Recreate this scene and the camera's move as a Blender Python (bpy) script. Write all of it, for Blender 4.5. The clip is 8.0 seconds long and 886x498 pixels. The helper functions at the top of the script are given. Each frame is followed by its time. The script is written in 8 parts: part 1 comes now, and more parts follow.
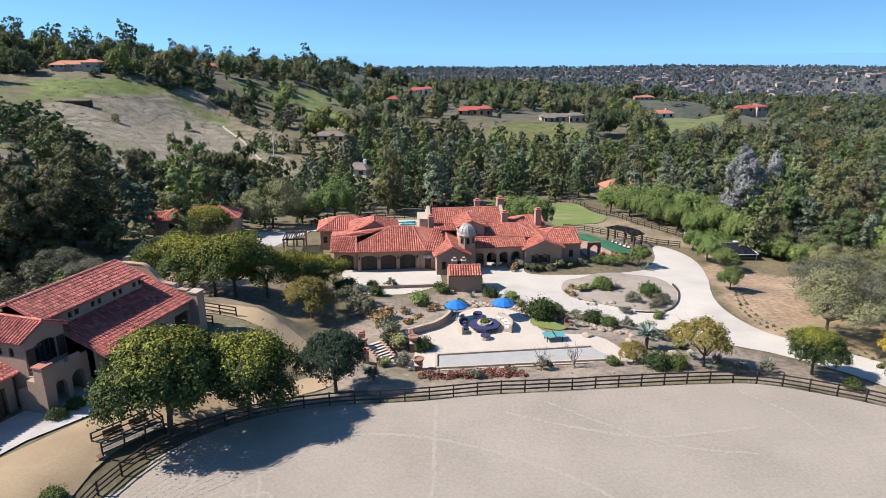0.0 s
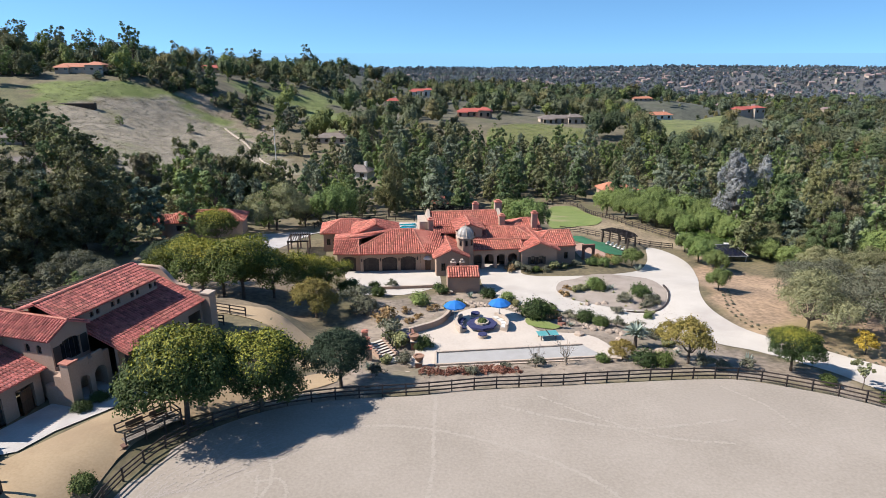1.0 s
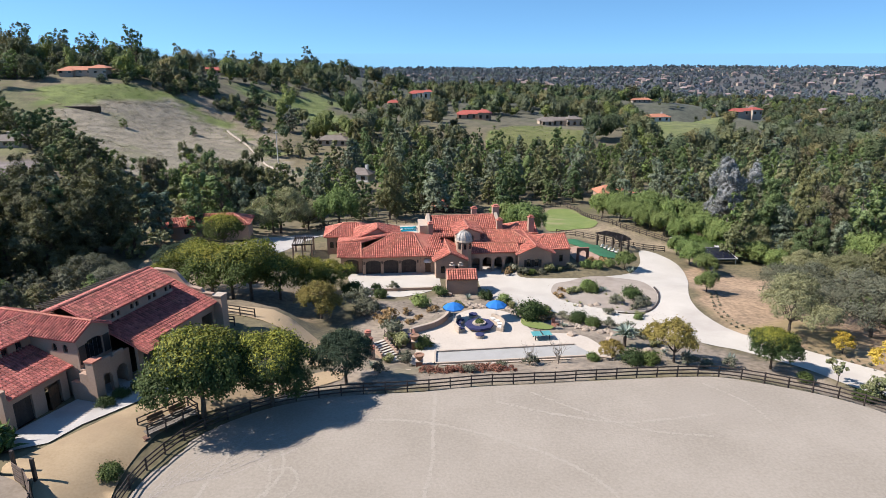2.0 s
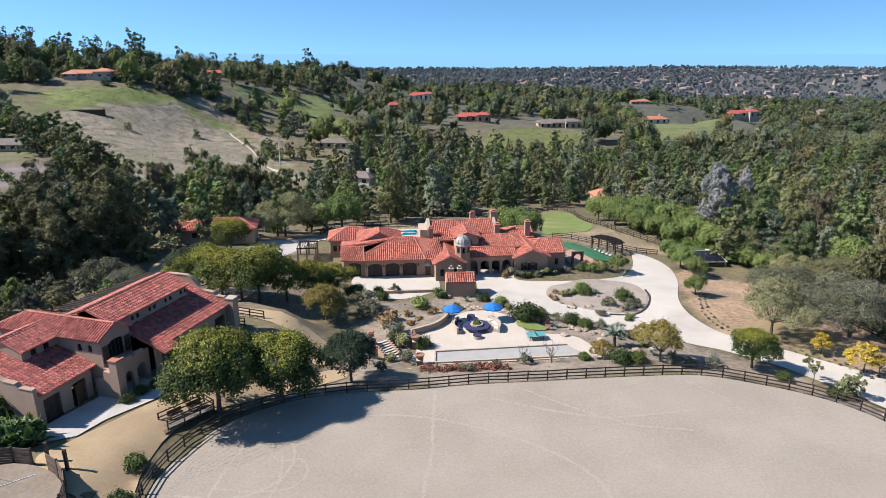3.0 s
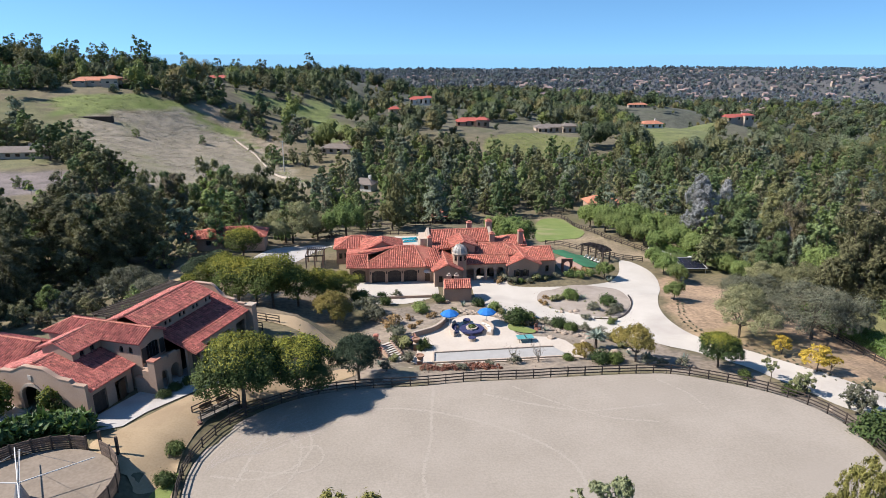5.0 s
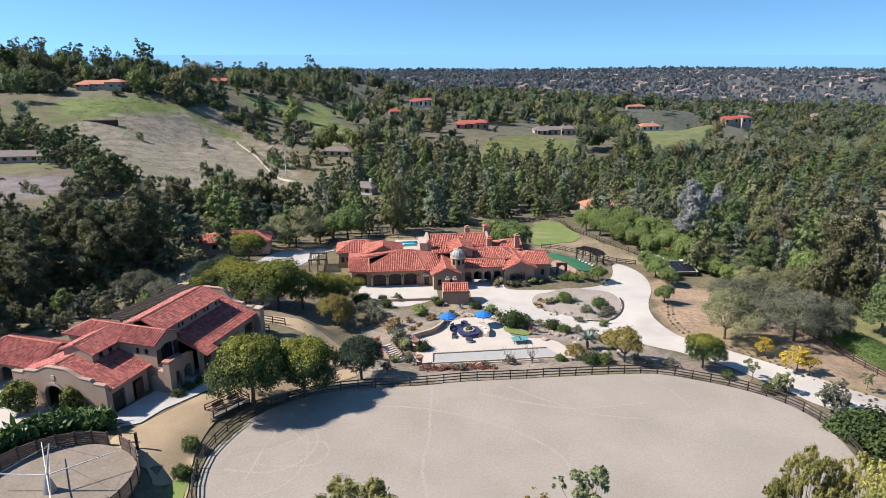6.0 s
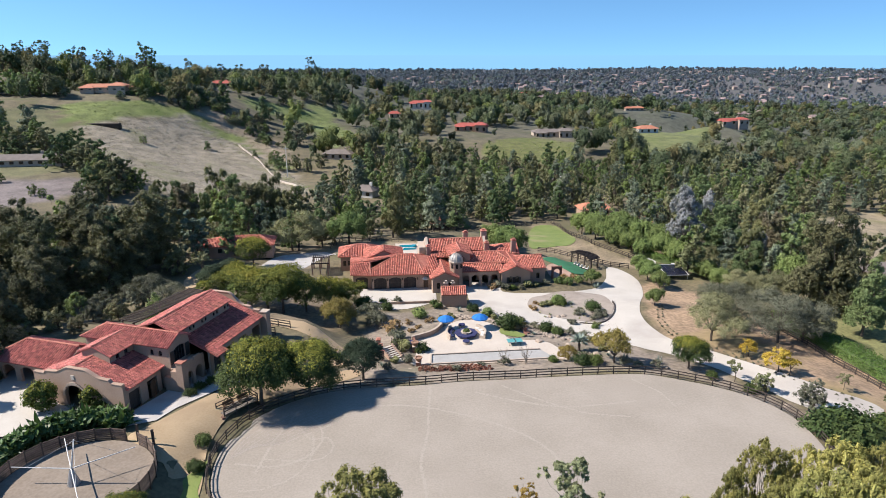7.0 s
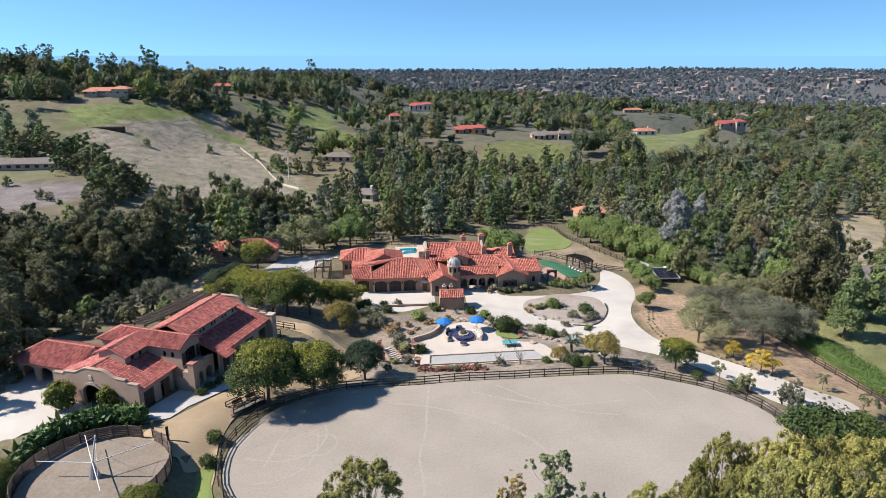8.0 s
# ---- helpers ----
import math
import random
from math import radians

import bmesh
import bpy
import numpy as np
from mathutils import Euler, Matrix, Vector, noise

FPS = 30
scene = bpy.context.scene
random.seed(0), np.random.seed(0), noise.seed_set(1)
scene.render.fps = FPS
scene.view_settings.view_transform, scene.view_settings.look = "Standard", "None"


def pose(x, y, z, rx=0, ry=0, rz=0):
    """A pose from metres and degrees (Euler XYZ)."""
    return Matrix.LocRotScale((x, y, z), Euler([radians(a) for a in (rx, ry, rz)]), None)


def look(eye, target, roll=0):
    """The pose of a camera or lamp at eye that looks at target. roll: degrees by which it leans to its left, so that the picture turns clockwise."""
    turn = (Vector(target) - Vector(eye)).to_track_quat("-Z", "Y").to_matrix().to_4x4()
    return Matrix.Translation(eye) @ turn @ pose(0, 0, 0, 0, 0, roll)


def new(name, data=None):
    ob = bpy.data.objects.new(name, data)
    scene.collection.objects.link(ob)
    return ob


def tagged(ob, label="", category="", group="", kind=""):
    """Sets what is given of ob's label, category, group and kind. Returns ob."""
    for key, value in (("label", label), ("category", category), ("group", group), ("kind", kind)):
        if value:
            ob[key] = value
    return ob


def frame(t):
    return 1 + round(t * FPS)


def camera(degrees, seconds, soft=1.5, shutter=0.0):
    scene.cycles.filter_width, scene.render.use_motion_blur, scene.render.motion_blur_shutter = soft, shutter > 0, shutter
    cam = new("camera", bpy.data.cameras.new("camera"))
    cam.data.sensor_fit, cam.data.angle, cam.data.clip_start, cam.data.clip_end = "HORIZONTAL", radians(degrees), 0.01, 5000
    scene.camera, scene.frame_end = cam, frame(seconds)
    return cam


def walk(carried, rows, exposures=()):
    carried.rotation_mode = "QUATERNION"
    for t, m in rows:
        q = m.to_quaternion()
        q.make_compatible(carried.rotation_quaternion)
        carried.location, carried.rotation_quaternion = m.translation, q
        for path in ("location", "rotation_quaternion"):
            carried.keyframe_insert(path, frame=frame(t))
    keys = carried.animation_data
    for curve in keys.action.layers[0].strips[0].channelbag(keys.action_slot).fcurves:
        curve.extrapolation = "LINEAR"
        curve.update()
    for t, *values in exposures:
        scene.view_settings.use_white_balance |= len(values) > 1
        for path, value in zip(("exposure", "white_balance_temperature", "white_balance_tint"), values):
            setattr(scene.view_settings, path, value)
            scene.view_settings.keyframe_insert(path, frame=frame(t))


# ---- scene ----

from mathutils import geometry

# ---- camera ----
cam = camera(70.0, 8.0, soft=0.8)
ROWS = [
    (0.0, 0.00, 0.00, 32.67),
    (0.5, 0.06, -1.85, 33.40),
    (1.0, 0.12, -3.78, 34.24),
    (1.5, 0.18, -5.77, 35.16),
    (3.0, 0.34, -12.11, 38.24),
    (3.5, 0.40, -14.30, 39.34),
    (4.0, 0.48, -16.50, 40.46),
    (4.5, 0.56, -18.70, 41.60),
    (6.0, 0.93, -25.23, 45.10),
    (6.5, 1.08, -27.38, 46.29),
    (7.0, 1.25, -29.53, 47.48),
    (7.5, 1.43, -31.69, 48.68),
    (8.0, 1.60, -33.91, 49.88),
]
walk(cam, [(t, pose(x, y, z, 72.873, 0, 0)) for t, x, y, z in ROWS])
scene.view_settings.exposure = 0.95

# ---- sky and sun ----
SUN_EL, SUN_AZ = 43.5, 269.5        # degrees; azimuth clockwise from +y
world = bpy.data.worlds.new("world")
scene.world = world
world.use_nodes = True
wn = world.node_tree.nodes
sky = wn.new("ShaderNodeTexSky")
sky.sky_type, sky.sun_disc = "NISHITA", False
sky.sun_elevation, sky.sun_rotation = radians(SUN_EL), radians(SUN_AZ)
sky.air_density, sky.dust_density, sky.ozone_density, sky.altitude = 1.0, 0.3, 2.0, 100
way = wn.new("ShaderNodeTexCoord")
tip = wn.new("ShaderNodeVectorMath")
tip.operation, tip.inputs[1].default_value, tip.inputs[2].default_value = "MULTIPLY_ADD", (1, 1, 1.4), (0, 0, 0.15)
world.node_tree.links.new(way.outputs["Generated"], tip.inputs[0])
world.node_tree.links.new(tip.outputs[0], sky.inputs["Vector"])
tint = wn.new("ShaderNodeMix")
tint.data_type, tint.blend_type = "RGBA", "MULTIPLY"
tint.inputs[0].default_value, tint.inputs[7].default_value = 1.0, (0.68, 1.00, 1.19, 1)
world.node_tree.links.new(sky.outputs[0], tint.inputs[6])
world.node_tree.links.new(tint.outputs[2], wn["Background"].inputs[0])
wn["Background"].inputs[1].default_value = 0.085
sun = new("sun", bpy.data.lights.new("sun", "SUN"))
sun.data.energy, sun.data.angle, sun.data.color = 4.7, radians(0.55), (1.0, 0.925, 0.86)
sun_dir = Vector((math.sin(radians(SUN_AZ)) * math.cos(radians(SUN_EL)), math.cos(radians(SUN_AZ)) * math.cos(radians(SUN_EL)), math.sin(radians(SUN_EL))))
sun.matrix_world = look(sun_dir * 300, (0, 0, 0))

# ---- materials ----
def surf(name, c1, c2, scale=1.0, rough=0.85, bump=0.0, fine=12.0, spread=0.0, metal=0.0, c3=None, stretch=None):
    """Two colours mixed by noise at two scales, a third as stains; spread: lightness change from piece to piece."""
    m = bpy.data.materials.new(name)
    m.use_nodes = True
    nt = m.node_tree
    n, ln = nt.nodes, nt.links
    b = n["Principled BSDF"]
    b.inputs["Roughness"].default_value, b.inputs["Metallic"].default_value = rough, metal
    geo = n.new("ShaderNodeNewGeometry")
    pos = geo.outputs["Position"]
    if stretch:
        mp = n.new("ShaderNodeVectorMath")
        mp.operation = "MULTIPLY"
        mp.inputs[1].default_value = stretch
        ln.new(pos, mp.inputs[0])
        pos = mp.outputs[0]
    def tex(s, detail=4.0):
        t = n.new("ShaderNodeTexNoise")
        t.inputs["Scale"].default_value, t.inputs["Detail"].default_value = s, detail
        ln.new(pos, t.inputs["Vector"])
        return t.outputs["Fac"]
    def sharpen(sock, lo, hi):
        r = n.new("ShaderNodeMapRange")
        r.inputs[1].default_value, r.inputs[2].default_value = lo, hi
        ln.new(sock, r.inputs[0])
        return r.outputs[0]
    def mix(f, a, c, kind="MIX"):
        x = n.new("ShaderNodeMix")
        x.data_type, x.blend_type = "RGBA", kind
        for sock, v in ((x.inputs[0], f), (x.inputs[6], a), (x.inputs[7], c)):
            if isinstance(v, bpy.types.NodeSocket):
                ln.new(v, sock)
            else:
                sock.default_value = v if isinstance(v, float) else (*v, 1)
        return x.outputs[2]
    big, small = tex(scale), tex(scale * fine, 6.0)
    add = n.new("ShaderNodeMath")
    add.operation = "ADD"
    ln.new(big, add.inputs[0])
    ln.new(small, add.inputs[1])
    col = mix(sharpen(add.outputs[0], 0.75, 1.25), c1, c2)
    if c3:
        col = mix(sharpen(tex(scale * 0.37, 5.0), 0.54, 0.68), col, c3)
    if spread:
        oi = n.new("ShaderNodeObjectInfo")
        s = n.new("ShaderNodeMath")
        s.operation = "ADD"
        ln.new(geo.outputs["Random Per Island"], s.inputs[0])
        ln.new(oi.outputs["Random"], s.inputs[1])
        fr = n.new("ShaderNodeMath")
        fr.operation = "FRACT"
        ln.new(s.outputs[0], fr.inputs[0])
        r = n.new("ShaderNodeMapRange")
        r.inputs[3].default_value, r.inputs[4].default_value = 1 - spread, 1 + spread
        ln.new(fr.outputs[0], r.inputs[0])
        hs = n.new("ShaderNodeHueSaturation")
        ln.new(r.outputs[0], hs.inputs["Value"])
        ln.new(col, hs.inputs["Color"])
        col = hs.outputs[0]
    ln.new(col, b.inputs["Base Color"])
    if bump:
        bp = n.new("ShaderNodeBump")
        bp.inputs["Strength"].default_value, bp.inputs["Distance"].default_value = 0.6, bump
        ln.new(small, bp.inputs["Height"])
        ln.new(bp.outputs[0], b.inputs["Normal"])
    return m


def leafy(name, c1, c2, spread=0.35, shine=0.75, patchy=0.5, toned=False):
    """Leaves: two greens by leaf and by tree, some light through them."""
    m = bpy.data.materials.new(name)
    m.use_nodes = True
    n, ln = m.node_tree.nodes, m.node_tree.links
    b, out = n["Principled BSDF"], n["Material Output"]
    b.inputs["Roughness"].default_value = shine
    b.inputs["Specular IOR Level"].default_value = 0.25
    geo, oi = n.new("ShaderNodeNewGeometry"), n.new("ShaderNodeObjectInfo")
    t = n.new("ShaderNodeTexNoise")
    t.inputs["Scale"].default_value = patchy
    ln.new(geo.outputs["Position"], t.inputs["Vector"])
    a = n.new("ShaderNodeMath")
    a.operation = "ADD"
    ln.new(t.outputs["Fac"], a.inputs[0])
    ln.new(oi.outputs["Random"], a.inputs[1])
    r = n.new("ShaderNodeMapRange")
    r.inputs[1].default_value, r.inputs[2].default_value = 0.4, 1.6
    ln.new(a.outputs[0], r.inputs[0])
    x = n.new("ShaderNodeMix")
    x.data_type = "RGBA"
    x.inputs[6].default_value, x.inputs[7].default_value = (*c1, 1), (*c2, 1)
    ln.new(r.outputs[0], x.inputs[0])
    v = n.new("ShaderNodeMapRange")
    v.inputs[3].default_value, v.inputs[4].default_value = 1 - spread, 1 + spread
    ln.new(geo.outputs["Random Per Island"], v.inputs[0])
    hs = n.new("ShaderNodeHueSaturation")
    each = n.new("ShaderNodeMath")
    each.operation, each.inputs[1].default_value = "MULTIPLY", 17.3
    ln.new(oi.outputs["Random"], each.inputs[0])
    part_of = n.new("ShaderNodeMath")
    part_of.operation = "FRACT"
    ln.new(each.outputs[0], part_of.inputs[0])
    own = n.new("ShaderNodeMapRange")
    own.inputs[3].default_value, own.inputs[4].default_value = (1.0, 1.0) if toned else (0.76, 1.24)
    ln.new(part_of.outputs[0], own.inputs[0])
    both = n.new("ShaderNodeMath")
    both.operation = "MULTIPLY"
    ln.new(v.outputs[0], both.inputs[0])
    ln.new(own.outputs[0], both.inputs[1])
    ln.new(both.outputs[0], hs.inputs["Value"])
    green = x.outputs[2]
    if toned:
        at, tm = n.new("ShaderNodeAttribute"), n.new("ShaderNodeMix")
        at.attribute_name = "tone"
        tm.data_type, tm.blend_type = "RGBA", "MULTIPLY"
        tm.inputs[0].default_value = 1.0
        ln.new(green, tm.inputs[6])
        ln.new(at.outputs["Color"], tm.inputs[7])
        green = tm.outputs[2]
    ln.new(green, hs.inputs["Color"])
    ln.new(hs.outputs[0], b.inputs["Base Color"])
    tr = n.new("ShaderNodeBsdfTranslucent")
    thin = n.new("ShaderNodeMix")
    thin.data_type, thin.blend_type = "RGBA", "MULTIPLY"
    thin.inputs[0].default_value, thin.inputs[7].default_value = 1.0, (0.20, 0.22, 0.11, 1)
    ln.new(hs.outputs[0], thin.inputs[6])
    ln.new(thin.outputs[2], tr.inputs["Color"])
    ms = n.new("ShaderNodeAddShader")
    ln.new(b.outputs[0], ms.inputs[0])
    ln.new(tr.outputs[0], ms.inputs[1])
    ln.new(ms.outputs[0], out.inputs["Surface"])
    return m


SAND = surf("sand", (0.236, 0.204, 0.165), (0.300, 0.261, 0.217), 0.12, 0.95, 0.05, 30, c3=(0.272, 0.235, 0.195))
GRANITE = surf("decomposed_granite", (0.398, 0.363, 0.317), (0.46, 0.425, 0.377), 0.25, 0.95, 0.01, 20, c3=(0.349, 0.314, 0.279))
PAVING = surf("pale_paving", (0.404, 0.349, 0.293), (0.46, 0.404, 0.342), 0.4, 0.9, 0.006, 10)
COURT = surf("court_gravel", (0.279, 0.272, 0.258), (0.328, 0.32, 0.307), 0.8, 0.95, 0.01, 20)
CONCRETE = surf("concrete", (0.349, 0.328, 0.307), (0.404, 0.383, 0.363), 0.5, 0.9, 0.004, 12, c3=(0.307, 0.286, 0.265))
TAN = surf("tan_sand", (0.279, 0.203, 0.119), (0.334, 0.251, 0.154), 0.3, 0.95, 0.02, 14, c3=(0.251, 0.181, 0.111))
BED_GRAVEL = surf("bed_gravel", (0.235, 0.195, 0.160), (0.305, 0.262, 0.222), 0.5, 0.95, 0.03, 14, c3=(0.20, 0.16, 0.128))
LAWN = surf("lawn", (0.105, 0.150, 0.030), (0.165, 0.195, 0.055), 0.3, 0.9, 0.03, 20, c3=(0.21, 0.20, 0.085))
TURF = surf("putting_turf", (0.0209, 0.111, 0.0488), (0.0279, 0.139, 0.0627), 0.6, 0.9, 0.01, 20)
STUCCO = surf("stucco", (0.31, 0.212, 0.155), (0.37, 0.260, 0.196), 0.35, 0.92, 0.006, 18, c3=(0.28, 0.192, 0.138))
STUCCO_PALE = surf("pale_stucco", (0.363, 0.293, 0.23), (0.404, 0.334, 0.272), 0.5, 0.92, 0.006, 18)
TILE = surf("clay_tile", (0.37, 0.100, 0.066), (0.49, 0.172, 0.125), 1.2, 0.8, 0.004, 8, spread=0.36, c3=(0.46, 0.18, 0.12))
STABLE_TILE = surf("dark_clay_tile", (0.27, 0.066, 0.056), (0.43, 0.135, 0.112), 1.2, 0.8, 0.004, 8, spread=0.4, c3=(0.36, 0.12, 0.09))
CAP = surf("ridge_tile", (0.36, 0.125, 0.085), (0.46, 0.19, 0.135), 1.0, 0.85, 0.004, 8, spread=0.2)
DARKWOOD = surf("dark_stained_wood", (0.0314, 0.0223, 0.0181), (0.0523, 0.0383, 0.0314), 1.5, 0.7, 0.004, 9, spread=0.25)
DOORWOOD = surf("brown_wood", (0.0697, 0.0383, 0.0209), (0.111, 0.0627, 0.0349), 1.2, 0.6, 0.004, 9, stretch=(4, 4, 0.6))
BARK = surf("bark", (0.0697, 0.0523, 0.0383), (0.119, 0.0938, 0.0732), 3.0, 0.95, 0.03, 6)
PALEBARK = surf("pale_bark", (0.209, 0.174, 0.139), (0.314, 0.279, 0.237), 2.0, 0.9, 0.02, 6)
GLASS = surf("dark_glass", (0.00838, 0.00979, 0.0111), (0.0139, 0.0154, 0.0174), 0.5, 0.06)
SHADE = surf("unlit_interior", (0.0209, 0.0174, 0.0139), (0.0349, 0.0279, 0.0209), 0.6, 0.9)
METAL = surf("grey_metal", (0.293, 0.3, 0.314), (0.363, 0.369, 0.383), 1.5, 0.45, 0.0, 8, metal=0.7)
WHITE = surf("white_paint", (0.488, 0.474, 0.447), (0.544, 0.53, 0.502), 0.8, 0.7, 0.002, 12)
G_ROUND = leafy("round_tree_leaves", (0.032, 0.054, 0.015), (0.068, 0.092, 0.022))
G_OLIVE = leafy("olive_leaves", (0.135, 0.140, 0.070), (0.205, 0.200, 0.105))
G_EUC = leafy("eucalyptus_leaves", (0.085, 0.098, 0.046), (0.165, 0.160, 0.070))
G_DARK = leafy("dark_leaves", (0.065, 0.098, 0.042), (0.125, 0.160, 0.060))
G_SILVER = leafy("silver_leaves", (0.145, 0.15, 0.158), (0.21, 0.21, 0.21), 0.3)
G_LIGHT = leafy("light_leaves", (0.095, 0.140, 0.042), (0.155, 0.190, 0.060))
G_YELLOW = leafy("yellow_leaves", (0.30, 0.215, 0.03), (0.38, 0.27, 0.045), 0.3)
G_LIME = leafy("lime_green_leaves", (0.042, 0.065, 0.014), (0.090, 0.105, 0.020))
G_RUST = leafy("rusty_leaves", (0.16, 0.135, 0.035), (0.25, 0.165, 0.045))
G_GREY = leafy("grey_green_leaves", (0.092, 0.096, 0.064), (0.150, 0.148, 0.104))
G_WOOD = leafy("woodland_leaves", (0.062, 0.078, 0.046), (0.100, 0.112, 0.062), 0.25, 0.8, 0.04, True)
# for the farthest woods: distance haze is painted in as blue-grey
G_FAR_HAZE = leafy("far_woodland_leaves", (0.074, 0.095, 0.122), (0.104, 0.118, 0.150), 0.12, 0.85, 0.006, True)
G_GROVE = leafy("grove_leaves", (0.066, 0.070, 0.034), (0.130, 0.122, 0.060), 0.4)
G_BUSH = leafy("mixed_forest_leaves", (0.150, 0.125, 0.080), (0.110, 0.165, 0.050), 0.4)
G_BLUE = leafy("blue_green_leaves", (0.085, 0.115, 0.080), (0.150, 0.165, 0.110), 0.4)
G_UPPER = leafy("young_leaves", (0.140, 0.148, 0.022), (0.225, 0.205, 0.026))
G_DEEP = leafy("deep_green_leaves", (0.028, 0.048, 0.026), (0.055, 0.080, 0.042))
G_RED = leafy("red_mat_leaves", (0.150, 0.062, 0.045), (0.210, 0.095, 0.065), 0.3)
G_BROWN = leafy("dry_leaves", (0.190, 0.125, 0.060), (0.260, 0.170, 0.080), 0.3)

# ---- mesh helpers ----
def mesh_of(name, verts, faces, material, smooth=False):
    me = bpy.data.meshes.new(name)
    me.from_pydata([tuple(v) for v in verts], [], [tuple(f) for f in faces])
    me.materials.append(material)
    if smooth:
        me.polygons.foreach_set("use_smooth", [True] * len(me.polygons))
    me.update()
    return me


def part(name, bm, material, parent, label=""):
    """One mesh object under a thing or a part, from a bmesh or a mesh."""
    if isinstance(bm, bmesh.types.BMesh):
        me = bpy.data.meshes.new(name)
        bm.to_mesh(me)
        bm.free()
        me.materials.append(material)
    else:
        me = bm
    ob = new(name, me)
    ob.parent = parent
    return tagged(ob, label) if label else ob


def empty(name, m, label, category, group="", kind=""):
    ob = new(name)
    ob.matrix_basis = m
    return tagged(ob, label, category, group, kind)


def box(bm, x0, x1, y0, y1, z0, z1, m=None, bevel=0.0):
    made = bmesh.ops.create_cube(bm, size=1.0, matrix=Matrix.Translation(((x0 + x1) / 2, (y0 + y1) / 2, (z0 + z1) / 2)) @ Matrix.Diagonal((x1 - x0, y1 - y0, z1 - z0, 1)))
    vs = made["verts"]
    if bevel:
        es = list({e for v in vs for e in v.link_edges})
        vs = list({v for f in bmesh.ops.bevel(bm, geom=es, offset=bevel, segments=1, affect="EDGES")["faces"] for v in f.verts} | {v for v in vs if v.is_valid})
    if m is not None:
        bmesh.ops.transform(bm, matrix=m, verts=vs)
    return bm


def boxes(*rows, m=None, bevel=0.0):
    bm = bmesh.new()
    for r in rows:
        box(bm, *r, m=m, bevel=bevel)
    return bm


def tube(bm, a, b, r0, r1, n=7):
    a, b = Vector(a), Vector(b)
    q = (b - a).to_track_quat("Z", "Y").to_matrix()
    rings = []
    for p, r in ((a, r0), (b, r1)):
        rings.append([bm.verts.new(p + q @ Vector((r * math.cos(2 * math.pi * i / n), r * math.sin(2 * math.pi * i / n), 0))) for i in range(n)])
    for i in range(n):
        bm.faces.new((rings[0][i], rings[0][(i + 1) % n], rings[1][(i + 1) % n], rings[1][i]))
    bm.faces.new(rings[1])
    bm.faces.new(rings[0][::-1])
    return bm


def smooth_loop(pts, closed=True, step=4):
    """A soft curve through the points."""
    n, out = len(pts), []
    for i in range(n if closed else n - 1):
        p = [Vector(pts[(i + k) % n] if closed else pts[min(max(i + k, 0), n - 1)]) for k in (-1, 0, 1, 2)]
        for s in range(step):
            t = s / step
            out.append(0.5 * (2 * p[1] + (p[2] - p[0]) * t + (2 * p[0] - 5 * p[1] + 4 * p[2] - p[3]) * t * t + (3 * p[1] - p[0] - 3 * p[2] + p[3]) * t ** 3))
    if not closed:
        out.append(Vector(pts[-1]))
    return [tuple(v) for v in out]


def inside(x, y, poly):
    odd, j = False, len(poly) - 1
    for i in range(len(poly)):
        (xi, yi), (xj, yj) = poly[i], poly[j]
        if (yi > y) != (yj > y) and x < (xj - xi) * (y - yi) / (yj - yi) + xi:
            odd = not odd
        j = i
    return odd


# ---- the lie of the land ----
# x, y, height and reach of places whose height is known
LAND = [
    (0, 30, 0, 30), (25, 30, 0, 30), (25, 48, 0, 14), (-12, 42, 0, 14), (8, 72, -2.0, 9), (0, 101, -4.4, 14), (-12, 114, -4.6, 14), (20, 114, -4.6, 14), (30, 92, -4.0, 9), (12, 88, -3.4, 8), (-12, 86, -3.0, 9), (-14, 66, -1.2, 7),
    (-42, 55, 1.8, 14), (-36, 38, 1.6, 8), (-60, 60, 1.8, 16), (42, 90, -3.5, 12), (50, 72, -2.4, 9), (56, 58, -1.6, 12), (42, 124, -6.0, 14), (-42, 110, -3.4, 14), (-34, 88, -1.4, 9),
    (-70, 130, -4, 20), (0, 150, -6.5, 25), (62, 140, -7, 25), (90, 84, -4, 25), (100, 0, -6, 40), (0, -60, -8, 60), (-100, 0, -2, 40),
    (0, 220, -12.5, 40), (-80, 250, -13, 40), (100, 240, -14.5, 40),
]
FAR = [
    (-86, 320, -19, 50), (-130, 340, -10, 50), (-200, 300, 2, 50), (-215, 345, 12, 45), (-260, 380, 22, 60), (-220, 470, 26, 60), (-330, 470, 34, 80), (-150, 560, 14, 70), (-60, 480, -10, 70),
    (-150, 740, 14, 90), (-25, 690, -12, 80), (60, 330, -22, 60), (200, 330, -25, 70), (300, 610, -30, 90), (56, 800, -12, 90), (125, 990, -24, 120),
    (-400, 900, 10, 150), (0, 1500, -30, 200), (500, 1100, -50, 200), (1270, 2030, -28, 300), (900, 1500, -62, 250), (300, 2300, -42, 400), (-500, 2000, -40, 300), (0, 3800, -62, 600), (1800, 3500, -45, 500), (-2000, 3000, -60, 700), (3000, 2500, -50, 700), (-300, 200, 4, 70), (-190, 230, -4, 40), (23, 466, -9.7, 60), (90, 478, -15.9, 60), (169, 492, -14, 60), (288, 603, -19, 70), (-22, 640, -6.1, 60), (-65, 362, -14.9, 45), (-180, 256, -1.2, 34), (-219, 394, 24.8, 50), (-191, 533, 20.4, 60), (236, 760, -18.7, 80), (-43, 560, -8.8, 60),
]
PTS = np.array(LAND + FAR, float)


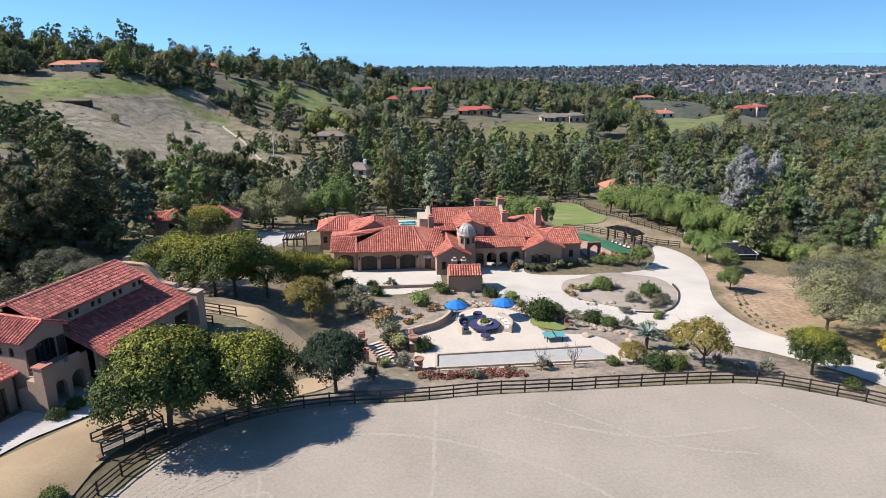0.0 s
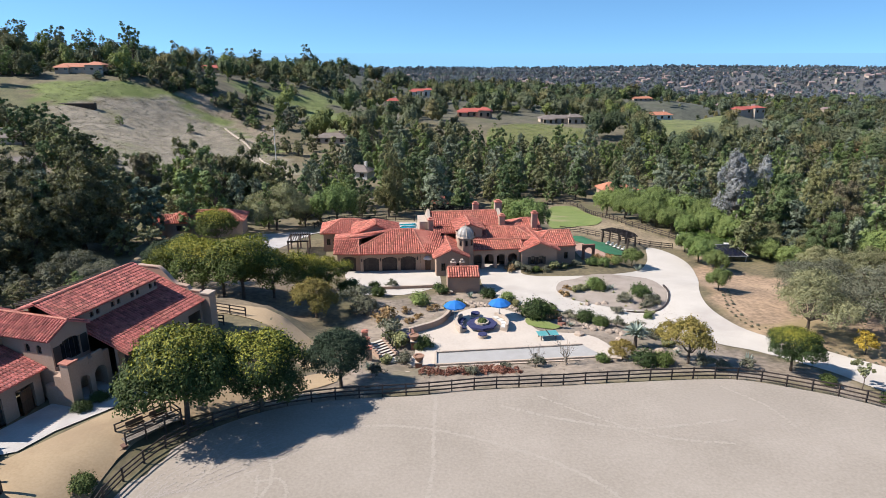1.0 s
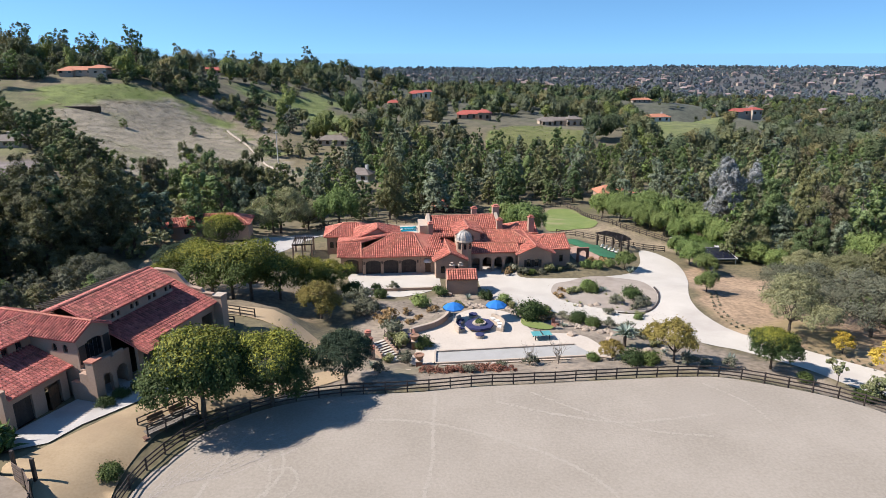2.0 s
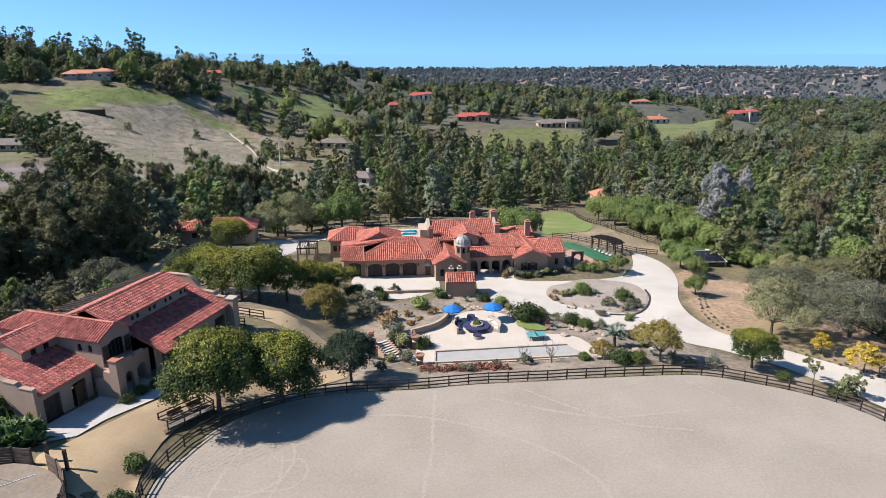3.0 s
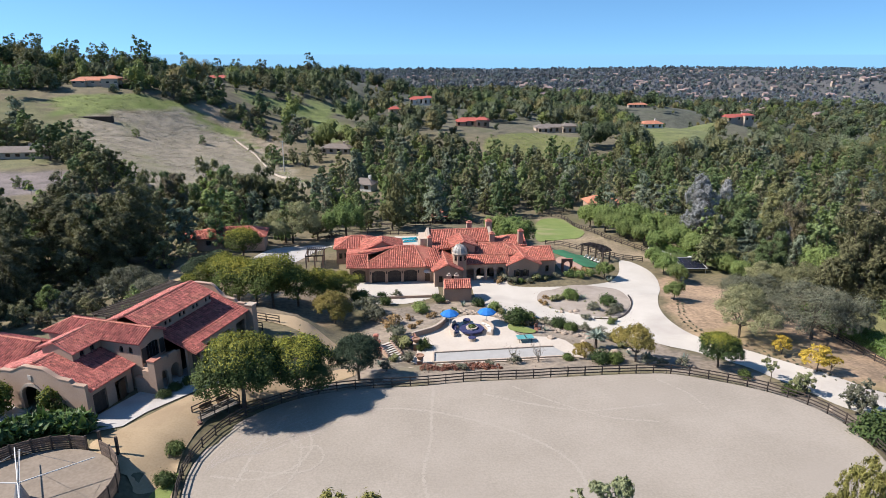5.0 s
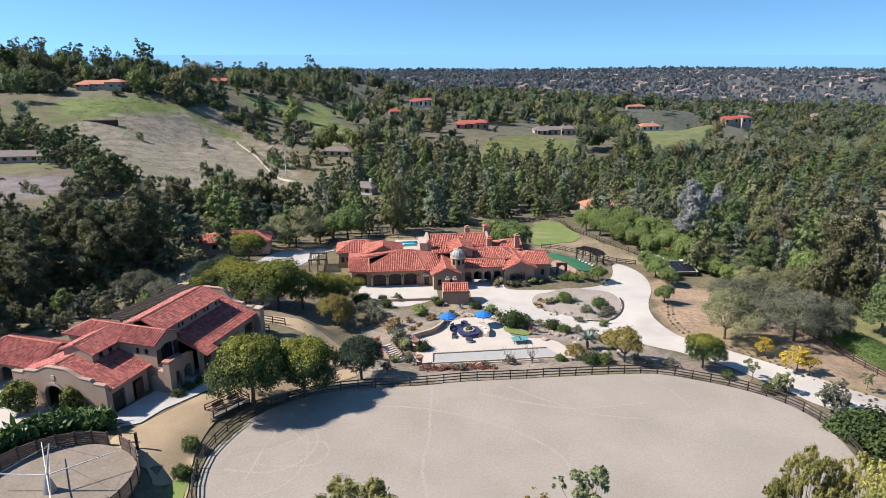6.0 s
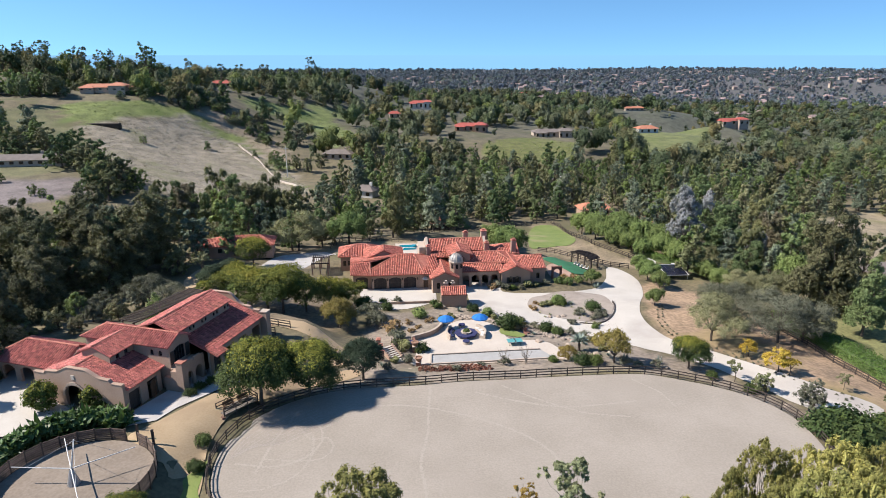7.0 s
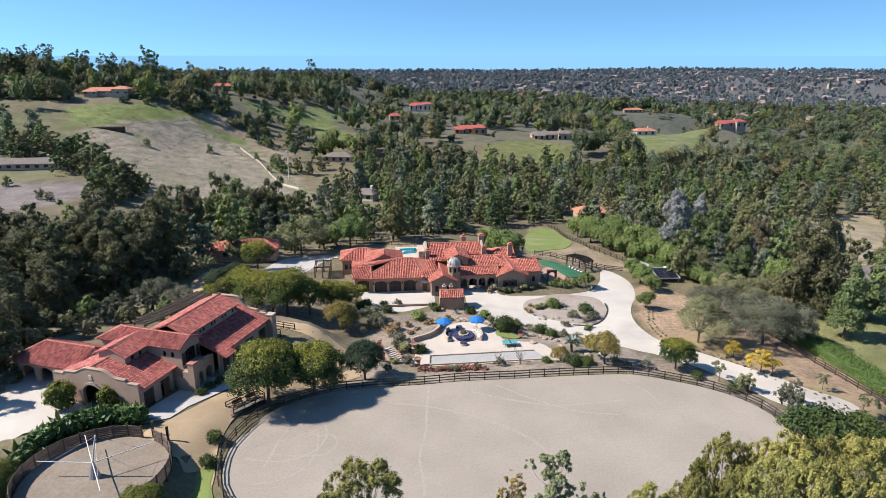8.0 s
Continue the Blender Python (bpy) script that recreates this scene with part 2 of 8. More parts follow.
def share(x, y):
    d2 = (PTS[:, 0][None] - np.atleast_1d(x)[:, None]) ** 2 + (PTS[:, 1][None] - np.atleast_1d(y)[:, None]) ** 2
    w = 1.0 / (d2 / PTS[:, 3][None] ** 2 + 0.3) ** 2.2
    return w / w.sum(1)[:, None]


LEVEL_AT = np.linalg.lstsq(share(PTS[:, 0], PTS[:, 1]), PTS[:, 2], rcond=0.02)[0]


ROUND_X, ROUND_Y = np.array([0, 0, 14, 14, -14, -14, 26, -26, 0, 0]), np.array([0, 0, 14, -14, 14, -14, 0, 0, 26, -26])


def land(x, y):
    """Height of the ground."""
    if y > 190:
        z = float((share(x + ROUND_X, y + ROUND_Y) @ LEVEL_AT).mean())
    else:
        z = float(share(x, y)[0] @ LEVEL_AT)
    return z + 0.004 * max(0.0, min(y - 150.0, 150.0)) * noise.noise((x * 0.03, y * 0.03, 1.0))


def levelled(x, y):
    """The ground with the flat arena and the level building ground let into it."""
    z = land(x, y)
    for poly, level, soft in LEVELS:
        cx, cy = sum(p[0] for p in poly) / len(poly), sum(p[1] for p in poly) / len(poly)
        if abs(x - cx) > 60 or abs(y - cy) > 60:
            continue
        if inside(x, y, poly):
            return level
        d = min(math.hypot(x - px, y - py) for px, py in poly)
        if d < soft:
            k = d / soft
            z = level + (z - level) * k * k * (3 - 2 * k)
    return z


ARENA = smooth_loop([(-26.4, 36.2), (-26.0, 41.2), (-23.4, 47.2), (-17.8, 51.9), (-10.8, 54.1), (-2.4, 55.0), (4.5, 56.2), (12.2, 56.9), (21.1, 57.9), (28.6, 58.5), (33.1, 58.3), (38.8, 56.1), (43.3, 53.7), (47.1, 50.2), (49.3, 45.2), (49.1, 37.7), (46.4, 29.8), (40.0, 24.3), (30.1, 22.4), (16.2, 22.0), (0.2, 22.0), (-11.8, 22.6), (-19.8, 25.6), (-24.6, 30.1)], True, 5)
HOUSE_PAD = smooth_loop([(-22.4, 99.4), (-11.1, 98.1), (6.9, 99.6), (18.1, 101.1), (29.3, 106.6), (33.7, 118.9), (27.0, 134.7), (6.9, 139.6), (-15.7, 139.9), (-29.2, 133.4), (-29.2, 113.0)], True, 4)
BARN_PAD = smooth_loop([(-64.2, 46.5), (-50.0, 38.3), (-35.9, 40.2), (-29.9, 50.3), (-23.8, 64.3), (-23.9, 74.3), (-33.9, 78.4), (-48.1, 74.6), (-62.2, 60.6)], True, 4)
PATIO_PAD = smooth_loop([(-7.2, 64.7), (8.6, 65.6), (22.3, 67.1), (23.4, 70.8), (16.0, 77.2), (10.7, 83.6), (3.3, 83.7), (-3.0, 79.5), (-7.2, 73.2)], True, 4)
PEN_PAD = [(-39.9 + 9.2 * math.cos(2 * math.pi * k / 32), 30.2 + 9.2 * math.sin(2 * math.pi * k / 32)) for k in range(32)]
LEVELS = [(PEN_PAD, 1.35, 1.2), (ARENA, 0.0, 4.0), (HOUSE_PAD, -4.5, 6.0), (BARN_PAD, 1.8, 8.0), (PATIO_PAD, -2.0, 3.0)]


def sheet(name, xs, ys, height, material):
    verts = [(x, y, height(x, y)) for y in ys for x in xs]
    nx = len(xs)
    faces = [(j * nx + i, j * nx + i + 1, (j + 1) * nx + i + 1, (j + 1) * nx + i) for j in range(len(ys) - 1) for i in range(nx - 1)]
    return mesh_of(name, verts, faces, material, True)


def patch(name, outline, lift, material, label, category, step=2.0, height=None):
    """A piece of ground cover that follows the land."""
    height = height or levelled
    pts = [Vector(p) for p in outline]
    n = len(pts)
    x0, x1 = min(p[0] for p in outline), max(p[0] for p in outline)
    y0, y1 = min(p[1] for p in outline), max(p[1] for p in outline)
    extra = []
    for i in range(int((x1 - x0) / step) + 1):
        for j in range(int((y1 - y0) / step) + 1):
            p = (x0 + (i + 0.5) * step, y0 + (j + 0.5) * step)
            if inside(p[0], p[1], outline) and min(math.hypot(p[0] - q[0], p[1] - q[1]) for q in outline) > step * 0.4:
                extra.append(Vector(p))
    v, _, f, _, _, _ = geometry.delaunay_2d_cdt(pts + extra, [], [list(range(n))], 1, 1e-4)
    verts = [(p.x, p.y, height(p.x, p.y) + lift) for p in v]
    return tagged(new(name, mesh_of(name, verts, f, material, True)), label, category, kind="structure")


# far houses: x, y, height of the floor, turn, width, depth, wall height, storeys beside, windows
HOUSES = {
    "ridge": (-219, 394, 24.6, 8, 30, 10, 2.2), "ridge_red": (-191, 533, 20.6, 0, 19, 9, 2.8), "white": (-21.5, 640, -6.0, 0, 24, 10, 5.2), "grey": (-64.7, 362, -14.8, -8, 18, 10, 3.2), "pink": (-42.6, 560, -8.8, 10, 10, 8, 4.2), "long": (-190, 256, -1.0, 8, 36, 8, 2.6),
    "deep_red": (23, 466, -9.6, -6, 25, 10, 3.8), "brown": (89.7, 478, -15.8, 4, 33, 10, 4.0), "white_east": (169, 492, -14, 12, 17, 9, 3.4), "red_east": (288, 603, -19, 15, 32, 10, 3.8), "red_far": (126.5, 1040, -19.4, 5, 36, 12, 4.6), "tan": (236, 760, -18.7, 10, 24, 8, 3.0),
}
# ---- ground ----
REGIONS = [  # outline, colour
    ([(-204, 335), (-166, 387), (-126, 374), (-82, 319), (-60, 260), (-68, 237), (-94, 225), (-139, 253), (-178, 301)], (0.235, 0.205, 0.158)),
    ([(-232, 357), (-221, 369), (-190, 385), (-166, 396), (-130, 387), (-89, 335), (-57, 255), (-78, 302), (-120, 353), (-164, 381), (-185, 366), (-204, 335)], (0.119, 0.146, 0.0418)),
    ([(-156, 480), (-130, 501), (-96, 514), (-52, 423), (-68, 394), (-116, 475), (-140, 451)], (0.125, 0.154, 0.0488)),
    ([(-116, 524), (-81, 546), (-60, 536), (-97, 505)], (0.125, 0.154, 0.0488)),
    ([(-166, 387), (-155, 412), (-127, 405), (-100, 385), (-95, 346), (-134, 386)], (0.23, 0.185, 0.133)),
    ([(31, 419), (72, 465), (103, 443), (90, 390), (56, 374), (27, 379)], (0.119, 0.125, 0.0418)),
    ([(183, 611), (257, 656), (265, 587), (193, 433), (149, 400), (136, 440)], (0.119, 0.133, 0.0488)),
    ([(174, 246), (207, 264), (206, 247), (159, 179), (130, 155), (138, 185)], (0.23, 0.188, 0.125)),
    ([(81.3, 101.8), (107.8, 107.9), (83.3, 63.2), (73.4, 71.7)], (0.139, 0.139, 0.0558)),
    ([(-187, 232), (-154, 239), (-140, 218), (-148, 192), (-170, 180)], (0.152, 0.128, 0.123)),
    ([(-256, 344), (-235, 357), (-166, 289), (-160, 249), (-191, 238), (-250, 260)], (0.104, 0.102, 0.047)),
    ([(46.5, 105.3), (41.6, 87.9), (42.5, 81.5), (44.3, 75.3), (48.7, 71.1), (54.3, 64.0), (60.3, 57.3), (66, 50), (74, 56), (71.2, 69.9), (74.9, 78.4), (70.9, 85.6), (66.8, 93.1), (62.8, 110.5), (59.1, 116.9), (54.6, 120.4), (50.0, 118.6)], (0.285, 0.200, 0.132)),
    ([(40.2, 195.7), (43.7, 163.1), (49.8, 143.3), (53.0, 136.0), (51.3, 129.0), (39.8, 133.0), (27.5, 145.7), (28.9, 177.7), (31.8, 191.9)], (0.209, 0.164, 0.105)),
    ([(-43.9, 116.6), (-44.2, 139.9), (-36.9, 156.8), (-6.7, 157.1), (-4.6, 148.1), (-30.1, 133.4), (-32.5, 124.1)], (0.237, 0.188, 0.129)),
    ([(-14.2, 61.8), (-12.5, 74.0), (-12.5, 91.3), (7.0, 97.2), (22.4, 85.7), (32.6, 76.1), (41.1, 69.7), (48.5, 59.1), (54, 51), (58, 44), (52, 44), (48.0, 48.3), (40.9, 59.6), (32.1, 60.7), (17.6, 59.0), (-1.2, 55.7), (-12.9, 53.4), (-26, 51), (-22, 58)], (0.205, 0.168, 0.132)),
    ([(86, 92), (100, 76), (150, 70), (200, 245), (165, 245), (95, 118)], (0.205, 0.180, 0.098)),
    ([(-46.1, 75.5), (-29.9, 72.4), (-20.3, 76.3), (-15.6, 99.3), (-32.5, 101.9), (-50.4, 102.9)], (0.168, 0.129, 0.0838)),
]


def ground_colour(x, y):
    jx, jy = x + 5 * noise.noise((x * 0.11, y * 0.11, 0)) * min(1, y / 120), y + 5 * noise.noise((x * 0.11, y * 0.11, 7)) * min(1, y / 120)
    for poly, c in REGIONS:
        if inside(jx, jy, poly):
            return c
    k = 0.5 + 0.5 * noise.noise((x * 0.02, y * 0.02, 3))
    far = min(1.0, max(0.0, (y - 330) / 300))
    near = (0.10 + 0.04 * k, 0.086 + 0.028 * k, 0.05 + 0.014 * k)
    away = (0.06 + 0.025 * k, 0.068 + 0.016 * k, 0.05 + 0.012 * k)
    # past 900 m distance haze is blended into the ground colour as blue-grey
    haze = min(1.0, max(0.0, (y - 900) / 900))
    away = tuple(a + (b - a) * haze for a, b in zip(away, (0.070 + 0.03 * k, 0.078 + 0.012 * k, 0.088)))
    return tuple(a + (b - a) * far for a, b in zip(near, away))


def cover_material():
    m = surf("ground_cover", (0.62, 0.62, 0.60), (1.36, 1.34, 1.30), 0.16, 0.95, 0.08, 9, c3=(0.78, 0.86, 0.62))
    nt = m.node_tree
    b = nt.nodes["Principled BSDF"]
    a = nt.nodes.new("ShaderNodeAttribute")
    a.attribute_name = "cover"
    mx = nt.nodes.new("ShaderNodeMix")
    mx.data_type, mx.blend_type = "RGBA", "MULTIPLY"
    mx.inputs[0].default_value = 1.0
    nt.links.new(a.outputs["Color"], mx.inputs[6])
    nt.links.new(b.inputs["Base Color"].links[0].from_socket, mx.inputs[7])
    nt.links.new(mx.outputs[2], b.inputs["Base Color"])
    return m


def steps(*spans):
    out = []
    for a, b, s in spans:
        out += [a + i * s for i in range(int(round((b - a) / s)))]
    return out


gx = steps((-2800, -1000, 150), (-1000, -340, 44), (-340, -70, 6), (-70, 80, 2), (80, 302, 6), (302, 1002, 50), (1002, 4202, 200)) + [4202]
gy = steps((-700, -100, 60), (-100, -4, 8), (-4, 140, 2), (140, 524, 6), (524, 1024, 25), (1024, 4624, 120)) + [4624]
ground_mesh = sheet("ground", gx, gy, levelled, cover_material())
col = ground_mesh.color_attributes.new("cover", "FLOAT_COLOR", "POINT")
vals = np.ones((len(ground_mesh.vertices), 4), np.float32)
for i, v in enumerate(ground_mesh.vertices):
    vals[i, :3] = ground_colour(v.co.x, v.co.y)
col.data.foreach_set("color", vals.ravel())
ground = tagged(new("ground", ground_mesh), "dry brown earth and scrub rolling away to far hills", "ground", kind="structure")

cut = bmesh.new()
box(cut, -11, 11, -1.5, 1.5, -3.5, 0.6, bevel=0.3)
cut_me = bpy.data.meshes.new("earth_cut")
cut.to_mesh(cut_me)
cut.free()
cut_me.materials.append(surf("dark_earth", (0.0349, 0.0265, 0.0195), (0.0593, 0.0453, 0.0314), 0.4, 0.95, 0.05, 8))
earth_cut = new("earth_cut", cut_me)
earth_cut.matrix_basis = pose(-196, 340, levelled(-196, 340) + 0.4, 0, 0, 6)
tagged(earth_cut, "dark earth bank cut into the hillside field", "earth bank", kind="structure")
# a strip of sea on the horizon: an upright backdrop with its own glow
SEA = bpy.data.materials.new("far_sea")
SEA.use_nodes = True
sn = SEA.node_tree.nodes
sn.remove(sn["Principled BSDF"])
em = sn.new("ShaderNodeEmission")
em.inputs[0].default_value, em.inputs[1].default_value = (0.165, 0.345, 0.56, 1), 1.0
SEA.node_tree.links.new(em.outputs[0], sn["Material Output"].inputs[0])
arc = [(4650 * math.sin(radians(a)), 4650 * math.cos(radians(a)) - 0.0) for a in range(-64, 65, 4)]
tagged(new("backdrop", mesh_of("backdrop", [(x, y, z) for x, y in arc for z in (-160, 40)], [(2 * i, 2 * i + 2, 2 * i + 3, 2 * i + 1) for i in range(len(arc) - 1)], SEA)), "glowing backdrop strip in the hazy blue of the sea", "sea", kind="structure")

# ---- arena, drives, terraces ----
floor_sand = patch("arena_floor", ARENA, 0.05, SAND, "raked pale sand floor of a riding arena", "arena", 3.0)
TRACK = surf("disturbed_sand", (0.283, 0.248, 0.205), (0.315, 0.278, 0.233), 1.2, 0.95, 0.03, 6)
SCUFF = surf("scuffed_sand", (0.286, 0.251, 0.22), (0.314, 0.279, 0.244), 1.2, 0.95, 0.03, 6)


def trail(pts, width, material, seed, gaps=0.04):
    """A line of loosened sand left by hooves, broken here and there."""
    rng = np.random.default_rng(seed)
    line = smooth_loop(pts, False, 36)
    verts, faces, run = [], [], 0
    for i, (x, y) in enumerate(line):
        a, b = line[max(i - 1, 0)], line[min(i + 1, len(line) - 1)]
        d = Vector((b[0] - a[0], b[1] - a[1])).normalized()
        w = width * rng.uniform(0.6, 1.5)
        off = rng.normal() * 0.07
        verts += [(x - d.y * (off + w), y + d.x * (off + w), 0.056 + 0.0014 * (seed % 16)), (x - d.y * (off - w), y + d.x * (off - w), 0.056 + 0.0014 * (seed % 16))]
        if i and rng.random() > gaps:
            k = 2 * i
            faces.append((k - 2, k - 1, k + 1, k))
    part("hoof_track", mesh_of("hoof_track", verts, faces, material), None, floor_sand)


trail([(-0.6, 55), (-0.7, 49), (-0.8, 42), (-1.4, 36), (-0.6, 30), (-1.2, 24)], 0.16, TRACK, 1)
trail([(-12, 48.5), (-6, 49.4), (0, 48.5), (7, 45.5), (12, 42), (15, 38), (15.5, 34)], 0.15, TRACK, 2)
trail([(-21, 34), (-20.5, 40), (-19.5, 44.5), (-18.8, 48)], 0.14, TRACK, 3)
trail([(-24, 36), (-19, 35.5), (-15.5, 37.5), (-14.3, 41), (-15.4, 44.6), (-17, 46.5)], 0.13, TRACK, 4)
trail([(-22, 31), (-19, 31.5), (-16, 34), (-15, 38), (-15.6, 42)], 0.12, TRACK, 5)
trail([(-17.5, 43.5), (-15.8, 41.2), (-13.6, 41.4), (-12.6, 39.2), (-13.8, 37.0), (-17, 36.6), (-21, 37)], 0.11, TRACK, 6)
trail([(6, 53), (12, 50.5), (18, 49), (24, 49.6), (29, 50.6)], 0.17, TRACK, 7, 0.15)
trail([(10, 55), (15, 51), (21, 47.5), (27, 46.5)], 0.14, TRACK, 8, 0.15)
trail([(30, 57), (33, 53), (34, 49)], 0.15, TRACK, 9, 0.15)
for k in range(9):
    r = 1.2 + 1.1 * k
    trail([(-25.2 + 0.25 * r, 36 + 0.4 * r), (-24.8 + 0.5 * r, 41 - 0.1 * r), (-22.2 + 0.55 * r, 45.6 - 0.35 * r), (-17.5 + 0.4 * r, 49.6 - 0.5 * r)], 0.06, SCUFF, 40 + k, 0.2)
DRIVE = smooth_loop([(-17.9, 105.9), (-12.6, 93.8), (-1.0, 99.1), (-0.2, 107.0), (6.2, 105.3), (7.1, 99.8), (9.8, 90.6), (14.5, 87.7), (20.3, 85.4), (25.8, 82.8), (30.5, 78.5), (34.3, 75.6), (37.7, 72.3), (40.5, 70.4), (45.8, 65.0), (48.1, 60.5), (50.8, 56.4), (52.6, 53.2), (55.6, 50.2), (58.6, 47.2), (66.0, 52.3), (60.1, 57.0), (57.2, 60.6), (54.3, 64.0), (51.9, 67.8), (48.7, 71.1), (44.3, 75.3), (42.5, 81.5), (41.6, 87.9), (42.9, 95.0), (47.4, 106.8), (49.4, 115.4), (49.0, 121.6), (46.6, 127.0), (44.1, 127.2), (41.7, 118.6), (37.3, 111.0), (31.0, 106.2), (21.3, 104.9), (14.9, 105.9), (14.6, 111.3), (8.7, 112.0), (1.3, 114.3), (-15.0, 108.0)], True, 4)
patch("driveway", DRIVE, 0.08, GRANITE, "pale decomposed granite drive and forecourt", "driveway")
patch("island_bed", smooth_loop([(19.7, 98.9), (21.1, 102.0), (23.9, 103.3), (27.3, 105.6), (32.7, 106.1), (37.2, 105.0), (37.6, 97.5), (37.3, 94.7), (35.9, 90.8), (33.8, 87.8), (31.4, 87.3), (28.0, 88.2), (24.3, 90.1), (21.0, 92.5), (19.6, 95.5)], True, 3), 0.16, BED_GRAVEL, "gravelly planting bed ringed by the drive", "flower bed")
PATIO = smooth_loop([(-3.4, 65.1), (8.6, 66.2), (21.8, 67.8), (21.8, 70.8), (19.7, 74.3), (15.0, 75.1), (12.9, 76.1), (11.8, 80.4), (8.6, 83.6), (4.4, 83.6), (1.2, 80.5), (-1.9, 77.3), (-3.6, 74.2), (-3.4, 68.9)], True, 3)
patch("patio", PATIO, 0.10, PAVING, "pale sandy paved terrace", "patio", 1.5)
patch("stable_path", smooth_loop([(-38.5, 38.3), (-36.5, 41.4), (-30.9, 49.7), (-27.8, 52.4), (-23.5, 55.3), (-14.1, 62.0), (-11.8, 59.5), (-17.9, 54.9), (-24.2, 50.3), (-27.5, 45.3), (-28.1, 38.2), (-26.2, 30.1), (-28.6, 27.1), (-30.8, 33.3), (-33.9, 35.3)], True, 3), 0.10, TAN, "tan sandy track beside the arena", "path", 1.0)
patch("stable_apron", [(-40.3, 40.7), (-36.1, 42.6), (-34.7, 45.6), (-30.7, 50.5), (-27.9, 52.9), (-25.4, 60.3), (-27.9, 66.3), (-35.9, 54.3), (-40.6, 43.9)], 0.13, CONCRETE, "smooth grey concrete apron along the stable", "pavement", 1.0)
patch("stable_court", smooth_loop([(-72.5, 60.8), (-65.0, 60.6), (-58.8, 56.5), (-53.4, 48.4), (-47.0, 44.6), (-41.9, 41.3), (-48.0, 41.8), (-53.9, 38.9), (-66.2, 34.4), (-80.5, 44.6)], True, 3), 0.12, GRANITE, "pale gravel court before the stable", "courtyard")
patch("service_road", smooth_loop([(-60.3, 111.8), (-55.8, 103.8), (-51.1, 97.7), (-48.7, 99.9), (-53.4, 107.1), (-56.6, 116.2), (-56.6, 122.6), (-59.2, 122.2)], True, 3), 0.1, TAN, "grey service road among the trees", "road")
patch("yard", smooth_loop([(-44.3, 120.2), (-44.1, 133.4), (-39.5, 141.0), (-32.4, 145.0), (-27.8, 134.5), (-29.2, 133.4), (-32.6, 127.3), (-36.2, 115.2)], True, 3), 0.10, CONCRETE, "pale gravel yard behind the villa", "courtyard")
patch("paddock_lawn", smooth_loop([(27.0, 150.8), (30.4, 178.1), (34.8, 192.5), (42.6, 192.6), (43.7, 166.3), (40.0, 154.1), (35.7, 152.5), (30.5, 150.1)], True, 3), 0.1, LAWN, "bright green paddock grass", "lawn", 3.0)
patch("terrace_lawn", smooth_loop([(12.0, 77.6), (15.2, 76.1), (16.4, 77.4), (14.1, 79.5), (12.2, 80.4)], True, 3), 0.12, LAWN, "small bright green lawn by the terrace", "lawn", 1.0)
patch("putting_green", smooth_loop([(27.7, 130.0), (31.4, 132.0), (36.1, 132.5), (38.7, 125.2), (36.9, 120.0), (33.6, 118.2), (30.7, 124.5)], True, 3), 0.14, TURF, "bright green putting turf", "putting green", 1.5)
patch("brick_court", smooth_loop([(27.5, 123.2), (30.4, 125.8), (33.1, 118.2), (31.7, 115.4), (27.8, 115.0)], True, 3), 0.12, surf("pink_paving", (0.293, 0.181, 0.133), (0.349, 0.23, 0.174), 0.6, 0.9, 0.006, 10), "pink paved strip beside the putting green", "pavement", 1.5)
patch("garden_path", smooth_loop([(-30.9, 75.8), (-23.6, 74.5), (-17.0, 70.7), (-14.0, 66.0), (-16.4, 63.1), (-19.3, 67.6), (-26.3, 71.9), (-30.5, 73.4)], True, 3), 0.12, TAN, "tan sandy path behind the stable's end", "path", 1.5)
patch("grass_verge", [(-27.4, 36.7), (-26.7, 31.2), (-24.2, 26.1), (-26.4, 25.1), (-29.6, 29.5), (-28.9, 33.4)], 0.16, LAWN, "strip of green grass outside the arena rail", "lawn", 0.7)

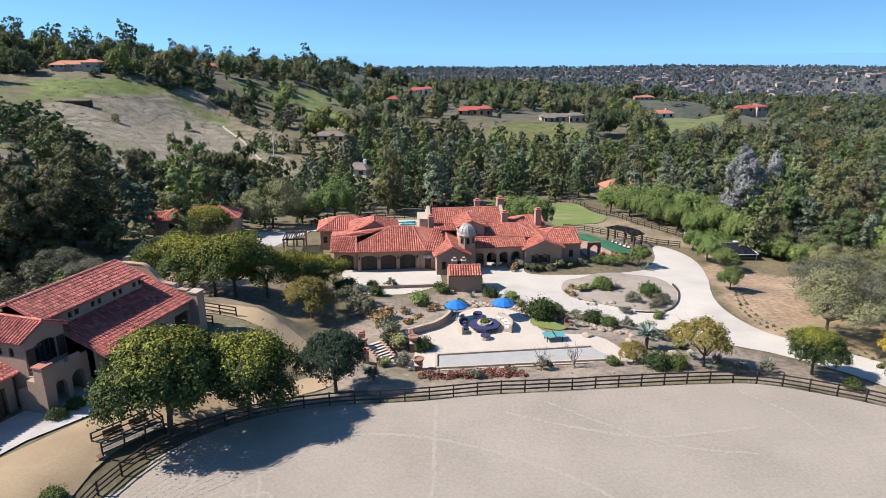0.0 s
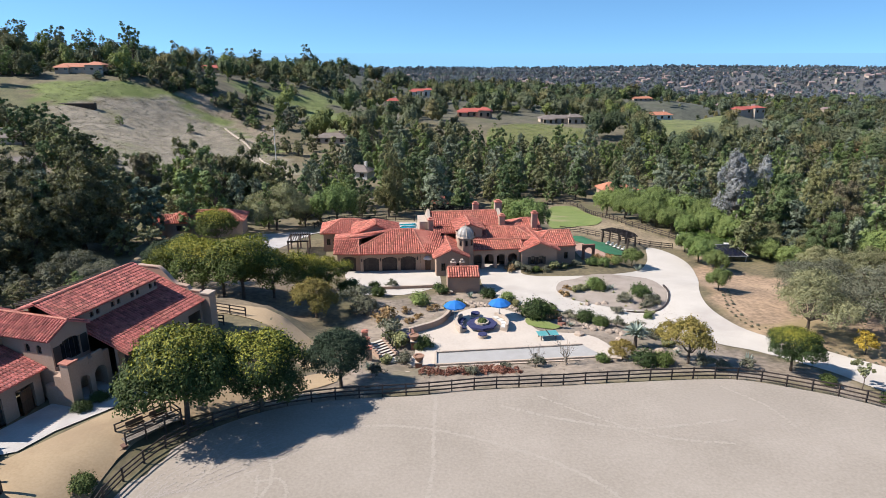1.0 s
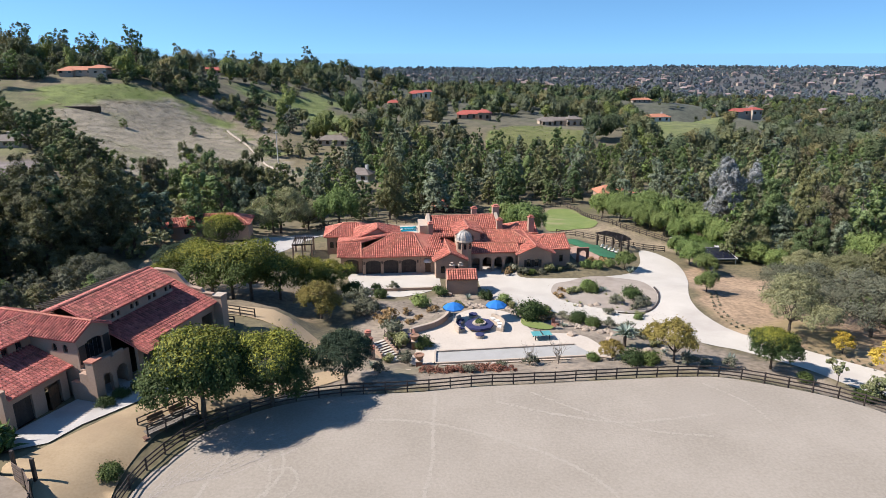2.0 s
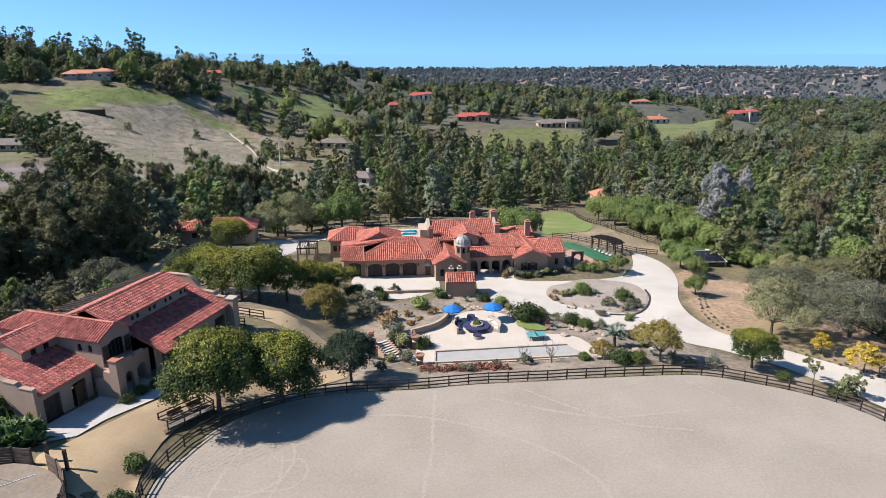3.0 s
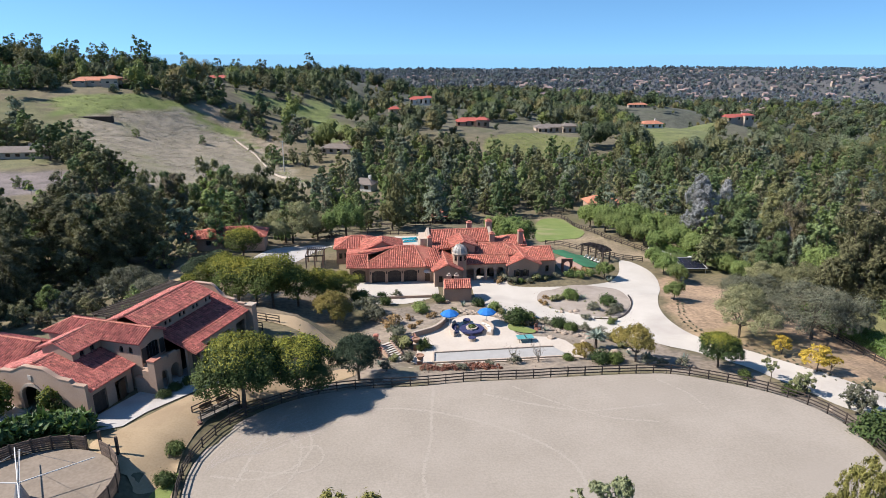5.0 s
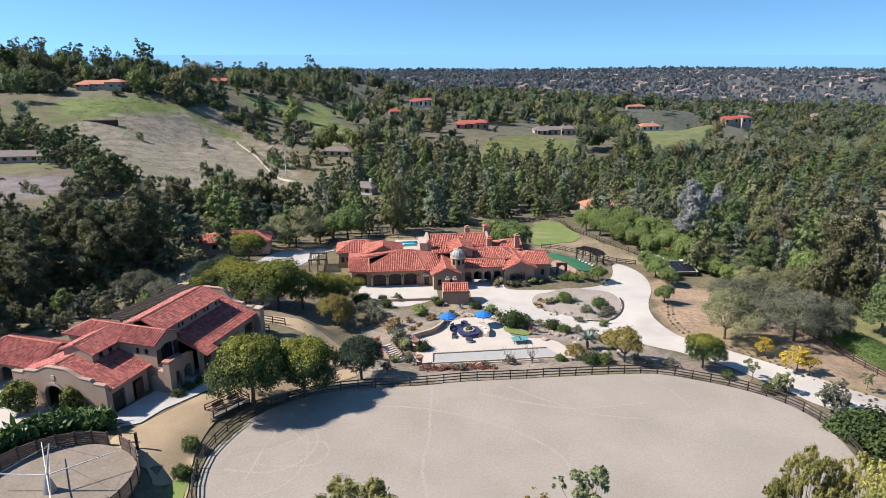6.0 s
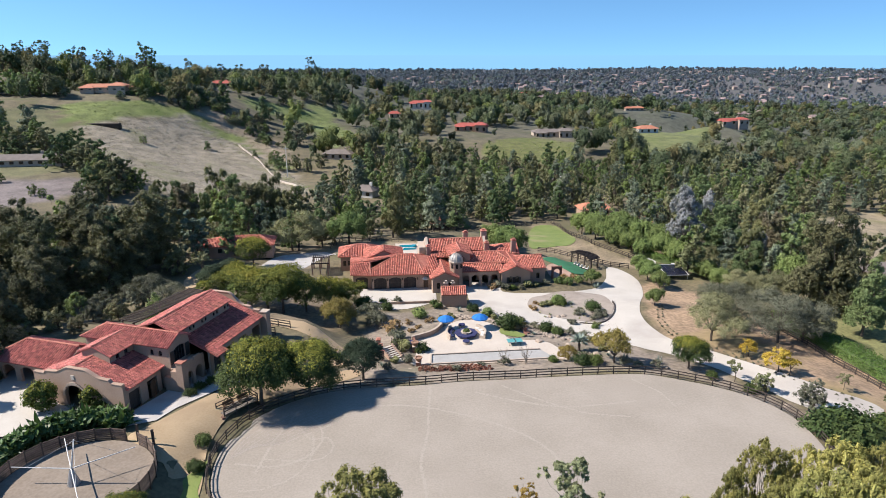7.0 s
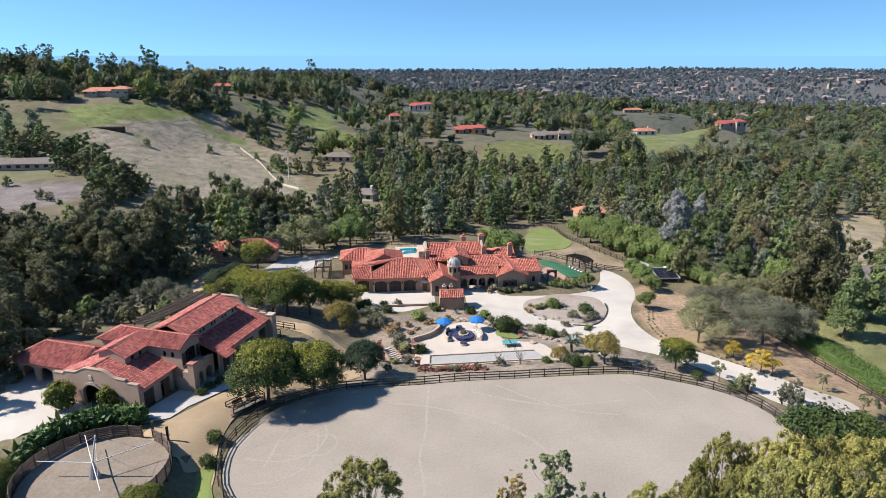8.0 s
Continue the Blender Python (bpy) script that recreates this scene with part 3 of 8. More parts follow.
# ---- building kit ----
def tiled_plane(store, poly, pitch=0.36, course=0.46, rise=0.115):
    """Barrel tiles over a flat convex roof plane; its first edge is the eave, left to right as seen from outside."""
    P = [Vector(p) for p in poly]
    e = (P[1] - P[0]).normalized()
    nrm = Vector((0, 0, 0))
    for i in range(len(P)):
        a, b = P[i], P[(i + 1) % len(P)]
        nrm += a.cross(b)
    nrm.normalize()
    up = nrm.cross(e)
    q = [((p - P[0]).dot(e), (p - P[0]).dot(up)) for p in P]
    u0, u1 = min(a for a, _ in q), max(a for a, _ in q)
    verts, faces = store
    for r in range(max(1, round((u1 - u0) / pitch))):
        c = u0 + (r + 0.5) * pitch
        vs = []
        for i in range(len(q)):
            (ua, va), (ub, vb) = q[i], q[(i + 1) % len(q)]
            if (ua <= c < ub) or (ub <= c < ua):
                vs.append(va + (vb - va) * (c - ua) / (ub - ua))
        if len(vs) < 2:
            continue
        v, top = min(vs), max(vs)
        while v < top - 0.05:
            w = min(v + course, top)
            k = len(verts)
            jig = random.uniform(-0.012, 0.012)
            for vv, lift in ((v - 0.04, 0.075), (w, 0.0)):
                for s, h in ((-0.36, 0.0), (-0.24, 0.75), (0.0, 1.0), (0.24, 0.75), (0.36, 0.0)):
                    verts.append(P[0] + e * (c + s * pitch + jig) + up * vv + nrm * (lift + h * rise))
            faces.extend((k + i, k + i + 1, k + i + 6, k + i + 5) for i in range(4))
            v = w
    k = len(verts)
    n = len(P)
    verts.extend(p - nrm * 0.02 for p in P)
    verts.extend(p - nrm * 0.16 for p in P)
    faces.append(tuple(range(k, k + n)))
    faces.append(tuple(range(k + 2 * n - 1, k + n - 1, -1)))
    faces.extend((k + i, k + n + i, k + n + (i + 1) % n, k + (i + 1) % n) for i in range(n))


def cap_line(store, a, b, r=0.15, piece=0.42):
    a, b = Vector(a), Vector(b)
    d = (b - a)
    n = max(1, round(d.length / piece))
    d.normalize()
    side = d.cross(Vector((0, 0, 1))).normalized()
    up = side.cross(d)
    verts, faces = store
    for i in range(n):
        k = len(verts)
        for t, q in ((i * piece - 0.03, 1.12), ((i + 1) * piece, 0.92)):
            for s in range(6):
                w = math.pi * s / 5
                verts.append(a + d * min(t, (b - a).length) + side * (math.cos(w) * r * q) + up * (math.sin(w) * r * q + 0.03))
        faces.extend((k + s, k + s + 1, k + s + 7, k + s + 6) for s in range(5))


def roof(parent, planes, caps, label=""):
    a, b = ([], []), ([], [])
    for p in planes:
        tiled_plane(a, p)
    for p, q in caps:
        cap_line(b, p, q)
    r = part("roof", mesh_of("roof", *a, STABLE_TILE if parent.name.startswith("stable") else TILE), None, parent, label)
    if caps:
        tagged(part("ridge_cap", mesh_of("ridge_cap", *b, CAP), None, r), kind="stuff")
    return r


def hip_roof(parent, x0, x1, y0, y1, h, top, over=0.5, along="x", ends=(1.0, 1.0), caps=True):
    """ends: 1 a hip, 0 a gable, at the low and the high end of the ridge."""
    x0, x1, y0, y1 = x0 - over * (ends[0] if along == "x" else 1), x1 + over * (ends[1] if along == "x" else 1), y0 - over * (ends[0] if along == "y" else 1), y1 + over * (ends[1] if along == "y" else 1)
    a, b, c, d = (x0, y0, h), (x1, y0, h), (x1, y1, h), (x0, y1, h)
    if along == "x":
        w = (y1 - y0) / 2
        m = (y0 + y1) / 2
        r0, r1 = (x0 + w * ends[0], m, top), (x1 - w * ends[1], m, top)
        planes = [[a, b, r1, r0], [c, d, r0, r1]]
        if ends[0]:
            planes.append([d, a, r0])
        if ends[1]:
            planes.append([b, c, r1])
        hips = [(a, r0), (d, r0)] * (ends[0] > 0) + [(b, r1), (c, r1)] * (ends[1] > 0)
    else:
        w = (x1 - x0) / 2
        m = (x0 + x1) / 2
        r0, r1 = (m, y0 + w * ends[0], top), (m, y1 - w * ends[1], top)
        planes = [[d, a, r0, r1], [b, c, r1, r0]]
        if ends[0]:
            planes.append([a, b, r0])
        if ends[1]:
            planes.append([c, d, r1])
        hips = [(a, r0), (b, r0)] * (ends[0] > 0) + [(d, r1), (c, r1)] * (ends[1] > 0)
    return roof(parent, planes, hips + [(r0, r1)])


def wall_run(a, b, z0, z1, thick=0.35, gaps=()):
    """A wall from a to b in plan, its outer face on the line, with openings (from, to, sill, top, arched) along it."""
    bm = bmesh.new()
    a, b = Vector((*a, 0)), Vector((*b, 0))
    ln = (b - a).length
    d = (b - a) / ln
    m = Matrix((d.to_4d(), Vector((-d.y, d.x, 0, 0)), Vector((0, 0, 1, 0)), Vector((0, 0, 0, 1)))).transposed()
    m.translation = a
    for i in range(3):
        m[3][i] = 0
    cur = 0.0
    for s0, s1, sill, top, arched in sorted(gaps):
        if s0 > cur:
            box(bm, cur, s0, 0, thick, z0, z1, m)
        if sill > z0:
            box(bm, s0, s1, 0, thick, z0, sill, m)
        if arched:
            n, rise = 8, min((s1 - s0) / 2, arched if arched > 0.01 and arched is not True else (s1 - s0) / 2)
            for k in range(n):
                t = ((k + 0.5) / n) * 2 - 1
                box(bm, s0 + (s1 - s0) * k / n, s0 + (s1 - s0) * (k + 1) / n, 0, thick, top - rise * (1 - math.sqrt(1 - t * t)), z1, m)
        else:
            box(bm, s0, s1, 0, thick, top, z1, m)
        cur = s1
    if cur < ln:
        box(bm, cur, ln, 0, thick, z0, z1, m)
    bmesh.ops.remove_doubles(bm, verts=bm.verts, dist=0.001)
    return bm


def volume(parent, x0, x1, y0, y1, z0, z1, gaps=None, mat=None, skip=""):
    """Four walls; gaps by side: s, e, n, w, measured along each side anticlockwise."""
    gaps = gaps or {}
    sides = {"s": ((x0, y0), (x1, y0)), "e": ((x1, y0 + 0.36), (x1, y1 - 0.36)), "n": ((x1, y1), (x0, y1)), "w": ((x0, y1 - 0.36), (x0, y0 + 0.36))}
    for k, (p, q) in sides.items():
        if k not in skip:
            part("wall", wall_run(p, q, z0, z1, 0.35, gaps.get(k, ())), mat or STUCCO, parent)


def gable(parent, p, q, z, peak, mat=None, thick=0.3):
    """The triangle of wall under a gable from p to q."""
    bm = bmesh.new()
    p, q = Vector((*p, z)), Vector((*q, z))
    d = (q - p).normalized()
    n = Vector((-d.y, d.x, 0)) * thick
    t = (p + q) / 2
    t.z = peak
    lo = [bm.verts.new(v) for v in (p, q, t)]
    hi = [bm.verts.new(v + n) for v in (p, q, t)]
    bm.faces.new(lo)
    bm.faces.new(hi[::-1])
    for i in range(3):
        bm.faces.new((lo[i], hi[i], hi[(i + 1) % 3], lo[(i + 1) % 3]))
    part("gable", bm, mat or STUCCO, parent)


def side_m(a, b, s, z):
    """Where s along a wall from a to b stands: x along it, y inwards."""
    ang = math.atan2(b[1] - a[1], b[0] - a[0])
    return Matrix.Translation((a[0] + math.cos(ang) * s, a[1] + math.sin(ang) * s, z)) @ Matrix.Rotation(ang, 4, "Z")


def window(parent, m, w, h, bars=1, name="window", frame_mat=None, deep=0.14):
    """A window set into a wall opening: frame with bars, and panes."""
    bm = bmesh.new()
    t = 0.08
    for r in ((-w / 2, -w / 2 + t, 0, h), (w / 2 - t, w / 2, 0, h), (-w / 2 + t, w / 2 - t, 0, t), (-w / 2 + t, w / 2 - t, h - t, h)):
        box(bm, r[0], r[1], deep, deep + 0.08, r[2], r[3], m)
    for i in range(bars):
        x = -w / 2 + w * (i + 1) / (bars + 1)
        box(bm, x - 0.025, x + 0.025, deep + 0.01, deep + 0.07, t, h - t, m)
    win = part(name, bm, frame_mat or DARKWOOD, parent)
    part("pane", boxes((-w / 2 + 0.02, w / 2 - 0.02, deep + 0.035, deep + 0.05, 0.02, h - 0.02), m=m), GLASS, win)
    return win


def plank_door(parent, m, w, h, planks=5, deep=0.18, mat=None, name="door"):
    door = part(name, boxes((-w / 2, w / 2, deep + 0.05, deep + 0.09, 0, h), m=m), mat or DOORWOOD, parent)
    for i in range(planks):
        part("plank", boxes((-w / 2 + w * i / planks + 0.01, -w / 2 + w * (i + 1) / planks - 0.01, deep, deep + 0.047, 0, h), m=m), mat or DOORWOOD, door)
    for z in (0.15, h * 0.5, h - 0.3):
        part("brace", boxes((-w / 2, w / 2, deep - 0.035, deep - 0.003, z, z + 0.14), m=m), mat or DOORWOOD, door)
    return door


def parapet(parent, a, b, z0, profile, thick=0.45, name="parapet"):
    """A wall whose top follows profile, rows of (share of the length, height), with a pale coping."""
    bm, cp = bmesh.new(), bmesh.new()
    ln = math.hypot(b[0] - a[0], b[1] - a[1])
    m = side_m(a, b, 0, 0)
    n = 96
    hs = []
    for i in range(n + 1):
        s = i / n
        for (s0, h0), (s1, h1) in zip(profile, profile[1:]):
            if s0 <= s <= s1 + 1e-9:
                k = (s - s0) / max(s1 - s0, 1e-6)
                k = k * k * (3 - 2 * k)
                hs.append(h0 + (h1 - h0) * k)
                break
    return bm, cp, hs, m, ln, n


def parapet_wall(parent, a, b, z0, profile, gaps=(), thick=0.45):
    bm, cp, hs, m, ln, n = parapet(parent, a, b, z0, profile, thick)
    def foot(s):
        for g0, g1, sill, top, arched in gaps:
            if g0 <= s <= g1:
                t, r = (s - g0) / (g1 - g0) * 2 - 1, (g1 - g0) / 2
                return top - r * (1 - math.sqrt(max(0, 1 - t * t)))
        return z0

    def strip(bm, stops, y0, y1):
        rows = [[bm.verts.new(m @ Vector(q)) for q in ((s, y0, lo), (s, y1, lo), (s, y1, hi), (s, y0, hi))] for s, lo, hi in stops]
        for p, q in zip(rows, rows[1:]):
            for k in range(4):
                bm.faces.new((p[k], p[(k + 1) % 4], q[(k + 1) % 4], q[k]))
        bm.faces.new(rows[0])
        bm.faces.new(rows[-1][::-1])
        bmesh.ops.recalc_face_normals(bm, faces=bm.faces)

    def height(s):
        k = min(int(s / ln * n), n - 1)
        f = s / ln * n - k
        return hs[k] + (hs[k + 1] - hs[k]) * f

    cuts = sorted({ln * i / n for i in range(n + 1)} | {g[j] for g in gaps for j in (0, 1)})
    stops = []
    for s in cuts:
        edge = [g for g in gaps if s in (g[0], g[1])]
        if edge and s == edge[0][0]:
            stops += [(s - 1e-3, z0, height(s)), (s, foot(s), height(s))]
        elif edge:
            stops += [(s, foot(s), height(s)), (s + 1e-3, z0, height(s))]
        else:
            stops.append((s, foot(s), height(s)))
    strip(bm, stops, 0, thick)
    strip(cp, [(s, height(s), height(s) + 0.12) for s in cuts], -0.06, thick + 0.06)
    w = part("parapet_wall", bm, STUCCO, parent)
    part("coping", cp, STUCCO, w)
    return w


# ---- stable ----
stable = empty("stable", pose(-40.54, 43.90, 1.80, 0, 0, 74), "tan stucco stable with red clay tile roofs and curved gable walls", "stable")
# front block with the curved front wall
parapet_wall(stable, (0, 14.6), (0, 0), -0.3, [(0, 4.35), (0.13, 4.35), (0.14, 4.75), (0.24, 4.8), (0.42, 5.75), (0.58, 5.75), (0.77, 4.8), (0.86, 4.75), (0.87, 4.35), (1, 4.35)], [(4.95, 8.35, 0, 3.3, True)])
for i in range(27):
    a0 = math.pi * i / 26
    ring = bmesh.new()
    box(ring, -0.11, 0.11, -0.12, 0.0, -0.2, 0.2, side_m((0, 14.6), (0, 0), 6.65 - 1.88 * math.cos(a0), 1.6 + 1.88 * math.sin(a0)) @ Matrix.Rotation(-a0 + math.pi / 2, 4, "Y"))
    part("arch_stone", ring, STUCCO_PALE, stable)
part("wall_plaque", boxes((-0.08, -0.002, 7.7, 8.2, 4.1, 4.75)), PAVING, stable)
part("wall", wall_run((0.46, 0.15), (7.2, 0.15), -0.3, 3.5, 0.35, [(0.55, 2.6, 0, 2.7, False), (4.0, 5.9, 0, 2.6, False)]), STUCCO, stable)
plank_door(stable, side_m((0.46, 0.15), (7.2, 0.15), 1.57, 0), 2.0, 2.65, 7, 0.2, DARKWOOD)
plank_door(stable, pose(5.35, -0.12, 0, 0, 0, 12), 1.3, 2.45, 5, 0.1)
part("wall", wall_run((7.0, 14.6), (0.46, 14.6), -0.3, 3.5), STUCCO, stable)
roof(stable, [[(0.46, -0.35, 3.55), (7.7, -0.35, 3.55), (7.7, 5.6, 5.55), (0.46, 5.6, 5.55)], [(7.7, 14.9, 3.55), (0.46, 14.9, 3.55), (0.46, 9.4, 5.55), (7.7, 9.4, 5.55)], [(0.46, 5.6, 5.55), (4.8, 5.6, 5.55), (4.8, 7.5, 6.1), (0.46, 7.5, 6.1)], [(4.8, 9.4, 5.55), (0.46, 9.4, 5.55), (0.46, 7.5, 6.1), (4.8, 7.5, 6.1)]], [((0.46, 7.5, 6.1), (4.8, 7.5, 6.1))])
# small upper room
volume(stable, 3.3, 9.0, 4.7, 9.6, 3.4, 6.5, {"s": [(1.1, 1.8, 5.35, 6.15, False), (2.7, 3.4, 5.35, 6.15, False)], "w": []}, skip="en")
for s in (1.45, 3.05):
    window(stable, side_m((3.3, 4.7), (9.0, 4.7), s, 5.35), 0.7, 0.8, 1)
gable(stable, (3.3, 9.6), (3.3, 4.7), 6.5, 7.5)
hip_roof(stable, 3.1, 9.6, 4.7, 9.6, 6.45, 7.6, 0.4, "x", (0, 0))
# tall cross block with the balcony
volume(stable, 7.7, 12.0, -1.3, 13.0, -0.3, 6.5, {"s": [(1.0, 3.3, 3.6, 5.9, 0.5)], "w": [(10.7, 11.3, 4.9, 5.8, 0.3), (12.1, 12.7, 4.9, 5.8, 0.3)]})
for s in (11.0, 12.4):
    window(stable, side_m((7.7, 13.0), (7.7, -1.3), s + 0.36, 4.9), 0.56, 0.85, 1)
window(stable, side_m((7.7, -1.3), (12, -1.3), 2.15, 3.6), 2.2, 2.2, 3, "balcony_door")
for s in (0.55, 3.75):
    part("shutter", boxes((s - 0.4, s + 0.4, -0.07, -0.01, 3.65, 5.6), m=side_m((7.7, -1.3), (12, -1.3), 0, 0)), DARKWOOD, stable)
gable(stable, (7.7, -1.3), (12, -1.3), 6.5, 7.65)
hip_roof(stable, 7.7, 12.0, -1.5, 13.0, 6.5, 7.75, 0.45, "y", (0, 1))
# arcade and balcony
part("arcade", wall_run((7.6, -3.4), (12.2, -3.4), -0.3, 3.3, 0.4, [(0.6, 1.9, 0, 2.5, True), (2.5, 4.0, 0, 2.6, True)]), STUCCO, stable)
part("arcade", wall_run((12.2, -2.98), (12.2, -1.32), -0.3, 3.3, 0.4), STUCCO, stable)
part("balcony_floor", boxes((7.6, 12.2, -3.0, -1.32, 3.05, 3.25)), STUCCO, stable)
part("balcony_wall", boxes((8.3, 9.6, -3.4, -3.15, 3.3, 4.2), (9.62, 10.1, -3.4, -3.15, 3.3, 3.9), (10.12, 11.4, -3.4, -3.15, 3.3, 4.2), (11.42, 12.2, -3.4, -3.15, 3.3, 3.9)), STUCCO, stable)
pier = part("buttress", boxes((6.95, 8.05, -3.75, -2.75, -0.3, 4.55), (6.95, 7.6, -2.74, -1.8, -0.3, 3.2), (6.95, 7.6, -1.79, -0.6, -0.3, 2.1)), STUCCO, stable)
part("cap", boxes((6.87, 8.13, -3.83, -2.67, 4.55, 4.72)), CAP, pier, "red clay cap")
# long stalls: lower roofs, clerestory, end wall
part("wall", wall_run((12.3, -4.4), (26.4, -4.4), -0.3, 4.0, 0.35, [(0.8, 2.6, 0, 2.8, False), (3.4, 5.6, 0, 2.9, False), (7.2, 9.4, 0, 2.9, False), (11.0, 13.2, 0, 2.9, False)]), STUCCO, stable)
for s in (1.7, 8.3):
    plank_door(stable, side_m((12.3, -4.4), (26.4, -4.4), s, 0), 1.7, 2.7, 6, 0.2, DARKWOOD)
part("wall", wall_run((26.4, 9.9), (12.0, 9.9), -0.3, 4.0), STUCCO, stable)
roof(stable, [[(12.0, -4.9, 4.05), (26.3, -4.9, 4.05), (26.3, -0.3, 5.85), (12.0, -0.3, 5.85)], [(12.0, -6.0, 3.63), (14.6, -6.0, 3.63), (14.6, -4.95, 4.03), (12.0, -4.95, 4.03)], [(26.3, 10.4, 4.05), (12.0, 10.4, 4.05), (12.0, 5.9, 5.85), (26.3, 5.9, 5.85)], [(23.6, -0.3, 5.85), (26.3, -0.3, 5.85), (26.3, 2.8, 7.05), (23.6, 2.8, 7.05)], [(26.3, 5.9, 5.85), (23.6, 5.9, 5.85), (23.6, 2.8, 7.05), (26.3, 2.8, 7.05)]], [])
part("post", boxes((14.3, 14.6, -5.9, -5.6, -0.3, 3.6)), STUCCO, stable)
sky_gaps = [(1.6 + 2.9 * i + d, 2.1 + 2.9 * i + d, 6.25, 6.85, False) for i in range(4) for d in (0.0, 0.85)]
part("clerestory", wall_run((12.0, -0.3), (23.6, -0.3), 5.8, 7.35, 0.3, sky_gaps), STUCCO, stable)
for g in sky_gaps:
    window(stable, side_m((12.0, -0.3), (23.6, -0.3), (g[0] + g[1]) / 2, g[2]), 0.48, 0.58, 1)
part("clerestory", wall_run((23.6, 0.02), (23.6, 5.6), 5.8, 7.35, 0.3), STUCCO, stable)
part("clerestory", wall_run((23.6, 5.9), (12.0, 5.9), 5.8, 7.35, 0.3), STUCCO, stable)
hip_roof(stable, 10.2, 23.8, -0.3, 5.9, 7.35, 8.75, 0.45, "x", (0, 0))
gable(stable, (23.6, -0.3), (23.6, 5.9), 7.35, 8.65)
parapet_wall(stable, (26.4, -4.3), (26.4, 10.2), -0.3, [(0, 5.0), (0.1, 5.05), (0.11, 5.5), (0.2, 5.6), (0.40, 7.6), (0.58, 7.6), (0.8, 5.6), (0.89, 5.5), (0.9, 5.05), (1, 5.0)])
pp = part("end_pier", boxes((25.9, 27.1, -5.6, -4.4, -0.3, 4.8)), STUCCO, stable)
part("cap", boxes((25.82, 27.18, -5.68, -4.32, 4.8, 4.95)), STUCCO_PALE, pp)
# low side wing
volume(stable, 3.2, 10.0, 14.7, 26.0, -0.3, 3.3, {"w": [(1.2, 3.6, 0, 2.6, 0.8), (4.6, 7.0, 0, 2.6, 0.8), (8.0, 10.2, 0, 2.6, 0.8)]}, skip="s")
hip_roof(stable, 3.2, 10.0, 13.2, 26.0, 3.3, 5.3, 0.6, "y", (0, 1))
gable(stable, (10.0, 13.3), (3.2, 13.3), 3.3, 5.15)

# ---- villa ----
villa = empty("villa", pose(-14.8, 107.0, -4.5, 0, 0, 7) @ Matrix.Scale(1.124, 4), "sprawling tan stucco villa with red tile roofs and domed turret", "house")
DOME = surf("dome_metal", (0.251, 0.237, 0.223), (0.334, 0.32, 0.3), 1.2, 0.6, 0.0, 6, metal=0.3)
# garages
gd = [(0.5 + 3.05 * i, 3.05 + 3.05 * i, 0, 2.55, 0.55) for i in range(3)]
volume(villa, -0.3, 9.6, 0.0, 11.0, -0.2, 3.3, {"s": gd})
for i, g in enumerate(gd):
    plank_door(villa, side_m((-0.3, 0), (9.6, 0), (g[0] + g[1]) / 2, 0), 2.5, 2.5, 6, 0.3, DARKWOOD, "garage_door")
for s in (0.25, 3.3, 6.35, 9.4):
    lamp = part("wall_lantern", boxes((s - 0.1, s + 0.1, -0.28, -0.02, 1.95, 2.35), (s - 0.05, s + 0.05, -0.2, -0.05, 2.36, 2.46), m=side_m((-0.3, 0), (9.6, 0), 0, 0)), DARKWOOD, villa)
volume(villa, -4.0, -0.35, 0.9, 11.0, -0.2, 3.3, {"s": [(0.5, 3.0, 0, 2.55, 0.55)]}, skip="e")
plank_door(villa, side_m((-4.0, 0.9), (-0.35, 0.9), 1.75, 0), 2.4, 2.5, 6, 0.3, DARKWOOD, "garage_door")
roof(villa, [[(-0.5, -0.6, 3.3), (10.4, -0.9, 3.3), (8.8, 5.6, 5.7), (5.4, 5.6, 5.7), (-0.5, 1.2, 3.98)],
             [(-4.6, 0.2, 3.3), (-0.52, -0.58, 3.3), (-0.52, 4.4, 4.55), (-4.6, 4.4, 4.55)],
             [(10.4, -0.9, 3.3), (14.0, -2.0, 3.3), (13.4, 5.0, 5.2), (8.8, 5.6, 5.7)],
             [(13.8, 12.0, 3.3), (-4.6, 12.0, 3.3), (5.4, 5.6, 5.7), (8.8, 5.6, 5.7)],
             [(-4.6, 12.0, 3.3), (-4.6, 4.4, 4.55), (-0.5, 4.4, 4.55), (5.4, 5.6, 5.7)]],
     [((10.4, -0.9, 3.3), (8.8, 5.6, 5.7)), ((5.4, 5.6, 5.7), (8.8, 5.6, 5.7)), ((-0.5, -0.6, 3.3), (-0.5, 4.4, 4.6)), ((-0.5, 1.2, 4.0), (5.4, 5.6, 5.7))])
# raised gable over the back of the garages
gable(villa, (-1.4, 7.0), (6.4, 7.0), 4.3, 6.2)
hip_roof(villa, -1.4, 6.4, 6.7, 14.5, 4.35, 6.35, 0.4, "y", (0, 1))
# back wing
volume(villa, -6.9, 0.5, 12.6, 19.0, -0.2, 3.5, {"s": [(0.5, 1.2, 1.2, 2.4, False), (1.6, 2.3, 1.2, 2.4, False)]})
for s in (0.85, 1.95):
    window(villa, side_m((-6.9, 12.6), (0.5, 12.6), s, 1.2), 0.66, 1.15, 1)
hip_roof(villa, -6.9, 2.0, 12.6, 19.0, 3.5, 5.2, 0.5, "x", (1, 1))
# side door by the garages and its gabled neighbour
part("wall", wall_run((9.62, -0.1), (11.9, -0.5), -0.2, 3.3, 0.35, [(0.7, 1.7, 0, 2.1, True)]), STUCCO, villa)
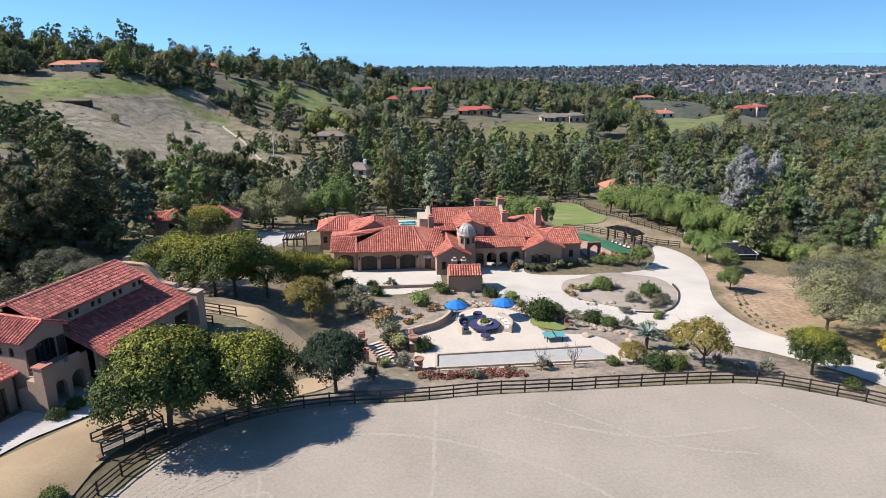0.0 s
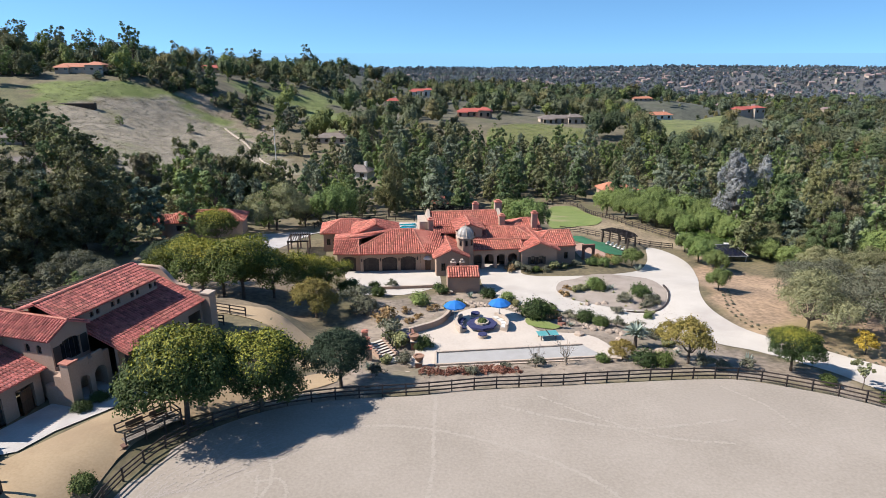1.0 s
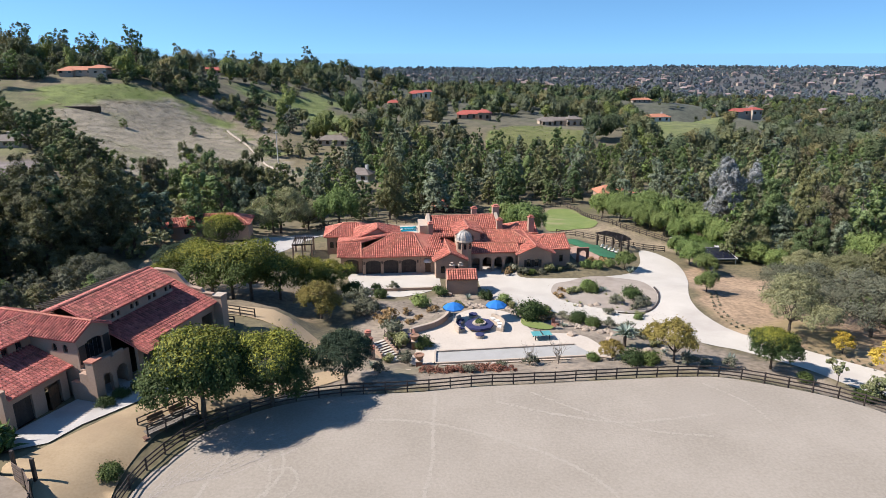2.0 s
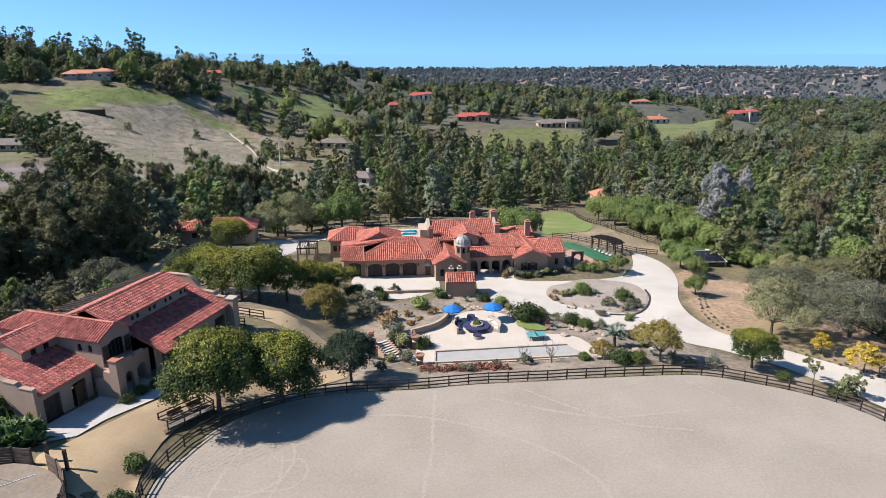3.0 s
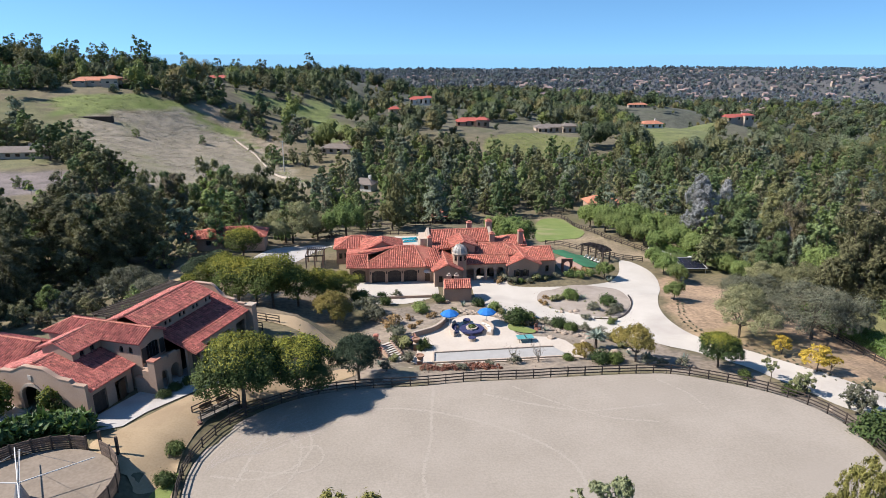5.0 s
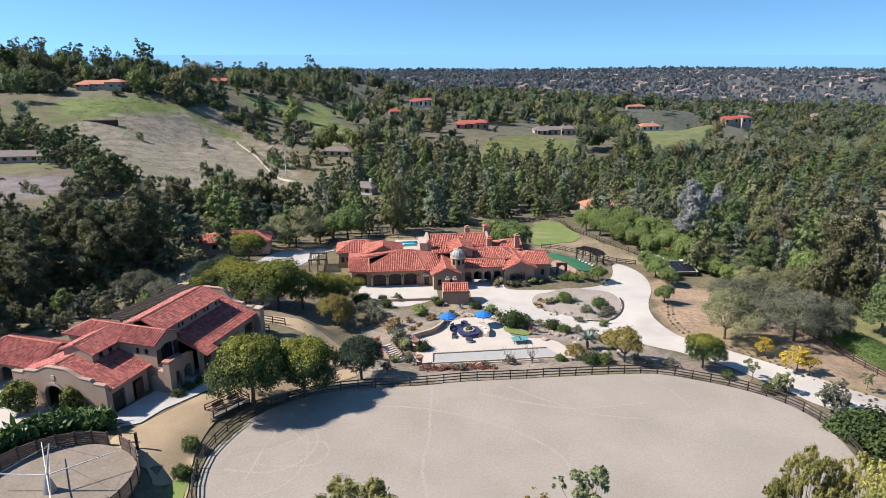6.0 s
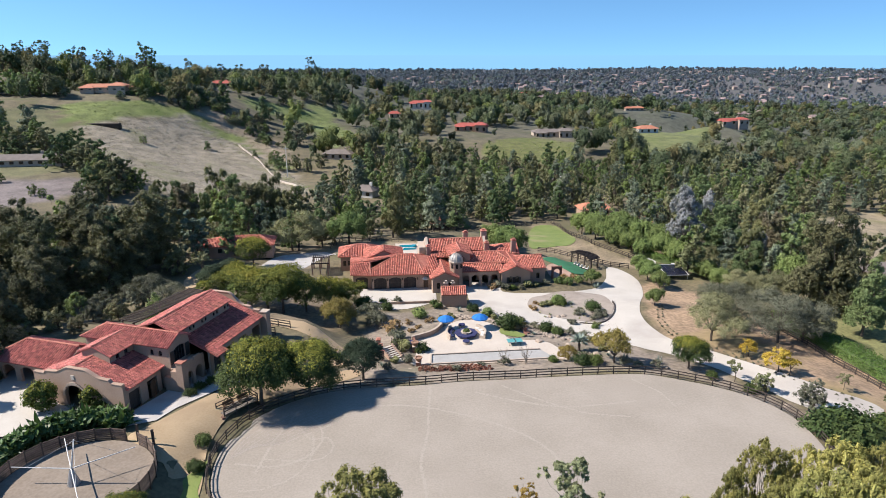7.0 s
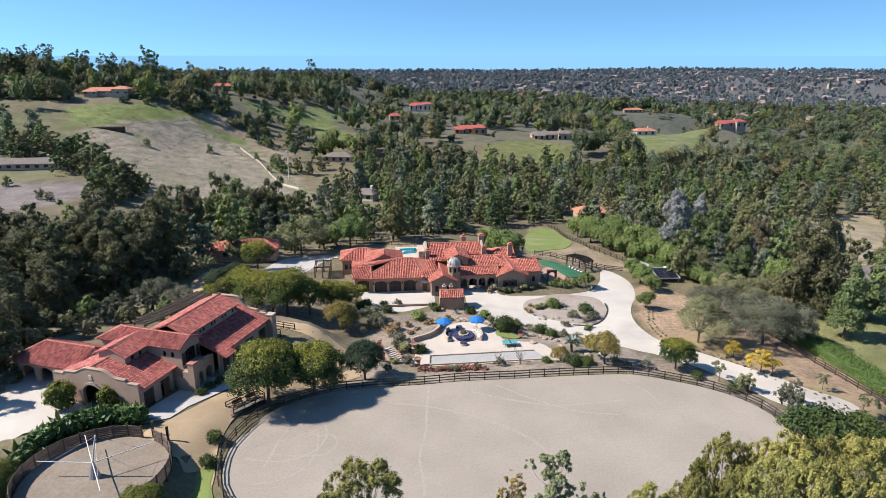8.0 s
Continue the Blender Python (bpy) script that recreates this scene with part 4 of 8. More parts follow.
plank_door(villa, side_m((9.62, -0.1), (11.9, -0.5), 1.2, 0), 0.95, 2.05, 4, 0.2)
aw = bmesh.new()
bmesh.ops.create_uvsphere(aw, u_segments=12, v_segments=6, radius=0.75, matrix=side_m((9.62, -0.1), (11.9, -0.5), 1.2, 2.05) @ Matrix.Diagonal((1, 0.9, 0.8, 1)))
bmesh.ops.delete(aw, geom=[v for v in aw.verts if v.co.z < 2.04], context="VERTS")
part("awning", aw, WHITE, villa, "white domed cloth awning")
volume(villa, 11.9, 16.8, -3.3, 6.0, -0.2, 3.1, {"s": [(0.8, 1.5, 0.9, 2.2, False), (3.2, 3.9, 0.9, 2.2, True)]})
for s in (1.15, 3.55):
    window(villa, side_m((11.9, -3.3), (16.8, -3.3), s, 0.9), 0.66, 1.2, 1)
gable(villa, (11.9, -3.3), (16.8, -3.3), 3.1, 4.35)
hip_roof(villa, 11.9, 16.8, -3.5, 6.0, 3.1, 4.45, 0.5, "y", (0, 0))
# turret
tur = bmesh.new()
bmesh.ops.create_cone(tur, cap_ends=True, segments=8, radius1=1.35, radius2=1.35, depth=6.0, matrix=Matrix.Translation((17.0, -0.6, 2.8)) @ Matrix.Rotation(radians(22.5), 4, "Z"))
turret = part("turret", tur, STUCCO, villa)
tb = bmesh.new()
bmesh.ops.create_cone(tb, cap_ends=True, segments=8, radius1=1.6, radius2=1.5, depth=0.25, matrix=Matrix.Translation((17.0, -0.6, 5.9)) @ Matrix.Rotation(radians(22.5), 4, "Z"))
part("cornice", tb, STUCCO_PALE, turret)
for k in (-1, 0, 1):
    a = radians(-90 + 45 * k)
    window(turret, Matrix.Translation((17 + 1.27 * math.cos(a), -0.6 + 1.27 * math.sin(a), 4.5)) @ Matrix.Rotation(a + math.pi / 2, 4, "Z"), 0.45, 0.95, 0, deep=-0.06)
dm = bmesh.new()
bmesh.ops.create_uvsphere(dm, u_segments=16, v_segments=10, radius=1.4, matrix=Matrix.Translation((17.0, -0.6, 6.0)) @ Matrix.Diagonal((1, 1, 1.08, 1)))
bmesh.ops.delete(dm, geom=[v for v in dm.verts if v.co.z < 5.98], context="VERTS")
dome = part("dome", dm, DOME, villa, "grey ribbed metal dome")
rb = bmesh.new()
for k in range(8):
    a = 2 * math.pi * k / 8
    for j in range(6):
        b0, b1 = math.pi / 2 * j / 6, math.pi / 2 * (j + 1) / 6
        tube(rb, (17 + 1.41 * math.cos(b0) * math.cos(a), -0.6 + 1.41 * math.cos(b0) * math.sin(a), 6 + 1.52 * math.sin(b0)), (17 + 1.41 * math.cos(b1) * math.cos(a), -0.6 + 1.41 * math.cos(b1) * math.sin(a), 6 + 1.52 * math.sin(b1)), 0.05, 0.05, 4)
part("rib", rb, STUCCO_PALE, dome)
fin = tube(tube(bmesh.new(), (17, -0.6, 7.45), (17, -0.6, 7.75), 0.16, 0.12, 8), (17, -0.6, 7.75), (17, -0.6, 8.15), 0.06, 0.01, 6)
part("finial", fin, STUCCO_PALE, dome)
# arcade across the entrance court
part("arcade", wall_run((18.2, -0.6), (26.3, -0.6), -0.2, 3.5, 0.45, [(0.3, 1.6, 0, 2.6, True), (2.1, 3.7, 0, 2.6, True), (4.2, 5.6, 0, 2.6, True), (6.1, 7.6, 0, 2.6, True)]), STUCCO, villa)
part("wall", wall_run((18.2, 3.2), (26.3, 3.2), -0.2, 3.5, 0.35, [(2.2, 3.6, 0, 2.5, True), (4.4, 5.4, 0, 2.4, True)]), STUCCO, villa)
roof(villa, [[(17.2, -1.1, 3.5), (27.2, -1.1, 3.5), (27.0, 1.6, 4.4), (17.2, 1.6, 4.4)], [(18.6, 1.6, 4.4), (29.6, 1.6, 4.2), (26.6, 5.4, 5.7), (21.6, 5.4, 5.7)], [(29.6, 1.6, 4.2), (30.0, 9.5, 4.2), (26.6, 5.4, 5.7)], [(30.0, 9.5, 4.2), (18.6, 9.5, 4.2), (21.6, 5.4, 5.7), (26.6, 5.4, 5.7)]],
     [((21.6, 5.4, 5.7), (26.6, 5.4, 5.7)), ((26.6, 5.4, 5.7), (29.6, 1.6, 4.2)), ((17.2, 1.6, 4.45), (27.0, 1.6, 4.45))])
roof(villa, [[(12.5, 5.0, 4.9), (21.6, 5.0, 4.9), (21.6, 8.2, 5.3), (12.5, 8.2, 5.3)]], [])
# upper porch with an arched opening
volume(villa, 16.2, 20.4, 2.4, 8.0, 3.4, 6.1, {"s": [(1.6, 3.0, 4.1, 5.9, True)]})
gable(villa, (16.2, 2.4), (20.4, 2.4), 6.1, 7.0)
hip_roof(villa, 16.2, 20.4, 2.2, 8.6, 6.1, 7.1, 0.45, "y", (0, 0))
# great hall between two gable walls with chimneys
volume(villa, 12.2, 24.6, 8.2, 14.2, 0, 5.4, {}, skip="")
for x, lab in ((12.0, "w"), (24.8, "e")):
    bm = bmesh.new()
    pts = [(7.7, 0.0), (14.7, 0.0), (14.7, 5.9), (11.2, 7.75), (7.7, 5.9)]
    lo = [bm.verts.new((x - 0.25, y, z)) for y, z in pts]
    hi = [bm.verts.new((x + 0.25, y, z)) for y, z in pts]
    bm.faces.new(lo[::-1])
    bm.faces.new(hi)
    for i in range(5):
        bm.faces.new((lo[i], lo[(i + 1) % 5], hi[(i + 1) % 5], hi[i]))
    bmesh.ops.recalc_face_normals(bm, faces=bm.faces)
    part("gable_wall", bm, STUCCO_PALE, villa, "pale stucco gable wall")
roof(villa, [[(12.25, 7.7, 5.35), (24.55, 7.7, 5.35), (24.55, 11.2, 7.2), (12.25, 11.2, 7.2)], [(24.55, 14.7, 5.35), (12.25, 14.7, 5.35), (12.25, 11.2, 7.2), (24.55, 11.2, 7.2)]], [((12.3, 11.2, 7.2), (24.5, 11.2, 7.2))])
for x, y, z0, z1, w in ((24.8, 7.4, 3, 7.0, 0.5), (24.9, 11.6, 5, 8.6, 0.6), (21.0, 13.0, 5, 8.0, 0.5), (12.1, 7.4, 3, 6.7, 0.45), (31.2, 9.2, 3, 6.9, 0.5)):
    ch = part("chimney", boxes((x - w, x + w, y - w, y + w, z0, z1)), STUCCO, villa)
    part("cap", boxes((x - w - 0.1, x + w + 0.1, y - w - 0.1, y + w + 0.1, z1, z1 + 0.16), (x - w * 0.6, x + w * 0.6, y - w * 0.6, y + w * 0.6, z1 + 0.16, z1 + 0.45)), CAP, ch)
part("hall_wing", boxes((10.3, 11.7, 9.0, 14.0, 0, 6.0)), STUCCO_PALE, villa, "pale stucco chimney mass on the gable")
# front gabled wing and the far wing
volume(villa, 26.4, 32.4, -1.5, 8.0, -0.2, 3.2, {"s": [(1.5, 2.3, 0.8, 2.3, True), (2.9, 3.7, 0.8, 2.3, True)], "w": []})
for s in (1.9, 3.3):
    window(villa, side_m((26.4, -1.5), (32.4, -1.5), s, 0.8), 0.76, 1.4, 1)
    for q in (-0.62, 0.62):
        part("shutter", boxes((s + q - 0.2, s + q + 0.2, -0.06, -0.01, 0.75, 2.1), m=side_m((26.4, -1.5), (32.4, -1.5), 0, 0)), DARKWOOD, villa)
gable(villa, (26.4, -1.5), (32.4, -1.5), 3.2, 4.5)
hip_roof(villa, 26.4, 32.4, -1.8, 8.0, 3.2, 4.65, 0.5, "y", (0, 0))
volume(villa, 32.4, 36.2, 0.4, 7.2, -0.2, 3.4, {"s": [(1.9, 2.6, 0.9, 2.2, False)], "e": [(2.5, 3.3, 0.9, 2.2, False)]}, skip="w")
window(villa, side_m((32.4, 0.4), (36.2, 0.4), 2.25, 0.9), 0.66, 1.2, 1)
window(villa, side_m((36.2, 0.76), (36.2, 6.84), 2.9, 0.9), 0.76, 1.2, 1)
hip_roof(villa, 29.0, 36.2, 0.4, 7.2, 3.4, 5.1, 0.5, "x", (1, 0))
gable(villa, (36.2, 0.4), (36.2, 7.2), 3.4, 5.0)
volume(villa, 27.0, 32.6, 9.0, 14.5, -0.2, 4.0)
hip_roof(villa, 27.0, 32.6, 9.0, 14.5, 4.0, 5.4, 0.5, "x", (1, 0))
gable(villa, (32.6, 9.0), (32.6, 14.5), 4.0, 5.3)
# ---- trees ----
def leaves(rng, blobs, count, size, flat=0.35, long=1.0, three=False, fill=0.45, loose=0.7, tuft=0.0, droop=0.0):
    """Leaf sprays over a cloud of ellipsoids (x, y, z, rx, ry, rz), gathered in tufts of a given size; droop: hanging leaves."""
    b = np.array(blobs, float)
    w = (b[:, 3] * b[:, 4] * b[:, 5]) ** (2 / 3)
    if tuft:
        m = max(24, count // 40)
        k = rng.choice(len(b), m * 2, p=w / w.sum())
        d = rng.normal(size=(m * 2, 3))
        d /= np.linalg.norm(d, axis=1)[:, None]
        d[:, 2] = np.where(d[:, 2] < -0.45, -d[:, 2], d[:, 2])
        mid = b[k, :3] + d * b[k, 3:6] * (0.74 + 0.3 * rng.random((m * 2, 1)))
        deep = np.linalg.norm((mid[:, None, :] - b[None, :, :3]) / b[None, :, 3:6], axis=2).min(1)
        order = np.argsort(-(deep + 0.25 * rng.random(m * 2)))[:m]
        mid, d = mid[order], d[order]
        rad = tuft * (0.55 + 0.9 * rng.random(m))
        t = rng.choice(m, count, p=rad ** 2 / (rad ** 2).sum())
        off = rng.normal(size=(count, 3)) * np.array((0.5, 0.5, 0.42 + 0.5 * droop))
        c = mid[t] + off * rad[t][:, None]
        c[:, 2] -= 0.3 * droop * rad[t]
        d = d[t] * 0.75 + off * 0.9
    else:
        k = rng.choice(len(b), count, p=w / w.sum())
        d = rng.normal(size=(count, 3))
        d /= np.linalg.norm(d, axis=1)[:, None]
        d[:, 2] = np.where(d[:, 2] < -0.35, -d[:, 2], d[:, 2])
        r = fill + (1.06 - fill) * rng.random(count) ** 0.6
        c = b[k, :3] + (d * r[:, None] + rng.normal(size=(count, 3)) * 0.13) * b[k, 3:6]
    nrm = d + rng.normal(size=(count, 3)) * loose
    nrm[:, 2] += flat
    nrm /= np.linalg.norm(nrm, axis=1)[:, None]
    aim = rng.normal(size=(count, 3))
    aim[:, 2] -= 2.2 * droop
    v = np.cross(nrm, aim)
    v /= np.linalg.norm(v, axis=1)[:, None] + 1e-9
    u = np.cross(v, nrm)
    s = (size * (0.6 + 0.9 * rng.random(count)))[:, None]
    if three:
        verts = np.stack([c - u * s * long * 0.9 - v * s * 0.5, c + u * s * long * 0.9 - v * s * 0.5, c + v * s * 0.9], 1).reshape(-1, 3)
        return verts, np.arange(count * 3).reshape(-1, 3)
    verts = np.stack([c - u * s * long, c - v * s * 0.55 + nrm * s * 0.12, c + u * s * long, c + v * s * 0.55 + nrm * s * 0.12], 1).reshape(-1, 3)
    return verts, np.arange(count * 4).reshape(-1, 4)


def stem(rng, bm, a, b, r0, r1, bend, n=4):
    """A crooked tapered limb."""
    a, b = Vector(a), Vector(b)
    p, out = a, []
    for i in range(1, n + 1):
        t = i / n
        q = a.lerp(b, t) + Vector(rng.normal(size=3) * bend * (1 - t) * (b - a).length)
        tube(bm, p, q, r0 + (r1 - r0) * (i - 1) / n, r0 + (r1 - r0) * t, 6)
        p = q


KINDS = {}


def tree_kind(key, seed, height, blobs, count, size, leafmat, barkmat, trunk_r, fork, label, category="tree", long=1.0, flat=0.35, three=False, young=0.0, droop=0.0, clump=0.3):
    """Builds one tree as a thing with a trunk and a crown; copies share it. young: share of yellow-green leaves, rising
    with height.
    """
    rng = np.random.default_rng(seed)
    bm = bmesh.new()
    fk = Vector((0, 0, height * fork))
    if fork > 0:
        stem(rng, bm, (0, 0, -0.4), fk, trunk_r, trunk_r * 0.75, 0.03, 3)
    for x, y, z, rx, ry, rz in blobs:
        stem(rng, bm, fk, (x, y, z + rz * 0.3), trunk_r * (0.5 if len(blobs) < 15 else 0.24), trunk_r * 0.06, 0.08, 4)
    trunk = bpy.data.meshes.new("trunk")
    bm.to_mesh(trunk)
    bm.free()
    trunk.materials.append(barkmat)
    v, f = leaves(rng, blobs, count, size, flat, long, three, loose=0.55, tuft=(0.62 if height < 2.5 else clump) * float(np.mean([q[3] for q in blobs])), droop=droop)
    tips = None
    # yellow-green leaves, more of them towards the crown's top
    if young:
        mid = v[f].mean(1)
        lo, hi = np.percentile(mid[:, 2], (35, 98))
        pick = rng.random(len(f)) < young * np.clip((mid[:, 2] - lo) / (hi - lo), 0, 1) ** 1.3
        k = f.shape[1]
        tips = mesh_of("young_leaves", v[f[pick]].reshape(-1, 3).tolist(), np.arange(int(pick.sum()) * k).reshape(-1, k).tolist(), G_UPPER)
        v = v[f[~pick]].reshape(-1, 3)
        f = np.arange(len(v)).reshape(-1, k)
    crown = mesh_of("crown", v.tolist(), f.tolist(), leafmat)
    KINDS.setdefault(key, []).append((trunk, crown, label, category, tips))


def plant(key, x, y, scale=1.0, turn=0.0, z=None, which=0, group="", label="", wide=1.0):
    trunk, crown, lab, cat, tips = KINDS[key][which % len(KINDS[key])]
    e = empty(cat.replace(" ", "_") if cat != "tree" else key, pose(x, y, (levelled(x, y) if z is None else z), 0, 0, turn) @ Matrix.Diagonal((scale * wide, scale * wide, scale, 1)), label or lab, cat, group)
    part("trunk", trunk, None, e)
    part("crown", crown, None, e)
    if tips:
        part("young_leaves", tips, None, e, "yellow-green leaves of the upper crown")
    return e


def blob_ring(rng, n, r, z, size, jitter=0.3, flatz=0.75):
    out = []
    for i in range(n):
        a = 2 * math.pi * (i + rng.random() * 0.6) / n
        q = r * (1 + jitter * rng.normal())
        s = size * (1 + 0.25 * rng.normal())
        out.append((q * math.cos(a), q * math.sin(a), z + jitter * size * rng.normal(), s, s, s * flatz))
    return out


def tall_cloud(rng, n, r, z0, z1, size, lean=0.0, taper=0.5):
    """Upright tufts scattered up a tall uneven crown, in a few leading stems."""
    out = []
    heads = [(rng.uniform(0, 6.28), rng.uniform(0.25, 0.75), rng.uniform(0.7, 1.0)) for _ in range(4)] + [(0.0, 0.1, 1.0)]
    for i in range(n):
        t = (i + rng.random()) / n
        a, far, top = heads[i % 5]
        q = r * (1 - taper * t) * math.sqrt(rng.uniform(0.0, 1.0)) * 0.8
        b = rng.uniform(0, 6.28)
        s = size * rng.uniform(0.55, 1.35) * (1.15 - 0.45 * t)
        x, y = r * far * 0.9 * math.cos(a) * (0.5 + 0.5 * t), r * far * 0.9 * math.sin(a) * (0.5 + 0.5 * t)
        out.append((x + q * math.cos(b) + lean * t, y + q * math.sin(b), z0 + (z1 - z0) * t * top, s, s, s * rng.uniform(1.1, 1.9)))
    return out


for i in range(3):
    g = np.random.default_rng(40 + i)
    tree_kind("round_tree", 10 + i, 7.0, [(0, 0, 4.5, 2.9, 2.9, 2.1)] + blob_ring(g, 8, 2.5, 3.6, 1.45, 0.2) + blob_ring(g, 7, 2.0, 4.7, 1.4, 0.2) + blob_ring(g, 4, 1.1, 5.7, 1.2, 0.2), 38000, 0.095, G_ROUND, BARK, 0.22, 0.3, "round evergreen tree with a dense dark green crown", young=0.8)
    tree_kind("oak_tree", 20 + i, 7.0, blob_ring(g, 8, 3.2, 4.0, 1.5, 0.35) + blob_ring(g, 5, 1.6, 5.4, 1.4, 0.35), 18000, 0.10, G_OLIVE, BARK, 0.22, 0.25, "grey-green spreading oak with an open crown")
    tree_kind("eucalyptus_tree", 30 + i, 18.0, tall_cloud(g, 34, 3.9, 1.8, 17.0, 1.25, 1.2 * (i - 1), 0.5), 26000, 0.125, (G_EUC, G_BUSH, G_DARK)[i], BARK, 0.32, 0.25, "tall eucalyptus with drooping olive green foliage", long=1.5, flat=0.1, droop=0.8)
    tree_kind("grove_tree", 35 + i, 18.0, tall_cloud(g, 40, 4.6, 1.4, 17.4, 1.45, 1.0 * (i - 1), 0.45), 26000, 0.135, G_GROVE, BARK, 0.34, 0.25, "big dark evergreen in the grove behind the stable", long=1.5, flat=0.1, droop=0.7)
    tree_kind("pepper_tree", 50 + i, 8.0, [(0, 0, 5.0, 2.4, 2.4, 2.2)] + blob_ring(g, 8, 2.6, 4.0, 1.6, 0.3, 1.2), 15000, 0.13, G_LIGHT, BARK, 0.25, 0.3, "bright green weeping pepper tree", long=1.6, flat=0.15, droop=0.9)
    tree_kind("dark_round_tree", 90 + i, 7.0, [(0, 0, 4.6, 2.6, 2.6, 1.9)] + blob_ring(g, 9, 2.4, 4.0, 1.3, 0.25) + blob_ring(g, 5, 1.5, 5.4, 1.2), 28000, 0.095, G_DEEP, BARK, 0.22, 0.25, "dense dark green tree above the arena")
    tree_kind("conifer_tree", 60 + i, 16.0, [(0.3 * g.normal(), 0.3 * g.normal(), 3 + 1.5 * k, 3.2 - 0.32 * k, 3.2 - 0.32 * k, 1.1) for k in range(9)], 12000, 0.18, G_DARK, BARK, 0.3, 0.2, "dark green conifer with a pointed crown")
    tree_kind("shrub", 70 + i, 1.4, [(0, 0, 0.7, 0.8, 0.8, 0.7)] + blob_ring(g, 4, 0.5, 0.6, 0.5), 900, 0.09, G_ROUND, BARK, 0.05, 0.05, "low green garden shrub", "shrub")
g = np.random.default_rng(99)
tree_kind("silver_tree", 80, 20.0, tall_cloud(g, 34, 4.6, 5.0, 18.6, 1.5, 0.0, 0.35), 26000, 0.17, G_SILVER, PALEBARK, 0.4, 0.25, "tall silver grey eucalyptus with pale bark", long=1.3, flat=0.15, droop=0.6)


# lighter kinds for the woods behind
FOREST = (G_EUC, G_BUSH, G_DARK, G_OLIVE, G_LIGHT, G_BLUE)
for i in range(6):
    g = np.random.default_rng(140 + i)
    tree_kind("forest_eucalyptus", 130 + i, 17.0, tall_cloud(g, 26, 3.7, 1.6, 16.4, 1.2, 0.8 * (i - 2.5), 0.5), 6000, 0.25, FOREST[i], BARK, 0.3, 0.3, "tall eucalyptus with drooping olive green foliage", long=1.3, three=True, flat=0.15, droop=0.6)
    tree_kind("forest_oak", 150 + i, 10.0, tall_cloud(g, 24, 4.0, 0.9, 9.0, 1.2, 0.0, 0.45), 7500, 0.19, FOREST[(i + 2) % 6], BARK, 0.28, 0.2, "broad green shade tree in the woods", three=True)
    tree_kind("forest_pine", 160 + i, 16.0, [(0.5 * g.normal(), 0.5 * g.normal(), 2 + 1.15 * k, 3.3 - 0.23 * k + 0.3 * g.normal(), 3.3 - 0.23 * k, 0.8) for k in range(12)], 4400, 0.26, (G_DARK, G_BLUE)[i % 2], BARK, 0.3, 0.2, "dark green pine in the woods", three=True)
for i in range(2):
    g = np.random.default_rng(170 + i)
    tree_kind("lime_tree", 180 + i, 6.0, [(0, 0, 4.2, 2.4, 2.4, 1.7)] + blob_ring(g, 7, 2.1, 3.6, 1.4) + blob_ring(g, 4, 1.2, 4.8, 1.2), 16000, 0.095, G_LIME, BARK, 0.2, 0.3, "round tree with more yellow-green leaves towards its top", young=0.9)
    tree_kind("rusty_tree", 190 + i, 5.0, [(0, 0, 3.2, 1.9, 1.9, 1.4)] + blob_ring(g, 6, 1.6, 2.8, 1.1), 9000, 0.10, G_RUST, BARK, 0.16, 0.25, "small tree with rust-tinged leaves")
    tree_kind("grey_oak", 200 + i, 7.0, blob_ring(g, 9, 3.4, 4.0, 1.5, 0.35) + blob_ring(g, 5, 1.7, 5.2, 1.4, 0.35), 20000, 0.085, G_GREY, BARK, 0.22, 0.25, "spreading grey-leaved oak with an airy crown")
    tree_kind("grey_brush", 205 + i, 5.0, tall_cloud(g, 22, 2.9, 0.7, 4.4, 0.95, 0.0, 0.4), 6500, 0.13, (G_GREY, G_BUSH)[i], BARK, 0.16, 0.12, "low grey brushy tree")
    tree_kind("yellow_tree", 210 + i, 4.0, blob_ring(g, 8, 0.95, 2.4, 0.75, 0.3), 2600, 0.11, G_YELLOW, BARK, 0.1, 0.3, "small tree in yellow autumn leaf")
    tree_kind("sapling", 220 + i, 3.6, blob_ring(g, 5, 0.7, 2.4, 0.65, 0.35), 700, 0.16, G_OLIVE, BARK, 0.07, 0.4, "thin young tree with sparse grey-green leaves", "young tree")

for i in range(3):
    g = np.random.default_rng(260 + i)
    tree_kind("skyline_eucalyptus", 265 + i, 17.0, tall_cloud(g, 17, 3.6, 6.5, 16.6, 1.25, 0.6, 0.25), 5200, 0.19, (G_DARK, G_BLUE, G_EUC)[i], BARK, 0.34, 0.3, "tall thin eucalyptus on the ridge skyline", three=True)
KINDS["hill_oak"], KINDS["ridge_bush"] = KINDS["forest_oak"], KINDS["forest_oak"]

